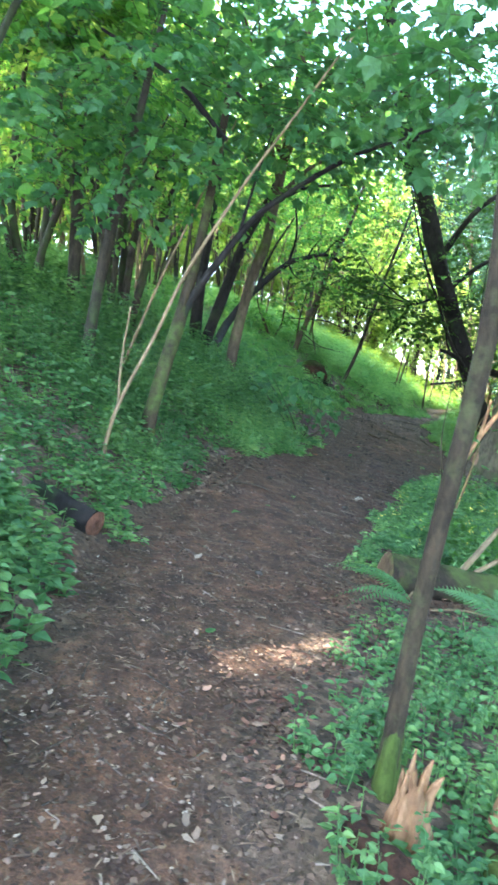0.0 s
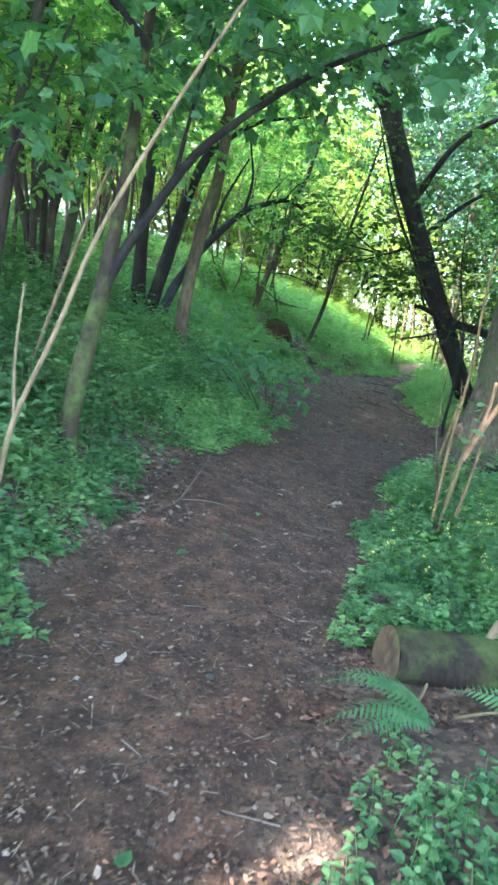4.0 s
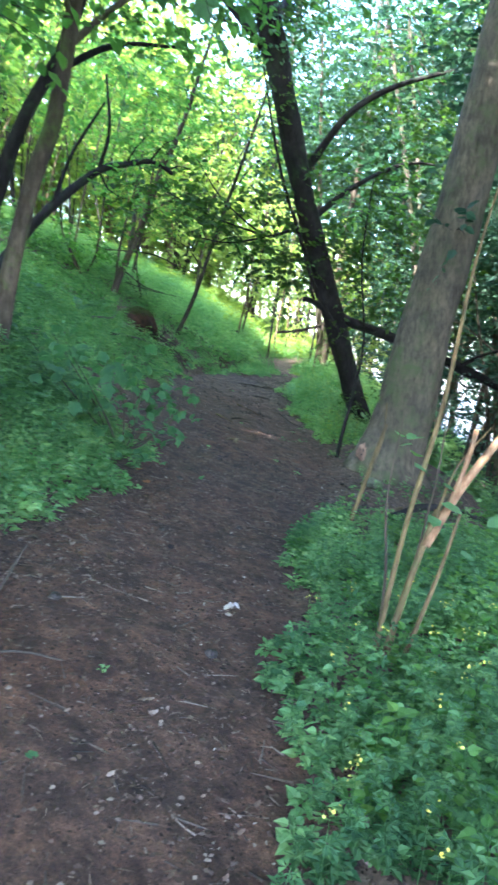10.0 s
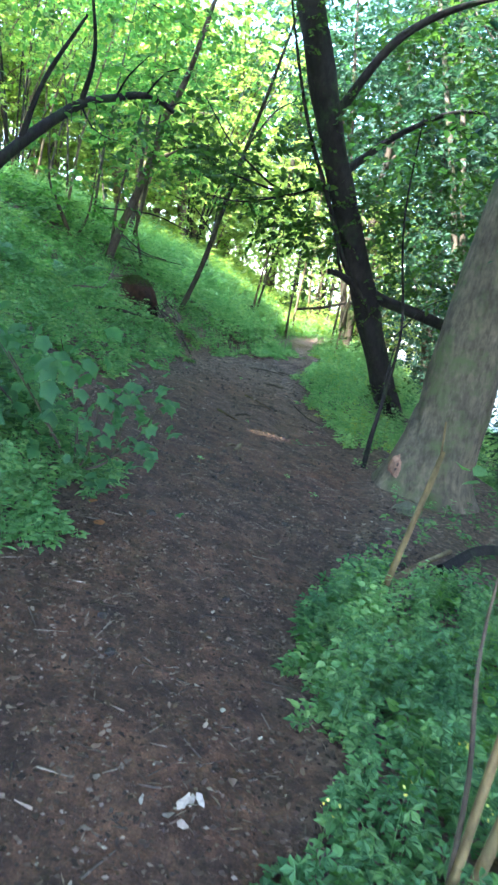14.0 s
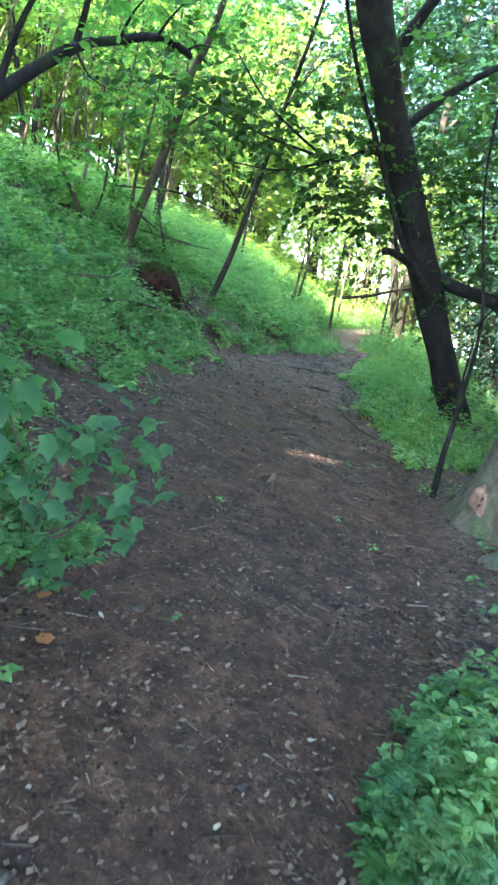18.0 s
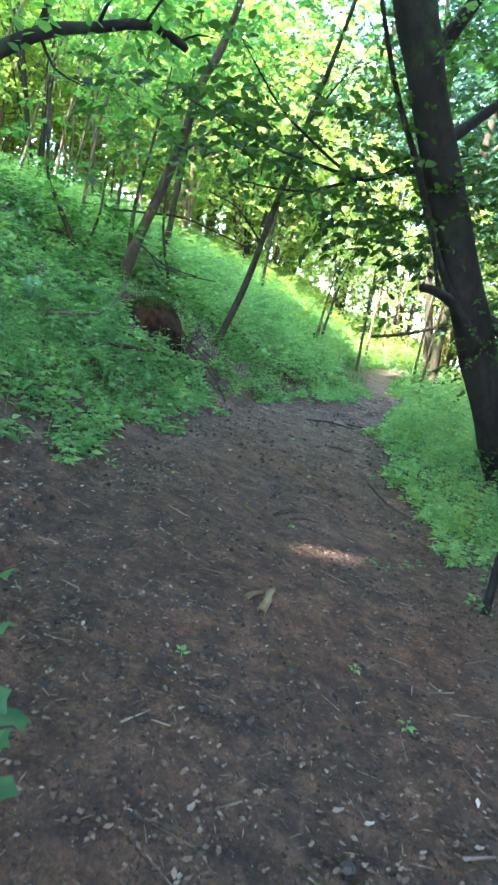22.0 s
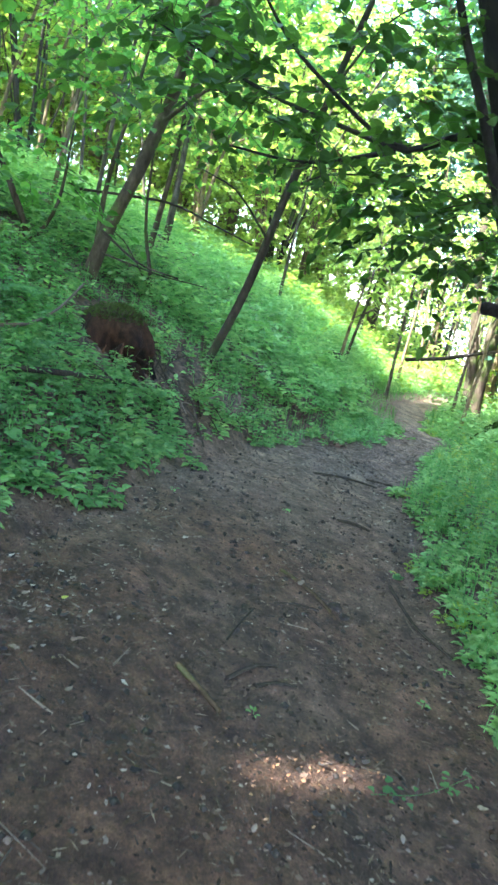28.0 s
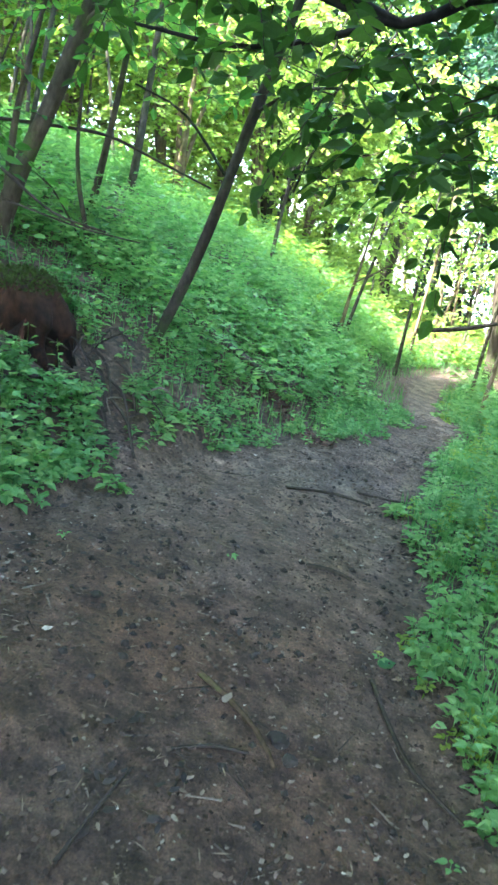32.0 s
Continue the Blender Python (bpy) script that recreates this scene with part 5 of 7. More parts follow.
for x, y in ((1.35, 14.15), (1.5, 14.1), (1.42, 13.9), (1.3, 13.95), (1.36, 14.25), (1.25, 13.82), (1.55, 13.95), (1.5, 14.3), (1.33, 13.75)):
    stick("grey root below the stump", [(x, y, 0.02), (x + 0.12, y - 0.1, 0.05), (x + 0.2, y - 0.3, 0.01)], 0.01, M_TWIG, "root", "roots below the stump")


# tangle of grey roots and dead twigs beside the stump
rng = np.random.default_rng(88)
for i in range(16):
    x, y, a = 1.22 + 0.5 * rng.random(), 13.95 + 0.6 * rng.random(), rng.uniform(0, 6.28)
    d = rng.uniform(0.08, 0.2)
    stick("grey dead twig in the tangle beside the stump", [(x, y, 0.01), (x + d * math.cos(a), y + d * math.sin(a), rng.uniform(0.03, 0.14)), (x + 1.8 * d * math.cos(a + 0.3), y + 1.8 * d * math.sin(a + 0.3), rng.uniform(0.0, 0.16))], rng.uniform(0.004, 0.009), M_STICK if i % 2 else M_TWIG, "dead_twig", "twigs beside the stump", 5)
# ---- undergrowth ----
def herb_plants(rng, x, y, tall, size, shape, tiers=4, per=3, lean=0.12):
    """Leafy herbs: tiers of leaves round a stem, larger below."""
    n = len(x)
    base = np.stack([x, y, height(x, y) - 0.01], -1)
    tilt = np.concatenate([rng.normal(0, lean, (n, 2)), np.ones((n, 1))], 1)
    at, ahead, up, sz = [], [], [], []
    spin = rng.uniform(0, 6.28, n)
    for t in range(tiers):
        k = (t + 0.6 + 0.5 * rng.random(n)) / (tiers + 0.3)
        for q in range(per):
            a = spin + 2 * np.pi * q / per + 1.2 * t + rng.normal(0, 0.35, n)
            d = np.stack([np.cos(a), np.sin(a), rng.normal(0.02, 0.25, n)], -1)
            s = size * (1.15 - 0.5 * k) * rng.uniform(0.65, 1.3, n)
            at.append(base + tilt * (tall * k)[:, None] + d * (s * 0.35)[:, None])
            ahead.append(d)
            up.append(np.array([0, 0, 1.0]) + rng.normal(0, 0.3, (n, 3)))
            sz.append(s)
    lv = leaves(shape, np.concatenate(at), np.concatenate(ahead), np.concatenate(up), np.concatenate(sz))
    st = prongs(base, base + tilt * tall[:, None], 0.0025)
    return lv, st


def free_of(x, y, gaps):
    ok = np.ones(len(x), bool)
    for gx_, gy_, r in gaps:
        ok &= (x - gx_) ** 2 + (y - gy_) ** 2 > r * r
    return ok


TRUNK_FEET = ((2.25, 7.85, 0.12), (2.42, 8.0, 0.12), (2.6, 8.15, 0.12), (3.45, 9.95, 0.45), (4.45, 12.9, 0.3), (0.98, 14.1, 0.38), (0.88, 13.72, 0.13), (-1.02, 3.3, 0.2), (-0.92, 3.12, 0.15), (-1.12, 3.12, 0.15), (-1.15, 3.45, 0.15), (0.78, 3.25, 0.18), (1.1, 3.2, 0.16), (0.9, 4.4, 0.18), (0.72, 3.5, 0.2), (1.0, 3.52, 0.2), (1.35, 3.6, 0.2), (0.62, 3.75, 0.16), (0.95, 3.8, 0.16), (1.25, 3.9, 0.16), (1.65, 3.75, 0.2), (1.6, 3.95, 0.16), (2.0, 4.0, 0.18), (-0.95, 3.4, 0.12), (-0.83, 3.25, 0.12), (-0.48, 8.7, 0.1), (0.33, 1.7, 0.12), (-0.9, 5.3, 0.12))


CHUTE = ((1.72, 13.5, 0.14), (1.64, 13.75, 0.15), (1.57, 14.0, 0.15), (1.44, 14.2, 0.17), (1.34, 13.95, 0.17), (1.45, 14.48, 0.17), (1.62, 14.5, 0.12), (0.78, 13.6, 0.1), (0.95, 13.45, 0.1), (2.42, 15.4, 0.13), (2.68, 15.28, 0.15), (2.9, 15.05, 0.11), (2.1, 15.38, 0.1), (1.9, 15.38, 0.1), (2.3, 15.4, 0.1))


def strip_left(rng, n, y0, y1, near, far, power=1.4):
    y = rng.uniform(y0, y1, n)
    u = near + (far - near) * rng.random(n) ** power
    y = y + 0.3 * wobble(1.7 * u, 0.4 * u, y0) * smooth(u / 0.8)
    x = edge_left(y) - u + 0.14 * grain(y, 0 * y, 0.45, 31) + 0.08 * grain(y, 0 * y, 0.15, 32) + rng.normal(0, 0.03, n)
    return x, y


def strip_right(rng, n, y0, y1, near, far, power=1.4):
    y = rng.uniform(y0, y1, n)
    u = near + (far - near) * rng.random(n) ** power
    y = y + 0.3 * wobble(1.7 * u, 0.4 * u, y1) * smooth(u / 0.8)
    x = edge_right(y) + u + 0.14 * grain(y, 0 * y, 0.45, 33) + 0.08 * grain(y, 0 * y, 0.15, 34) + rng.normal(0, 0.03, n)
    return x, y


def undergrowth(name, label, category, leafmat, rng, xy, tall, size, shape, tiers=4, per=3, lean=0.12, gaps=TRUNK_FEET, clump=0.0):
    x, y = xy
    ok = free_of(x, y, gaps)
    if clump:
        ok &= wobble(1.3 * x, 1.3 * y, 9) + rng.normal(0, 0.25, len(x)) > -clump
    x, y = x[ok], y[ok]
    t = rng.uniform(*tall, len(x)) * (1 + 0.3 * wobble(1.9 * x, 1.9 * y, 6))
    outside = np.maximum(edge_left(y) - x, x - edge_right(y))
    t = t * (0.4 + 0.6 * smooth((outside + 0.1) / 0.5))
    lv, st = herb_plants(rng, x, y, t, size, shape, tiers, per, lean)
    ob = thing(name, (float(x[0]), float(y[0]), zg(x[0], y[0])), label, category, kind="stuff")
    part("foliage", solid("foliage", *lv, leafmat, False), ob)
    part("stalks", solid("stalks", *st, leafmat), ob)


rng = np.random.default_rng(101)
undergrowth("nettle_patch", "nettles and dead-nettles crowding the path edge", "herbs", M_HERB, rng, strip_left(rng, 520, 1.2, 3.3, -0.02, 1.1, 1.0), (0.22, 0.38), 0.065, NETTLE, 6, 3)
undergrowth("low_herbs", "low green herbs along the lower bank", "herbs", M_HERB, rng, strip_left(rng, 900, 3.0, 5.6, 0.12, 2.2), (0.05, 0.2), 0.05, NETTLE, 3, 4)
undergrowth("low_herbs", "sparse low herbs among dead leaves at the foot of the bank", "herbs", M_HERB, np.random.default_rng(109), strip_left(np.random.default_rng(110), 260, 4.7, 6.8, 0.08, 0.75, 1.0), (0.05, 0.17), 0.05, NETTLE, 3, 4)
undergrowth("bank_herbs", "dense dark green herbs on the bank", "herbs", M_HERB, rng, strip_left(rng, 1900, 4.6, 9.4, 0.45, 3.4, 1.1), (0.12, 0.42), 0.065, NETTLE, 5, 3, clump=0.9)
undergrowth("bank_herbs", "fresh green herbs spilling to the path edge", "herbs", M_NETTLE, rng, strip_left(rng, 900, 6.6, 8.6, 0.0, 1.3, 1.2), (0.1, 0.3), 0.05, NETTLE, 5, 3)
undergrowth("bank_herbs", "dense herbs on the bank below the stump", "herbs", M_NETTLE, rng, strip_left(rng, 2500, 8.8, 14.4, 0.02, 2.9, 1.15), (0.06, 0.26), 0.062, NETTLE, 4, 3, gaps=TRUNK_FEET + tuple((q[0], q[1], 0.72 * q[2]) for q in CHUTE), clump=0.75)
undergrowth("bank_herbs", "low fresh herbs carpeting the bank", "herbs", M_NETTLE, rng, strip_left(rng, 3200, 10.5, 17.0, 0.03, 2.6, 1.0), (0.04, 0.14), 0.046, NETTLE, 3, 4, gaps=TRUNK_FEET + tuple((q[0], q[1], 0.72 * q[2]) for q in CHUTE), clump=0.5)
undergrowth("tall_herbs", "tall fresh herbs on the upper bank", "herbs", M_BALSAM, rng, strip_left(rng, 4000, 14.9, 24.0, 0.6, 6.5, 1.2), (0.14, 0.42), 0.075, OVAL, 5, 3, gaps=TRUNK_FEET + tuple((q[0], q[1], 0.72 * q[2]) for q in CHUTE))
undergrowth("tall_herbs", "herbs under the hazels on the slope", "herbs", M_HERB, rng, strip_left(rng, 3000, 1.0, 16.0, 2.2, 8.0, 1.0), (0.15, 0.4), 0.09, OVAL, 4, 3)
undergrowth("ground_elder", "carpet of small blue-green leaves beside the path", "herbs", M_HERB, rng, strip_right(rng, 2200, 0.9, 4.0, 0.18, 2.2, 0.95), (0.04, 0.15), 0.036, NETTLE, 3, 3, clump=0.45)
undergrowth("ground_elder", "lush herbs beside the path", "herbs", M_HERB, rng, strip_right(rng, 1700, 3.9, 8.0, 0.0, 2.6, 1.15), (0.06, 0.3), 0.048, TRIPLE, 5, 3, clump=0.7)
undergrowth("lush_herbs", "fresh broad-leaved herbs mixed into the verge", "herbs", M_NETTLE, rng, strip_right(rng, 1000, 3.9, 8.0, 0.0, 2.4, 1.1), (0.05, 0.26), 0.05, NETTLE, 5, 3, clump=0.5)
undergrowth("lush_herbs", "taller bright green herbs in the verge", "herbs", M_LEAF, rng, strip_right(rng, 330, 3.9, 8.0, 0.05, 2.4, 1.0), (0.12, 0.32), 0.07, NETTLE, 4, 3, clump=0.3)
undergrowth("sparse_herbs", "scattered small herbs in the leaf litter", "herbs", M_HERB, rng, strip_right(rng, 90, 7.6, 10.8, 0.15, 1.3, 1.0), (0.05, 0.14), 0.045, NETTLE, 3, 3)
undergrowth("slope_herbs", "herbs falling away on the lower slope", "herbs", M_HERB, rng, strip_right(rng, 2200, 2.0, 14.0, 1.6, 7.0, 1.0), (0.2, 0.5), 0.08, OVAL, 5, 3)
undergrowth("verge_herbs", "fresh green herbs on the grassy verge", "herbs", M_BALSAM, rng, strip_right(rng, 1500, 11.0, 18.5, 0.0, 2.2, 1.2), (0.05, 0.26), 0.055, NETTLE, 5, 3, clump=0.6)
undergrowth("verge_herbs", "pale yellow-green sprigs on the grassy verge", "herbs", M_LEAF_SUNLIT, rng, strip_right(rng, 350, 11.0, 18.5, -0.02, 1.6, 1.2), (0.06, 0.26), 0.04, OVAL, 6, 3, clump=0.4)
undergrowth("far_herbs", "fresh herbs beyond the verge", "herbs", M_BALSAM, rng, strip_right(rng, 1500, 16.0, 28.0, 0.2, 5.0, 1.2), (0.15, 0.45), 0.09, OVAL, 5, 3)
undergrowth("far_herbs", "sunlit herbs up the far slope", "herbs", M_LEAF_SUNLIT, rng, strip_left(rng, 3500, 20.0, 40.0, 0.5, 12.0, 1.0), (0.25, 0.6), 0.13, OVAL, 4, 3)


def grass(label, rng, x, y, tall):
    n = len(x)
    base = np.stack([x, y, height(x, y) - 0.01], -1)
    a = rng.uniform(0, 6.28, n)
    d = np.stack([np.cos(a) * 0.35, np.sin(a) * 0.35, np.ones(n)], -1) + rng.normal(0, 0.12, (n, 3))
    up = np.stack([np.cos(a), np.sin(a), -0.3 * np.ones(n)], -1)
    v, f = leaves(BLADE, base, d, up, tall)
    ob = thing("grass", base[0], label, "grass", kind="stuff")
    part("blades", solid("blades", v, f, M_GRASS, False), ob)


rng = np.random.default_rng(202)
x, y = strip_right(rng, 10000, 11.0, 19.0, 0.02, 1.9, 1.1)
ok = free_of(x, y, TRUNK_FEET)
grass("fresh green grass on the verge beside the path", rng, x[ok], y[ok], rng.uniform(0.06, 0.18, ok.sum()))
x, y = strip_left(rng, 3800, 14.2, 21.0, 0.12, 2.4, 1.1)
ok = free_of(x, y, TRUNK_FEET + CHUTE)
grass("tall fresh grass on the bank beside the narrowing path", rng, x[ok], y[ok], rng.uniform(0.08, 0.2, ok.sum()))
x, y = strip_left(rng, 2200, 5.0, 14.0, 0.3, 3.5, 1.0)
ok = free_of(x, y, TRUNK_FEET) & free_of(x, y, ((1.0, 13.3, 0.6), (0.8, 12.9, 0.5)))
grass("thin grass among the bank herbs", rng, x[ok], y[ok], rng.uniform(0.1, 0.27, ok.sum()))

rng = np.random.default_rng(303)
x, y = strip_right(rng, 46, 4.0, 6.4, 0.05, 1.4, 1.0)
pts = np.stack([x, y, height(x, y) + rng.uniform(0.18, 0.34, len(x))], -1)
rep = np.repeat(pts, 5, 0) + rng.normal(0, 0.012, (len(pts) * 5, 3))
fl_ob = thing("yellow_flowers", pts[0], "small yellow flowers among the herbs", "flowers", kind="stuff")
part("petals", solid("petals", *leaves(ROUND, rep, rng.normal(0, 1, rep.shape), rng.normal(0, 1, rep.shape) + [0, 0, 1], rng.uniform(0.007, 0.014, len(rep))), M_YELLOW, False), fl_ob)
part("stalks", solid("stalks", *prongs(np.stack([x, y, height(x, y)], -1), pts, 0.002), M_HERB), fl_ob)
x, y = strip_left(rng, 14, 1.8, 3.0, 0.1, 0.8, 1.0)
pts = np.stack([x, y, height(x, y) + rng.uniform(0.3, 0.44, len(x))], -1)
rep = np.repeat(pts, 7, 0) + rng.normal(0, 0.018, (len(pts) * 7, 3)) * [1, 1, 1.8]
fl_ob = thing("dead_nettle_flowers", pts[0], "pale lilac dead-nettle flowers on the patch", "flowers", kind="stuff")
part("petals", solid("petals", *leaves(ROUND, rep, rng.normal(0, 1, rep.shape), rng.normal(0, 1, rep.shape) + [0, 0, 1], rng.uniform(0.007, 0.012, len(rep))), M_WHITE, False), fl_ob)
part("stalks", solid("stalks", *prongs(np.stack([x, y, height(x, y)], -1), pts, 0.0025), M_NETTLE), fl_ob)

# ---- ferns ----
def frond_mesh(long, seed):
    """An arched fern frond along +x: a rib with two rows of toothed leaflets."""
    k = np.linspace(0.12, 0.99, 20)
    rib = np.stack([k * long, 0 * k, long * (0.55 * k - 0.75 * k**2)], -1)
    at, ahead, size = [], [], []
    for sgn in (1, -1):
        at.append(rib)
        ahead.append(np.stack([0.45 + 0 * k, sgn + 0 * k, -0.25 + 0 * k], -1))
        size.append(long * 0.27 * np.sin(np.pi * (0.12 + 0.86 * k)) ** 0.8 * (1.05 - 0.45 * k))
    lance = (np.array([(0, -0.05, 0), (0, 0.05, 0), (0.3, 0.085, 0.02), (0.3, -0.085, 0.02), (0.65, 0.055, 0), (0.65, -0.055, 0), (1, 0.005, -0.05), (1, -0.005, -0.05)]), np.array([(0, 1, 2, 3), (3, 2, 4, 5), (5, 4, 6, 7)]))
    a = leaves(lance, np.concatenate(at), np.concatenate(ahead), np.tile([0.0, 0, 1], (40, 1)), np.concatenate(size))
    b = tube([(0, 0, 0, 0.004), (0.3 * long, 0, 0.1 * long, 0.003), (0.6 * long, 0, 0.06 * long, 0.0025), (long, 0, -0.2 * long, 0.001)], 4, 0.05, 0, seed, False)
    return solid("frond", *join(a, b), M_FERN, False)


FROND = frond_mesh(1.0, 1)


def fern(x, y, fronds, size, seed, only=None):
    rr = np.random.default_rng(seed)
    z = zg(x, y)
    ob = thing("fern", (x, y, z), "fresh green fern with arching fronds beside the path", "fern", "ferns")
    for i in range(fronds):
        a = 2 * math.pi * i / fronds + rr.normal(0, 0.25) if only is None else only + rr.normal(0, 0.45)
        part("frond", FROND, ob, at=Matrix.Translation((0, 0, 0.06)) @ Euler((rr.normal(0, 0.2), rr.uniform(-0.6, -0.1), a)).to_matrix().to_4x4() @ Matrix.Scale(size * rr.uniform(0.7, 1.15), 4))


fern(0.72, 3.28, 4, 0.42, 1, 3.1)
fern(1.15, 3.25, 7, 0.4, 2)
fern(1.0, 2.75, 5, 0.36, 9)
fern(1.02, 4.3, 3, 0.38, 3, 3.3)
fern(0.88, 4.2, 3, 0.2, 15, 2.0)
fern(1.86, 7.02, 5, 0.3, 16, 2.6)
fern(1.25, 4.75, 6, 0.34, 4)
fern(1.5, 5.1, 6, 0.32, 5)
fern(1.9, 6.3, 6, 0.36, 6)
fern(-0.75, 6.5, 7, 0.45, 7)
fern(-1.2, 7.2, 7, 0.5, 8)
fern(-0.3, 7.6, 6, 0.4, 10)
fern(-1.5, 6.4, 7, 0.5, 11)
fern(0.1, 12.6, 7, 0.45, 12)
fern(-0.4, 11.8, 7, 0.5, 13)
fern(0.3, 13.4, 6, 0.4, 14)

# ---- litter on the path ----
def litter_mesh(rng, x, y, size, shape, lift=0.006):
    n = len(x)
    z = surface(x, y) + lift
    a = rng.uniform(0, 6.28, n)
    gxn = (height(x + 0.03, y) - height(x - 0.03, y)) / 0.06
    gyn = (height(x, y + 0.03) - height(x, y - 0.03)) / 0.06
    up = np.stack([-gxn, -gyn, np.ones(n)], -1) + rng.normal(0, 0.16, (n, 3))
    return leaves(shape, np.stack([x, y, z], -1), np.stack([np.cos(a), np.sin(a), -gxn * 0 + 0.02], -1), up, size)


def on_path(rng, n, y0, y1, over=0.1):
    y = rng.uniform(y0, y1, n)
    return edge_left(y) - over + (edge_right(y) - edge_left(y) + 2 * over) * rng.random(n), y


rng = np.random.default_rng(404)
def drifted(x, y, least):
    """Thins a scatter into loose drifts."""
    return grain(x, y, 0.45, 21) + 0.6 * grain(x, y, 0.16, 22) > least


x, y = on_path(rng, 12000, 0.6, 18.5, 0.15)
ok = drifted(x, y, -0.15) | (rng.random(len(x)) < 0.25)
x, y = x[ok], y[ok]
ob = thing("leaf_litter", (0.5, 6.0, zg(0.5, 6.0)), "brown crumbs of dead leaves strewn over the soil", "leaf litter", kind="stuff")
part("crumbs", solid("crumbs", *litter_mesh(rng, x, y, 0.007 + 0.022 * rng.random(len(x)) ** 2.2, CURL, 0.008), M_DEAD), ob)
x, y = on_path(rng, 42000, 0.6, 16.5, 0.2)
ob = thing("soil_crumbs", (0.5, 5.0, zg(0.5, 5.0)), "fine crumbs of earth and humus on the trodden soil", "soil", kind="stuff")
part("crumbs", solid("crumbs", *litter_mesh(rng, x, y, 0.006 + 0.02 * rng.random(len(x)) ** 2, DIAMOND, 0.007), M_CRUMB), ob)
x, y = on_path(rng, 2800, 0.6, 16.0, 0.05)
ok = drifted(x, y, 0.15)
x, y = x[ok], y[ok]
ob = thing("pale_litter", (0.6, 6.2, zg(0.6, 6.2)), "pale chips and bud scales strewn over the soil", "leaf litter", kind="stuff")
part("chips", solid("chips", *litter_mesh(rng, x, y, 0.005 + 0.014 * rng.random(len(x)) ** 2, CURL, 0.008), M_PALE), ob)
x, y = on_path(rng, 3600, 9.2, 15.6, 0.15)
ok = drifted(x, y, -0.1) & (rng.random(len(x)) < smooth((y - 9.0) / 2.0))
x, y = x[ok], y[ok]
ob = thing("pale_litter", (1.8, 11.5, zg(1.8, 11.5)), "tan leaf scraps scattered on the wider path", "leaf litter", kind="stuff")
part("scraps", solid("scraps", *litter_mesh(rng, x, y, 0.008 + 0.02 * rng.random(len(x)) ** 2, CURL, 0.008), M_PALE), ob)
x, y = on_path(rng, 340, 5.5, 15.2, 0.1)
ok = grain(x, y, 0.7, 41) > -0.25
x, y = x[ok], y[ok]
ob = thing("pale_litter", (1.5, 9.0, zg(1.5, 9.0)), "pale curled leaves and bark flakes scattered on the path", "leaf litter", kind="stuff")
part("flakes", solid("flakes", *litter_mesh(rng, x, y, 0.015 + 0.022 * rng.random(len(x)) ** 1.5, CURL, 0.008), M_PALE), ob)
x, y = on_path(rng, 3200, 8.5, 15.8, 0.12)
ok = grain(x, y, 0.4, 51) + 0.6 * grain(x, y, 0.15, 52) > 0.1
x, y = x[ok], y[ok]
ob = thing("dark_litter", (1.7, 10.5, zg(1.7, 10.5)), "dark bits of bark and wet humus on the wider path", "leaf litter", kind="stuff")
part("bits", solid("bits", *litter_mesh(rng, x, y, 0.012 + 0.034 * rng.random(len(x)) ** 2, CURL, 0.009), M_CLOD), ob)
x, y = on_path(rng, 1500, 9.0, 15.6, 0.1)
ok = grain(x, y, 0.5, 61) + 0.6 * grain(x, y, 0.2, 62) > 0.0
x, y = x[ok], y[ok]
part("clods", solid("clods", *litter_mesh(rng, x, y, 0.005 + 0.018 * rng.random(len(x)) ** 2, LUMP, 0.002), M_CLOD), ob)
x, y = on_path(rng, 9000, 6.0, 15.6, 0.15)
ok = grain(x, y, 0.5, 43) + 0.5 * grain(x, y, 0.17, 44) > -0.2
x, y = x[ok], y[ok]
ob = thing("leaf_litter", (1.4, 9.2, zg(1.4, 9.2)), "brown and tan leaf flakes trodden into the wider path", "leaf litter", kind="stuff")
part("flakes", solid("flakes", *litter_mesh(rng, x, y, 0.008 + 0.024 * rng.random(len(x)) ** 1.8, CURL, 0.007), M_DEAD), ob)
x1, y1 = strip_left(rng, 2000, 1.5, 14.5, -0.35, 0.9, 1.0)
x2, y2 = strip_right(rng, 2000, 0.8, 14.0, -0.3, 1.1, 1.0)
x, y = np.r_[x1, x2], np.r_[y1, y2]
ob = thing("leaf_litter", (-0.5, 5.0, zg(-0.5, 5.0)), "dead brown leaves gathered along the path edges", "leaf litter", kind="stuff")
part("leaves", solid("leaves", *litter_mesh(rng, x, y, 0.01 + 0.03 * rng.random(len(x)) ** 1.8, CURL, 0.006), M_DEAD), ob)
x, y = on_path(rng, 4200, 0.6, 16.5, 0.15)
ok = drifted(x, y, -0.2)
x, y = x[ok], y[ok]
ob = thing("soil_lumps", (0.5, 5.5, zg(0.5, 5.5)), "small lumps of dark earth on the trodden soil", "soil", kind="stuff")
part("lumps", solid("lumps", *litter_mesh(rng, x, y, 0.003 + 0.011 * rng.random(len(x)) ** 2, LUMP, 0.001), M_CRUMB), ob)
n = 3400
x, y = on_path(rng, n, 0.6, 17.0, 0.5)
a = rng.uniform(0, 6.28, n)
ln_ = 0.02 + 0.14 * rng.random(n) ** 2.5
p0 = np.stack([x, y, surface(x, y) + 0.002], -1)
q = np.stack([x + ln_ * np.cos(a), y + ln_ * np.sin(a)], -1)
p1 = np.stack([q[:, 0], q[:, 1], surface(q[:, 0], q[:, 1]) + 0.003], -1)
fx, fy = on_path(rng, 15000, 0.6, 16.5, 0.25)
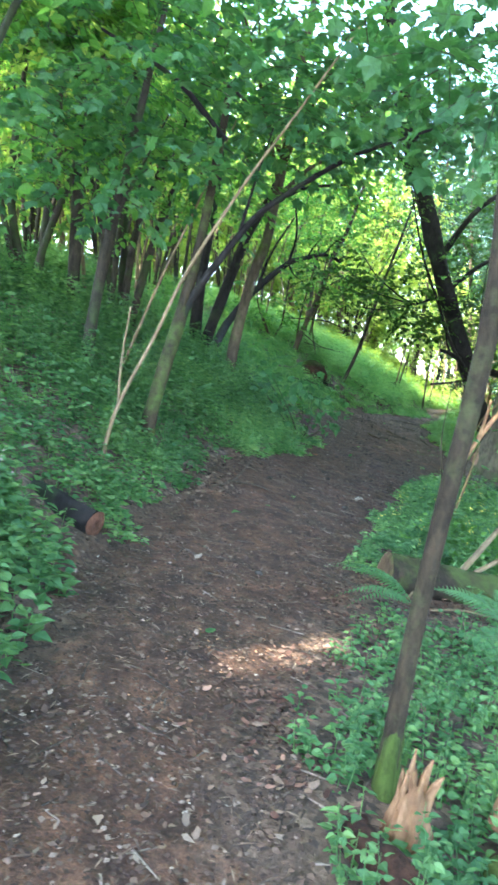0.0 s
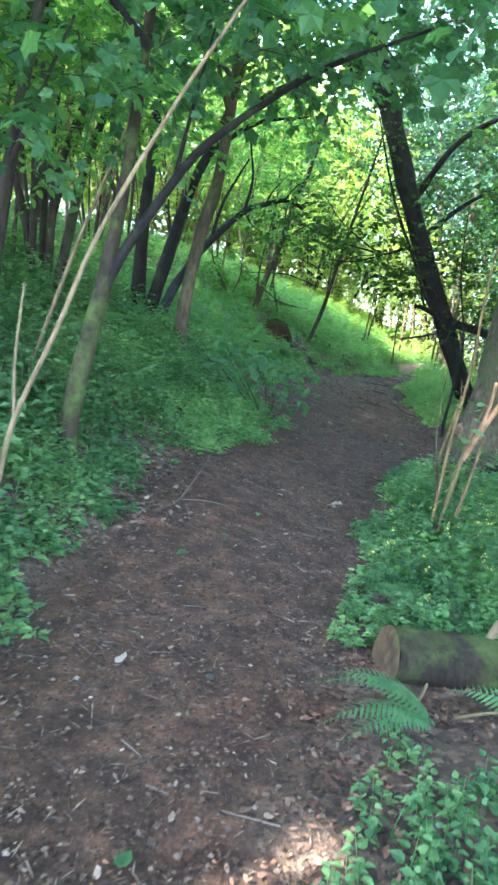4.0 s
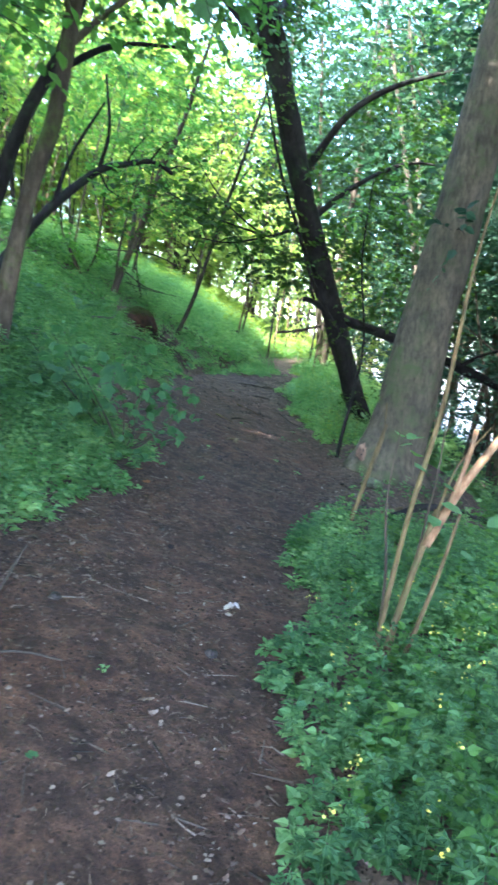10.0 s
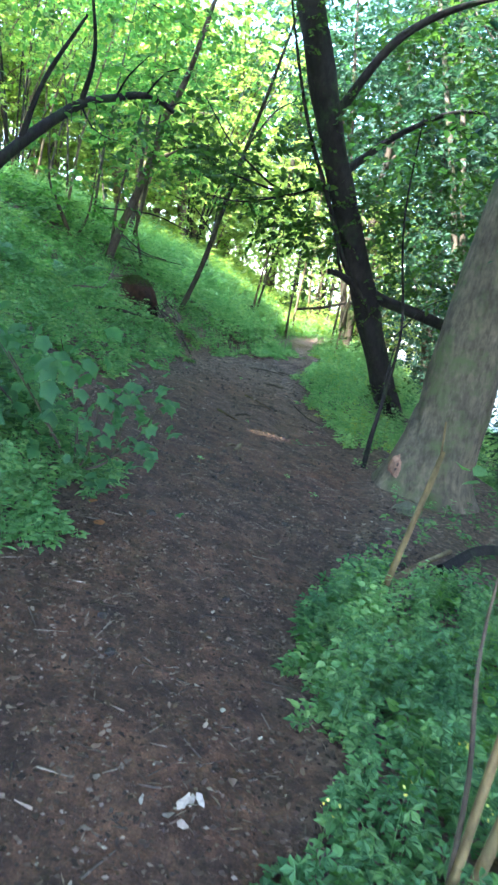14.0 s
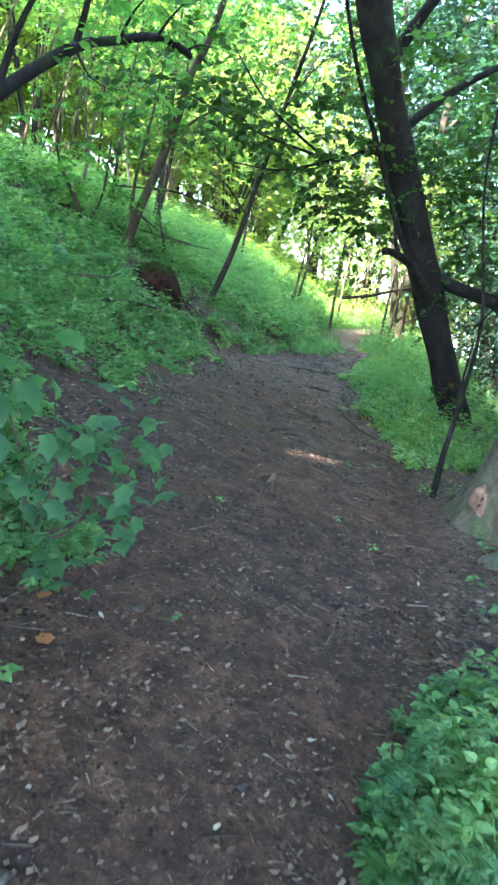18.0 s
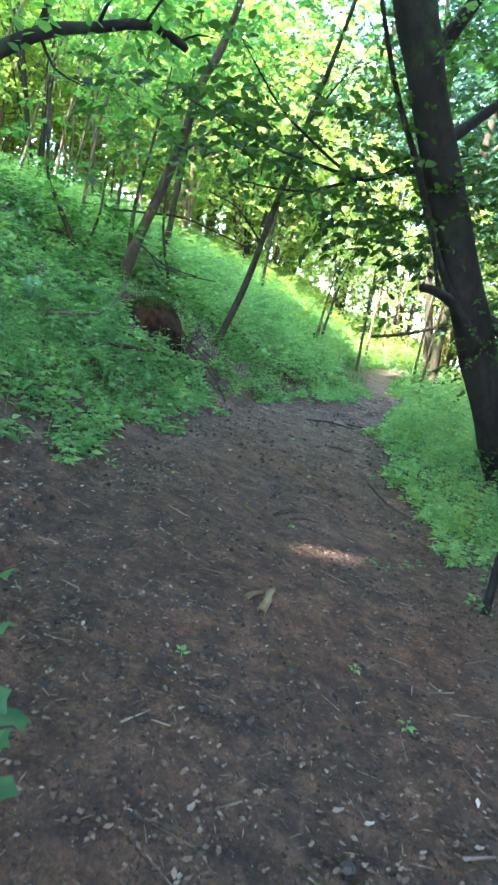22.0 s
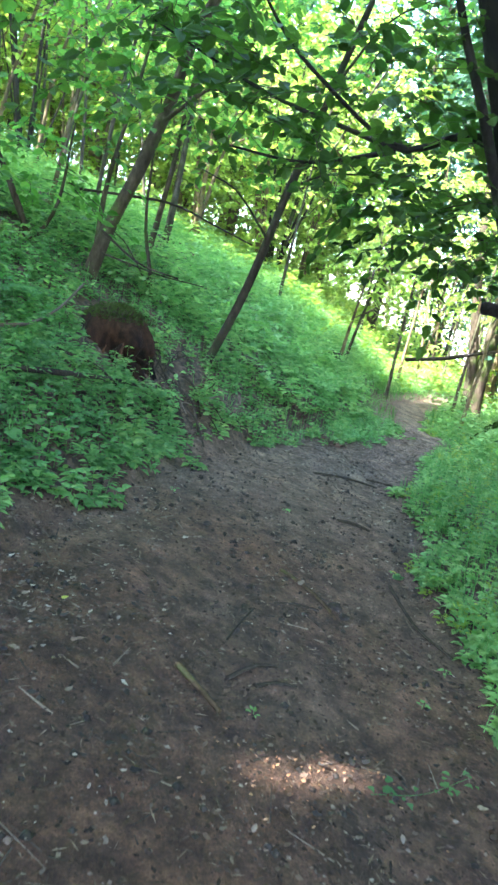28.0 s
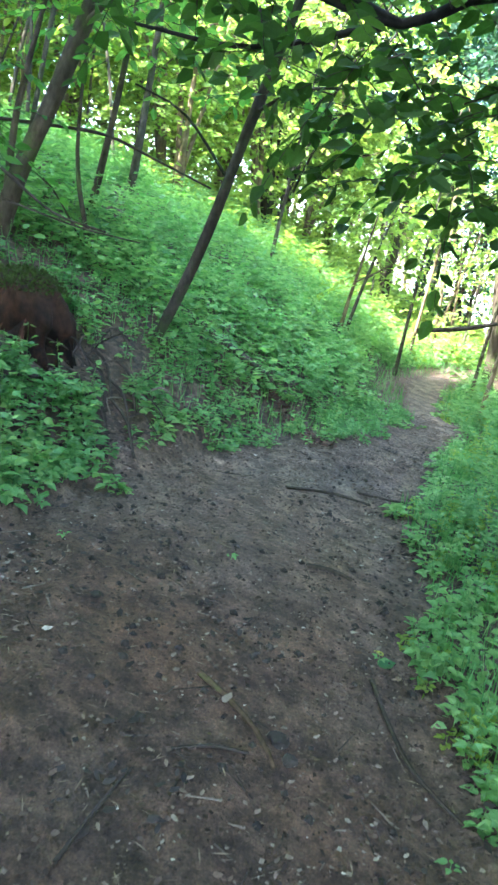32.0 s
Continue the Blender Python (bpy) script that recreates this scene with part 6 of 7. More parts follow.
fo = thing("fibre_litter", (0.9, 6.4, zg(0.9, 6.4)), "short dry fibres and needles trodden into the soil", "leaf litter", kind="stuff")
part("fibres", solid("fibres", *litter_mesh(rng, fx, fy, 0.014 + 0.05 * rng.random(len(fx)) ** 2.2, SLIVER, 0.006), M_FIBRE), fo)
ob = thing("twig_litter", (0.7, 6.4, zg(0.7, 6.4)), "short broken twigs strewn over the soil", "twigs", kind="stuff")
part("twigs", solid("twigs", *prongs(p0, p1, rng.uniform(0.0018, 0.006, n)), M_STICK), ob)

def heap(label, n, spots, low, high, mat=None):
    """Dead leaves drifted together on a few spots: x, y, spread."""
    c = np.array(spots)[rng.integers(0, len(spots), n)]
    x, y = c[:, 0] + rng.normal(0, 1, n) * c[:, 2], c[:, 1] + rng.normal(0, 1, n) * c[:, 2]
    ob = thing("leaf_drift", (spots[0][0], spots[0][1], zg(spots[0][0], spots[0][1])), label, "leaf litter", kind="stuff")
    part("leaves", solid("leaves", *litter_mesh(rng, x, y, rng.uniform(low, high, n), CURL, 0.012), mat or M_DEAD), ob)


heap("red-brown dead leaves drifted under the log", 700, ((0.75, 3.45, 0.12), (1.05, 3.5, 0.14), (1.4, 3.6, 0.14), (0.6, 3.7, 0.07)), 0.012, 0.036, M_CHIP)
heap("brown dead leaves at the foot of the bank", 520, ((-0.6, 5.2, 0.16), (-0.45, 5.6, 0.16), (-0.3, 6.1, 0.16), (-0.65, 4.8, 0.14), (-0.1, 6.6, 0.12)), 0.02, 0.05)
heap("large brown dead leaves at the foot of the bank", 150, ((-0.55, 4.7, 0.14), (-0.5, 5.3, 0.16), (-0.42, 5.0, 0.12), (-0.38, 5.7, 0.14)), 0.025, 0.06)
heap("brown dead leaves around the splintered stump", 90, ((0.15, 1.6, 0.12), (0.3, 2.1, 0.14), (0.05, 2.0, 0.12)), 0.015, 0.045)
heap("red-brown dead leaves and crumbs along the verge", 620, [(float(edge_right(np.array([v]))[0]) + 0.14 + 0.1 * math.sin(5 * v), v, 0.1) for v in (1.9, 2.2, 2.5, 2.8, 3.1, 3.4)], 0.012, 0.038, M_CHIP)
heap("pale dry straw and leaf scraps along the foot of the bank", 380, [(float(edge_left(np.array([v]))[0]) + 0.2 + 0.12 * math.sin(7 * v), v, 0.16) for v in (9.6, 10.0, 10.4, 10.8, 11.2, 11.7, 12.2)], 0.012, 0.034, M_PALE)
heap("orange-brown leaf flakes on the path", 170, ((1.95, 10.6, 0.09), (2.1, 10.66, 0.09), (2.25, 10.74, 0.1), (2.4, 10.8, 0.1)), 0.006, 0.018, M_RUSTY)
heap("red-brown leaf crumbs on the lower path", 220, ((-0.3, 2.2, 0.12), (-0.12, 2.4, 0.12), (0.05, 2.55, 0.12), (0.2, 2.66, 0.1)), 0.006, 0.018, M_RUSTY)
heap("dark dead leaves beside the large tree", 420, ((2.5, 8.6, 0.2), (2.9, 9.1, 0.18), (2.3, 8.1, 0.18), (2.1, 7.6, 0.12)), 0.02, 0.05)
heap("black wet leaves and bark scraps by the verge", 260, ((2.3, 8.3, 0.12), (2.4, 8.0, 0.1), (2.15, 7.95, 0.08), (2.5, 8.45, 0.12)), 0.02, 0.05, M_CLOD)
heap("pale torn leaf scraps by the verge", 40, ((2.2, 8.25, 0.14), (2.35, 8.6, 0.14)), 0.02, 0.045, M_PALE)
heap("red-brown leaves on the cut edge of the bank", 420, ((2.44, 15.4, 0.05), (2.6, 15.32, 0.06), (2.75, 15.25, 0.06), (2.92, 15.05, 0.06)), 0.02, 0.055, M_CHIP)
heap("dark dead leaves and crumbs below the stump", 520, ((1.36, 13.95, 0.12), (1.55, 13.95, 0.1), (1.66, 13.65, 0.09), (1.44, 14.2, 0.1)), 0.01, 0.03)

DEAD_LEAF = [solid("fallen_leaf", *leaves(sh, np.zeros((1, 3)), np.array([[1.0, 0, 0]]), np.array([[0, 0, 1.0]]), 1.0), m) for sh, m in ((CURL, M_DEAD), (NETTLE, M_DEAD), (CURL, M_PALE), (NETTLE, M_MAPLE), (ROUND, M_RUST), (NETTLE, M_YELLEAF))]


def fallen_leaf(x, y, size, which, turn, label):
    ob = new("fallen_leaf", DEAD_LEAF[which])
    ob.matrix_basis = Matrix.Translation((x, y, zg(x, y) + 0.014)) @ Euler((0.12 * math.sin(9 * x), -0.1, turn)).to_matrix().to_4x4() @ Matrix.Scale(size, 4)
    tagged(ob, label, "leaf", "fallen leaves on the path")


for x, y, s, w, t, lab in (
    (-0.35, 3.47, 0.06, 2, 1.0, "pale curled dead leaf on the soil"), (2.9, 12.43, 0.09, 3, 0.5, "yellow-green maple leaf at the path edge"), (0.61, 8.47, 0.07, 4, 0.3, "orange-brown fallen leaf under the sapling"), (0.577, 8.05, 0.06, 4, 1.1, "orange-brown fallen leaf under the sapling"),
    (0.634, 7.815, 0.07, 4, 2.0, "orange-brown fallen leaf under the sapling"), (-0.15, 4.62, 0.08, 3, 4.0, "fresh green maple leaf on the soil"), (-0.22, 2.6, 0.06, 3, 1.2, "fresh green leaf on the soil"), (0.05, 4.9, 0.05, 3, 2.2, "fresh green leaf on the soil"),
    (2.28, 11.98, 0.05, 2, 0.9, "pale curled dead leaf on the soil"), (1.27, 11.18, 0.035, 5, 1.0, "small yellow leaf on the soil"), (1.25, 10.22, 0.07, 0, 0.4, "tan crumpled dead leaf on the soil"), (2.93, 12.5, 0.05, 5, 2.4, "yellow leaf at the path edge")):
    fallen_leaf(x, y, s, w, t, lab)
crumple = thing("crumpled_leaf", (0.86, 6.11, zg(0.86, 6.11)), "crumpled whitish dead leaf on the soil", "leaf")
rr = np.random.default_rng(62)
for q in range(6):
    a = rr.uniform(0, 6.28)
    v, f = leaves(CURL, np.array([[rr.normal(0, 0.018), rr.normal(0, 0.018), 0.012]]), np.array([[math.cos(a), math.sin(a), rr.normal(0.15, 0.2)]]), np.array([[rr.normal(0, 0.4), rr.normal(0, 0.4), 1.0]]), rr.uniform(0.035, 0.06))
    part("fold", solid("fold", v, f, M_WHITE), crumple, at=Matrix())
rng = np.random.default_rng(505)
for i in range(190):
    y = rng.uniform(1.2, 15.0)
    x = edge_left(y) + 0.05 + (edge_right(y) - edge_left(y) - 0.1) * rng.random()
    w = int(rng.choice([0, 1, 2, 1, 0, 1, 0]))
    fallen_leaf(float(x), float(y), float(rng.uniform(0.018, 0.044)), w, float(rng.uniform(0, 6.28)), "pale curled dead leaf on the soil" if w == 2 else "small brown dead leaf on the soil")


def clod(x, y, r, seed, label="dark lump of soil on the path", mat=None):
    bm = bmesh.new()
    bmesh.ops.create_icosphere(bm, subdivisions=2, radius=r)
    for v in bm.verts:
        v.co *= 1 + 0.35 * noise.noise(v.co * 1.2 / r + Vector((seed, 0, 0)))
        v.co.z *= 0.6
    me = bpy.data.meshes.new("clod")
    bm.to_mesh(me)
    bm.free()
    me.materials.append(mat or M_CLOD)
    ob = new("clod", me)
    ob.matrix_basis = Matrix.Translation((x, y, zg(x, y) + 0.15 * r))
    tagged(ob, label, "soil lump", "clods on the path")


for i, (x, y, r) in enumerate(((-0.02, 3.51, 0.022), (0.7, 5.69, 0.028), (0.07, 5.9, 0.026), (0.9, 8.15, 0.03), (0.67, 6.82, 0.02), (0.64, 7.04, 0.02), (1.79, 8.58, 0.022), (2.47, 11.91, 0.035), (1.8, 12.34, 0.02), (2.5, 11.84, 0.025), (-0.3, 2.4, 0.022), (1.2, 7.4, 0.018), (1.4, 9.1, 0.02), (2.1, 9.6, 0.018))):
    clod(x, y, r, i)

clod(2.96, 9.3, 0.11, 31, "greenish-grey stone half sunk at the foot of the large tree", M_STONE)
clod(3.06, 9.13, 0.06, 32, "greenish-grey stone half sunk at the foot of the large tree", M_STONE)

# small green seedlings standing on the path
for i, (x, y, s) in enumerate(((2.17, 9.23, 0.05), (1.33, 9.35, 0.045), (2.05, 9.55, 0.04), (2.9, 12.45, 0.07), (2.0, 10.9, 0.04), (2.3, 12.9, 0.05), (1.6, 12.7, 0.05), (2.95, 11.6, 0.06), (2.75, 11.3, 0.05), (0.25, 5.4, 0.04), (1.05, 4.9, 0.05))):
    rr = np.random.default_rng(600 + i)
    ob = thing("seedling", (x, y, zg(x, y)), "small green seedling growing from the soil", "seedling", "seedlings on the path")
    for q in range(5):
        a = 2 * math.pi * q / 5 + rr.normal(0, 0.2)
        v, f = leaves(NETTLE, np.array([[0.01 * math.cos(a), 0.01 * math.sin(a), 0.35 * s + 0.3 * s * rr.random()]]), np.array([[math.cos(a), math.sin(a), rr.normal(0.2, 0.3)]]), np.array([[0, 0, 1.0]]), 0.6 * s * rr.uniform(0.5, 1.2))
        part("leaf", solid("leaf", v, f, M_NETTLE), ob, at=Matrix())
    part("stalk", solid("stalk", *prongs(np.zeros((1, 3)), np.array([[0, 0, 0.7 * s]]), 0.002), M_NETTLE), ob, at=Matrix())


# a low trailing sprig on the path
sprig = thing("trailing_sprig", (2.4, 10.72, zg(2.4, 10.72)), "low trailing sprig of small green leaves on the soil", "seedling")
part("runner", solid("runner", *tube([(2.4, 10.72, zg(2.4, 10.72) + 0.01, 0.0015), (2.6, 10.78, zg(2.6, 10.78) + 0.015, 0.0012), (2.82, 10.92, zg(2.82, 10.92) + 0.01, 0.001)], 5, 0.05, 0.05, 1), M_HERB), sprig)
rr = np.random.default_rng(61)
for q in range(26):
    k = (0.05 + 0.3 * rr.random()) if q % 2 else (0.6 + 0.4 * rr.random())
    x, y = 2.4 + 0.42 * k + rr.normal(0, 0.03), 10.72 + 0.2 * k * k + rr.normal(0, 0.035)
    a = rr.uniform(0, 6.28)
    v, f = leaves(NETTLE, np.array([[x, y, zg(x, y) + rr.uniform(0.02, 0.05)]]), np.array([[math.cos(a), math.sin(a), 0.1]]), np.array([[0, 0, 1.0]]), rr.uniform(0.018, 0.034))
    part("leaf", solid("leaf", v, f, M_HERB), sprig)
# ---- the wood around ----
def wood_tree(name, label, seed, stems, tall, spread, leafmat, size, n, bark, group, low=0.2):
    """A tree standing at the world's origin, to be copied about the wood."""
    rr = np.random.default_rng(seed)
    trunks = []
    for i in range(stems):
        a = rr.uniform(0, 6.28)
        lean = rr.uniform(0.05, 0.22) * tall
        r = rr.uniform(0.5, 1.0) * (0.025 + 0.007 * tall)
        b = (0.06 * math.cos(a), 0.06 * math.sin(a))
        trunks.append([(b[0], b[1], -0.3, r * 1.3), (b[0], b[1], 0.15, r * 1.1), (b[0] + lean * 0.35 * math.cos(a) + 0.1, b[1] + lean * 0.35 * math.sin(a), tall * 0.4, r * 0.8), (b[0] + lean * 0.75 * math.cos(a) + 0.3, b[1] + lean * 0.75 * math.sin(a), tall * 0.75, r * 0.5), (b[0] + lean * math.cos(a) + 0.4, b[1] + lean * math.sin(a), tall * 0.97, r * 0.15)])
    limbs = []
    for i in range(5):
        a, z = rr.uniform(0, 6.28), tall * rr.uniform(0.35, 0.75)
        limbs.append([(0.15, 0, z, 0.022), (0.15 + 0.5 * spread * math.cos(a), 0.5 * spread * math.sin(a), z + 0.12 * tall, 0.015), (0.15 + spread * math.cos(a), spread * math.sin(a), z + 0.17 * tall, 0.006)])
    blobs = [((0.25 + spread * 0.5 * math.cos(a), spread * 0.5 * math.sin(a), tall * h), (spread * 0.7, spread * 0.7, tall * 0.17), n // 9) for a, h in ((0.3, low), (2.2, low + 0.1), (4.4, low + 0.16), (1.2, 0.45), (3.3, 0.52), (5.4, 0.6), (0.4, 0.72), (2.6, 0.82), (4.6, 0.88))]
    return tree(name, label, trunks, bark, limbs, blobs, leafmat, size, OVAL if size < 0.12 else DIAMOND, 8, 0.2 + 2.5 * size, seed, 8, group, keep=lambda p: np.ones(len(p), bool))


def hazel(x, y, seed):
    """A hazel of several slender stems, built where it stands."""
    rr = np.random.default_rng(seed)
    z, tall = zg(x, y), rr.uniform(4.2, 5.6)
    trunks = []
    for i in range(8):
        a, lean = rr.uniform(0, 6.28), rr.uniform(0.12, 0.42) * tall
        r = rr.uniform(0.012, 0.034)
        bx, by = x + 0.12 * math.cos(a), y + 0.12 * math.sin(a)
        trunks.append([(bx, by, z - 0.2, r * 1.3), (bx, by, z + 0.15, r * 1.1), (bx + lean * 0.3 * math.cos(a) + 0.08, by + lean * 0.3 * math.sin(a), z + tall * 0.4, r * 0.8), (bx + lean * 0.7 * math.cos(a) + 0.25, by + lean * 0.7 * math.sin(a), z + tall * 0.72, r * 0.55), (bx + lean * math.cos(a) + 0.45, by + lean * math.sin(a), z + tall * 0.97, r * 0.15)])
    blobs = [((x + 0.3 + 0.8 * math.cos(a), y + 0.8 * math.sin(a), z + tall * h), (1.0, 1.0, tall * 0.15), 25 if y > 12 else 44) for a, h in ((1.0, 0.38), (0.3, 0.5), (2.2, 0.6), (4.4, 0.66), (1.2, 0.8), (3.5, 0.88), (5.4, 0.78))]
    # outer hazels take the leaf with sunlight in its colour
    tree("hazel", "slender hazel with several stems and light green leaves", trunks, M_BARK_HAZEL, (), blobs, M_LEAF_SUNLIT if y > 12 or x < -3.2 else M_LEAF, 0.1, OVAL, 8, 0.5, seed, 7, "hazels on the slope")


for i, (x, y) in enumerate(((-3.3, 9.8), (-2.5, 11.0), (-3.9, 8.2), (-3.3, 6.0), (-2.5, 4.5), (-4.8, 10.6), (-2.2, 13.2), (-5.6, 7.4), (-3.4, 2.6), (-4.6, 4.4), (-4.6, 13.0), (-3.4, 14.4), (-1.9, 15.4), (-1.2, 19.4), (2.7, 23.0))):
    hazel(x, y, 700 + i)

GROUPS = {"far": "sunlit trees beyond", "low": "trees on the lower slope", "bush": "bushes on the lower slope", "shrub": "sunlit shrubs up the slope", "high": "tall trees round the clearing"}
protos = {
    "far": [wood_tree("woodland_tree", "sunlit woodland tree with yellow-green leaves", 720 + i, 2, 7.0 + i, 2.1, M_LEAF_SUNLIT, 0.17, 700, M_POLE, GROUPS["far"]) for i in range(3)],
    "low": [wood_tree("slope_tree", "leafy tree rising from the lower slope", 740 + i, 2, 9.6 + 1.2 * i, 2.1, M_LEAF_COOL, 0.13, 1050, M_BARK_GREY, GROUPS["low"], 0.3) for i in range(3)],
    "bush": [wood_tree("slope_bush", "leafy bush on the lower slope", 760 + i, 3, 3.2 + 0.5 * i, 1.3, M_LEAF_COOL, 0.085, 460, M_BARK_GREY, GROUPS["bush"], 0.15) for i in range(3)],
    "shrub": [wood_tree("hill_shrub", "sunlit yellow-green shrub up the slope", 780 + i, 4, 2.4 + 0.5 * i, 1.3, M_LEAF_SUNLIT, 0.1, 320, M_POLE, GROUPS["shrub"], 0.12) for i in range(3)],
    "high": [wood_tree("clearing_tree", "tall tree with a high leafy crown at the clearing", 790 + i, 1, 11.5 + i, 2.7, M_LEAF_COOL, 0.15, 1100, M_BARK_GREY, GROUPS["high"], 0.42) for i in range(3)],
}
rng = np.random.default_rng(808)
SITES = {
    "far": [(-6.8, 17.5), (-5.0, 20.5), (-3.0, 21.5), (-1.0, 23.5), (0.8, 24.5), (-7.8, 13.5), (-8.4, 19.0), (-5.2, 24.0), (-2.4, 26.0), (2.4, 28.0), (4.6, 30.0), (-7.0, 27.0), (-0.2, 31.0), (3.0, 34.0), (7.6, 35.0), (-9.5, 23.0), (-4.0, 32.0), (6.2, 38.0), (-11.5, 31.0), (10.5, 44.0), (0.5, 40.0), (-7.0, 38.0), (13.5, 52.0), (5.0, 48.0), (-3.0, 48.0), (20.0, 55.0), (1.6, 26.4), (3.6, 25.6), (-3.8, 28.6), (-9.0, 28.0), (1.5, 36.0), (9.0, 49.0), (24.0, 48.0), (17.0, 60.0)],
    "low": [(6.9, 14.2), (7.4, 16.6), (6.4, 11.6), (8.0, 13.0), (9.6, 17.0), (6.4, 8.2), (8.4, 9.4), (10.8, 13.6), (7.6, 4.6), (11.5, 20.0), (5.6, 5.0), (12.5, 9.5), (13.5, 17.0), (15.5, 23.0), (16.5, 12.0), (17.0, 20.0), (19.0, 29.0), (22.0, 24.0), (21.0, 16.0), (7.0, 1.5), (10.0, 6.0), (8.8, 18.8), (10.4, 18.4), (9.4, 15.2), (9.2, 11.2), (11.2, 11.5), (10.6, 15.6), (12.6, 13.0), (14.5, 40.0), (18.0, 46.0), (24.0, 40.0), (8.6, 20.8), (10.8, 22.4), (13.0, 19.4)],
    "high": [(7.8, 23.6), (9.8, 27.8), (12.4, 31.5), (8.4, 33.5), (15.5, 36.5), (11.0, 41.0), (5.4, 25.0), (18.0, 42.0), (13.5, 26.0)],
    "bush": [(7.6, 17.2), (8.4, 19.6), (6.8, 9.6), (7.5, 11.6), (6.7, 12.8), (8.2, 14.0), (8.4, 10.5), (9.0, 12.2), (9.6, 21.0), (10.5, 23.5), (7.4, 25.5), (12.5, 17.5), (11.5, 14.5), (12.5, 27.0), (9.2, 8.4), (13.0, 22.0)],
    "shrub": [(-6.5, 16.2), (-5.2, 17.8), (-3.6, 18.6), (-2.2, 20.6), (-0.6, 21.4), (0.8, 22.0), (-4.4, 22.4), (-1.4, 24.6), (1.8, 24.0), (-7.2, 20.0), (3.2, 26.6), (-6.4, 14.0), (-5.6, 12.4), (-7.4, 11.0), (4.4, 27.6), (-3.4, 25.0), (-2.8, 18.0), (-4.6, 19.6), (-1.6, 22.4), (0.2, 23.4), (2.4, 22.6), (3.4, 24.2), (1.2, 20.6), (6.8, 21.0), (8.4, 23.2), (9.8, 25.5), (7.4, 26.5), (11.5, 27.5), (-6.0, 21.4), (-2.6, 23.4), (0.9, 26.0), (5.4, 25.2), (-8.2, 15.4), (4.2, 33.0), (1.8, 31.0), (-1.4, 29.0), (-4.2, 27.6), (-7.4, 24.6), (-6.6, 9.4), (-7.0, 12.6), (-8.6, 10.8), (-6.2, 7.6), (-5.4, 14.8), (6.2, 35.0), (3.0, 29.4), (0.2, 33.5)],
}
for kind, sites in SITES.items():
    for i, (x, y) in enumerate(sites):
        src = protos[kind][i % 3]
        m = Matrix.Translation((x, y, zg(x, y))) @ Euler((rng.normal(0, 0.04), rng.normal(0.06, 0.05), rng.uniform(-0.5, 0.5) + 2.1 * i)).to_matrix().to_4x4()
        if i < 3:
            src.matrix_basis = m
        else:
            copy_thing(src, m)

# added tall trees whose crowns, out of view overhead, keep sun off path and slope
def tall_tree(x, y, tall, spread, seed, dense=290):
    rr = np.random.default_rng(seed)
    z = zg(x, y)
    lx, ly = rr.uniform(-0.9, 1.1), rr.uniform(-0.5, 0.5)
    z = zg(x - lx, y - ly)
    ob = thing("tall_tree", (x - lx, y - ly, z), "added tall tree whose unseen high crown blocks the sun", "tree", "tall trees")
    part("trunk", solid("trunk", *tube([(x - lx, y - ly, z - 0.2, 0.1), (x - lx, y - ly, z + 0.3, 0.066), (x - 0.75 * lx + 0.1, y - 0.75 * ly, z + tall * 0.28, 0.058), (x - 0.3 * lx - 0.06, y - 0.3 * ly, z + tall * 0.6, 0.05), (x + 0.2, y, z + tall, 0.03)], 10, 0.3, 0.06, seed), M_BARK_HAZEL), ob)
    n = int(dense * spread)
    d = in_blob(rr, n, (x + 0.2, y, z + tall), (spread, spread, 1.3), 0.0)[0]
    d = d[shaded(d)]
    way = rr.normal(0, 1, (len(d), 3)) * [1, 1, 0.3]
    lv, tw = sprays(rr, d, way, rr.uniform(0.5, 1.0, len(d)), 8, 0.24, DIAMOND, 0.35, 0.006)
    lv = (lv[0].reshape(-1, 4, 3), None)
    ok = shaded(lv[0].mean(1))
    v = lv[0][ok].reshape(-1, 3)
    tagged(part("twig_mass", solid("twig_mass", *tw, M_TWIG), ob), kind="stuff")
    tagged(part("crown", solid("crown", v, np.arange(len(v)).reshape(-1, 4), M_LEAF_SUNLIT, False), ob), kind="stuff")


for i, (x, y) in enumerate(((-3.6, 1.0), (-2.6, -3.0), (3.6, -1.5), (-6.2, 3.0), (-5.0, 6.0), (-3.6, 10.6), (-3.4, 13.2), (-3.9, 3.4), (-4.6, 8.2), (0.5, -4.5), (-8.0, 0.0), (-4.3, 9.6))):
    tall_tree(x, y, 7.5 + (i * 37 % 10) * 0.25, 3.0, 900 + i)
tall_tree(-5.4, -2.2, 8.0, 3.4, 934, 420)
tall_tree(6.3, 10.2, 10.5, 3.0, 935, 190)
tall_tree(8.6, 12.5, 10.5, 3.2, 936, 420)
tall_tree(9.5, 16.0, 10.5, 3.0, 937, 260)
tall_tree(4.4, 3.6, 8.2, 3.4, 931, 420)
tall_tree(4.9, 6.9, 8.4, 4.0, 932, 520)
tall_tree(-2.9, 7.4, 8.0, 3.8, 933, 480)

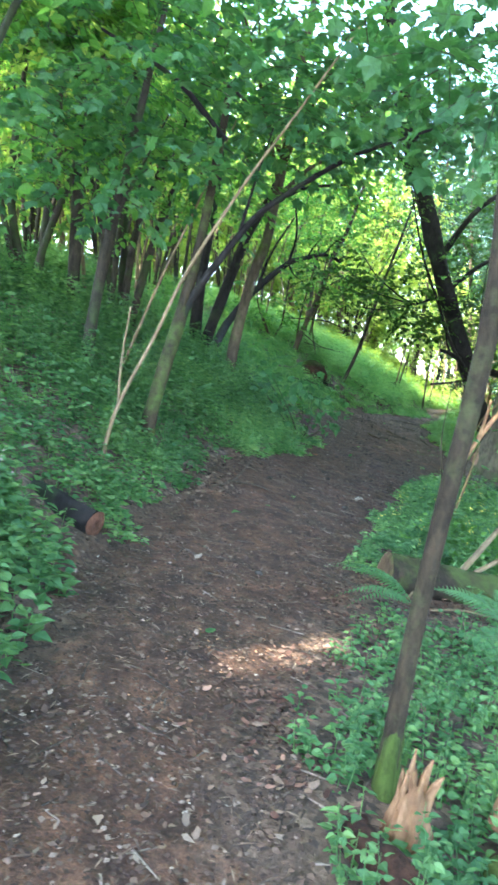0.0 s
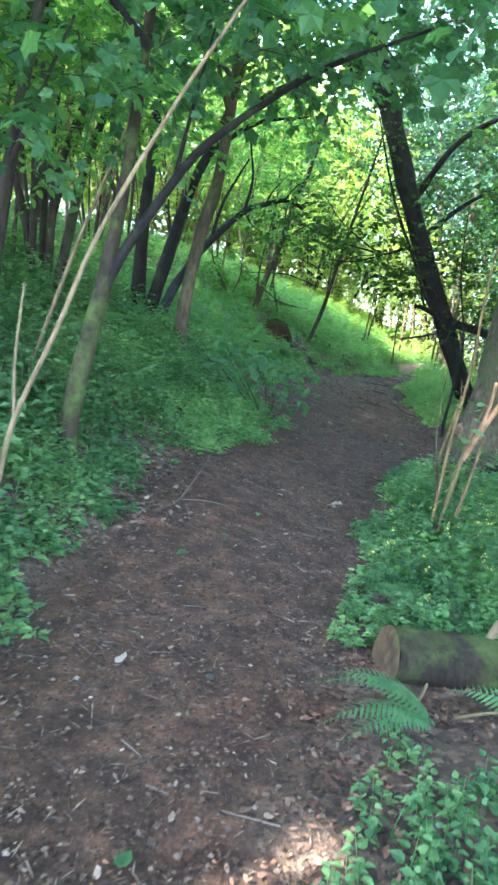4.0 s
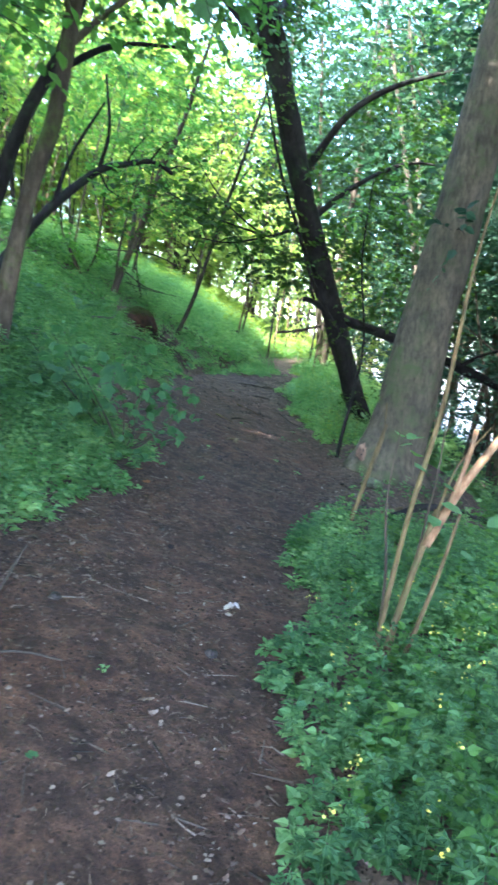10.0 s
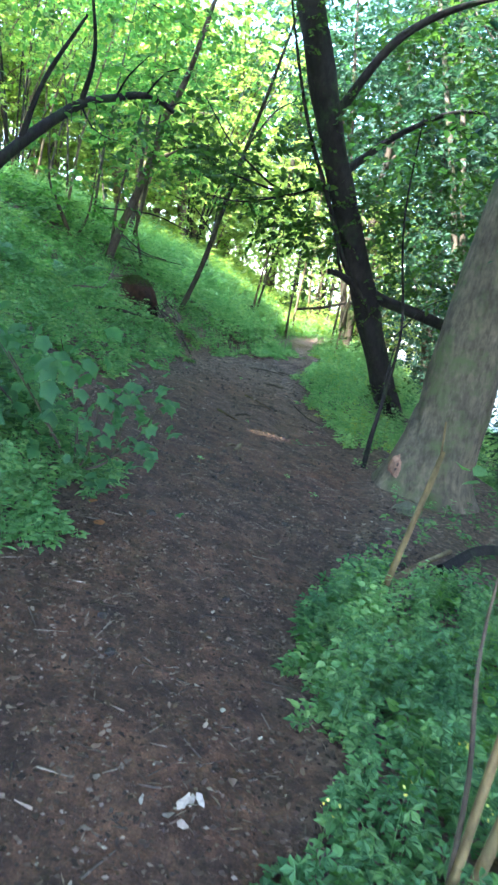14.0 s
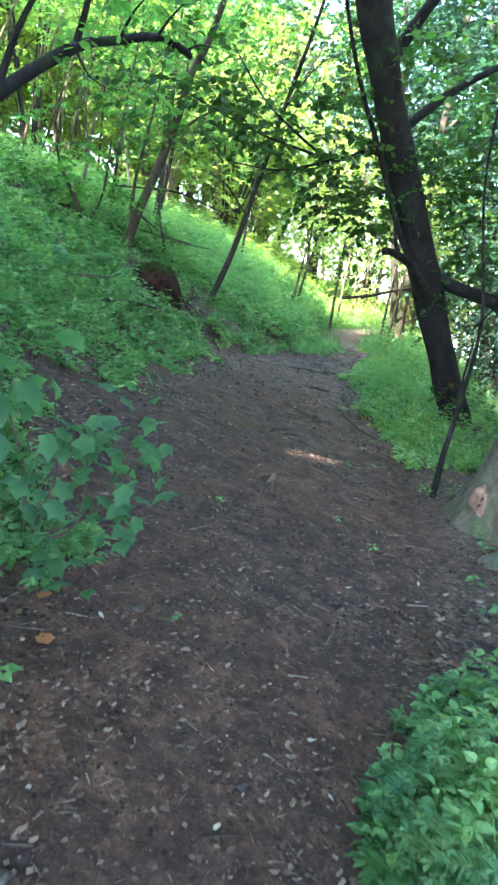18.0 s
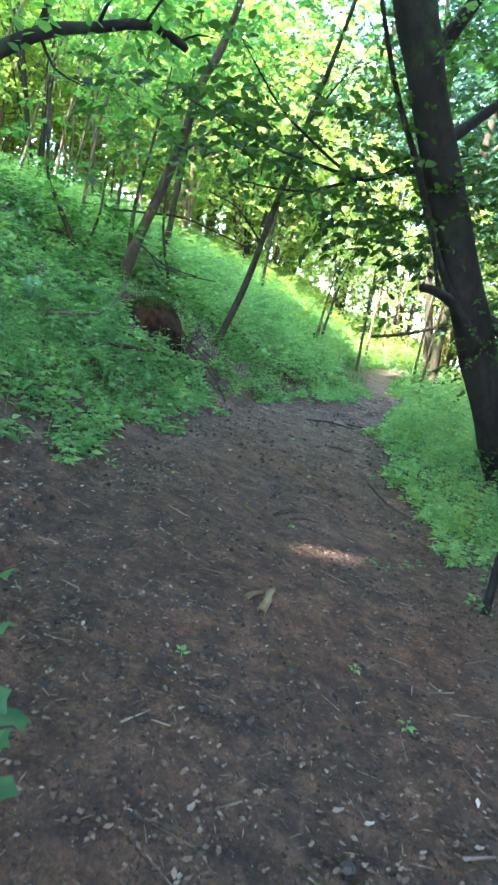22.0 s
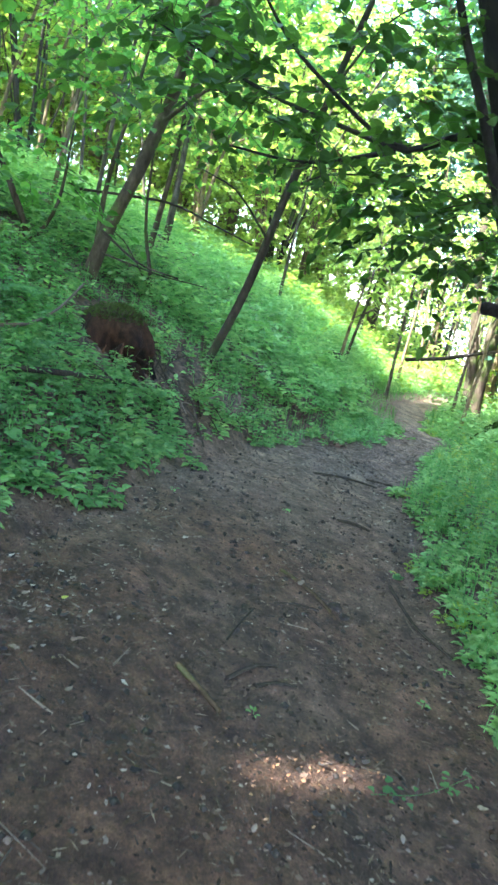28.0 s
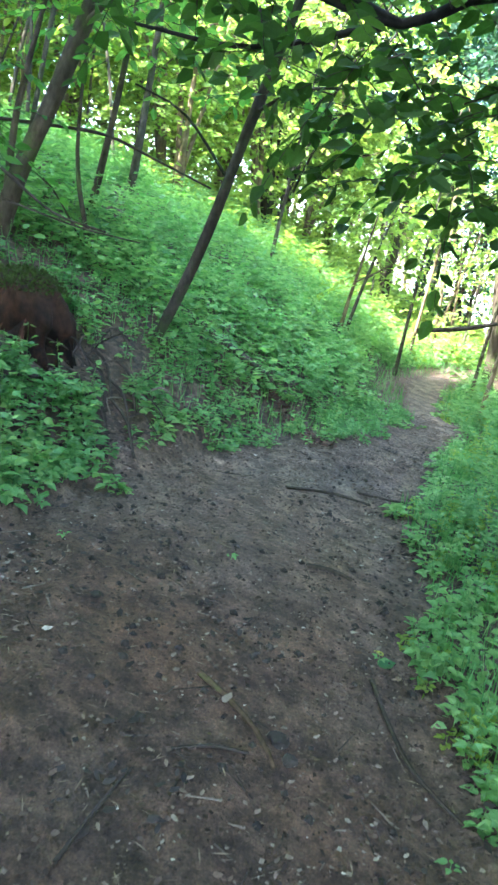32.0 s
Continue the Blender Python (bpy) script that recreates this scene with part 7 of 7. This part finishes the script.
# two-stemmed tree and thin saplings past the verge
tree("twin_tree", "two-stemmed brown tree at the bright clearing", [[(5.95, 19.5, zg(5.95, 19.5) - 0.1, 0.16), (5.96, 19.5, 0.9, 0.12), (6.0, 19.5, 2.0, 0.1), (6.15, 19.5, 4.5, 0.075), (6.4, 19.5, 8.6, 0.03)], [(5.85, 19.5, zg(5.85, 19.5) - 0.1, 0.1), (5.8, 19.5, 1.2, 0.08), (5.6, 19.5, 2.4, 0.065), (5.3, 19.5, 4.8, 0.05), (4.9, 19.5, 8.0, 0.02)]], M_BARK,
     [[(5.97, 19.5, 1.7, 0.04), (6.4, 19.4, 2.2, 0.03), (7.0, 19.3, 2.5, 0.015)], [(6.15, 19.5, 4.5, 0.04), (7.0, 19.3, 5.4, 0.025), (7.8, 19.2, 5.8, 0.012)], [(5.3, 19.5, 4.8, 0.03), (4.6, 19.3, 5.6, 0.018), (3.9, 19.2, 5.9, 0.009)]],
     [((6.2, 19.5, 5.2), (1.9, 1.4, 0.9), 130), ((7.0, 19.3, 6.6), (1.7, 1.4, 1.1), 150), ((5.4, 19.5, 7.2), (1.8, 1.4, 1.1), 150), ((6.2, 19.5, 8.6), (1.8, 1.5, 1.0), 110)], M_LEAF_COOL, 0.13, OVAL, 9, 0.55, seed=51, sides=10)
for i, (x, y, dx, t) in enumerate(((4.42, 19.0, 0.1, 3.2), (4.95, 20.5, 0.25, 3.6), (5.3, 18.6, 0.2, 3.0), (5.6, 21.5, -0.3, 4.0), (6.4, 22.5, 0.2, 4.2), (5.0, 17.4, 0.3, 2.8), (3.5, 18.1, 0.35, 1.7), (3.42, 18.0, 0.2, 1.5), (2.6, 19.2, 0.2, 2.6), (7.2, 21.0, 0.4, 4.0), (4.7, 23.0, 0.1, 4.0))):
    z = zg(x, y)
    tree("thin_sapling", "thin bare-stemmed sapling beyond the verge", [[(x, y, z - 0.05, 0.028), (x + 0.2 * dx, y, z + 0.25 * t, 0.022), (x + 0.55 * dx, y, z + 0.6 * t, 0.016), (x + dx, y, z + t, 0.006)]], M_POLE if i % 2 else M_BARK_GREY,
         [[(x + 0.4 * dx, y, z + 0.45 * t, 0.008), (x + 0.4 * dx + 0.3, y - 0.1, z + 0.6 * t, 0.005), (x + 0.4 * dx + 0.5, y - 0.1, z + 0.7 * t, 0.003)]], [((x + dx, y, z + t * 0.95), (0.6, 0.5, 0.45), 26), ((x + 0.6 * dx, y, z + t * 0.6), (0.5, 0.4, 0.3), 10)], M_LEAF_SUNLIT, 0.09, seed=1000 + i, sides=6, group="thin saplings")

# thin pole-like stems standing close together up the slope
def pole_stem(seed, tall):
    rr = np.random.default_rng(seed)
    dx, dy = rr.normal(0.25, 0.25), rr.normal(0, 0.2)
    limbs = [[(0.5 * dx, 0.5 * dy, tall * h, 0.008), (0.5 * dx + 0.3 * math.cos(a), 0.5 * dy + 0.3 * math.sin(a), tall * h + 0.3, 0.005), (0.5 * dx + 0.5 * math.cos(a), 0.5 * dy + 0.5 * math.sin(a), tall * h + 0.4, 0.003)] for a, h in ((rr.uniform(0, 6), 0.45), (rr.uniform(0, 6), 0.6))]
    return tree("pole_sapling", "thin tan pole-like sapling on the slope", [[(0, 0, -0.1, 0.024), (0.15 * dx, 0.15 * dy, 0.3 * tall, 0.02), (0.5 * dx, 0.5 * dy, 0.6 * tall, 0.015), (dx, dy, tall, 0.005)]], M_POLE if seed % 2 else M_BARK_GREY, limbs,
                [((dx, dy, tall * 0.92), (0.7, 0.6, 0.5), 22), ((0.5 * dx, 0.5 * dy, tall * 0.62), (0.6, 0.6, 0.35), 12)], M_LEAF, 0.09, OVAL, 8, 0.4, seed, 6, "pole saplings", keep=lambda p: np.ones(len(p), bool))


POLES = [pole_stem(1200 + i, 3.0 + 0.4 * i) for i in range(4)]
rng = np.random.default_rng(1300)
spots = [(rng.uniform(-5.5, -1.8), rng.uniform(7.5, 16.5)) for _ in range(18)] + [(rng.uniform(-3.0, 1.2), rng.uniform(16.0, 23.0)) for _ in range(16)] + [(rng.uniform(5.2, 9.0), rng.uniform(17.0, 25.0)) for _ in range(9)]
for i, (x, y) in enumerate(spots):
    m = Matrix.Translation((x, y, zg(x, y))) @ Euler((rng.normal(0, 0.06), rng.normal(0.08, 0.08), rng.uniform(0, 6.28))).to_matrix().to_4x4()
    if i < 4:
        POLES[i].matrix_basis = m
    else:
        copy_thing(POLES[i % 4], m)
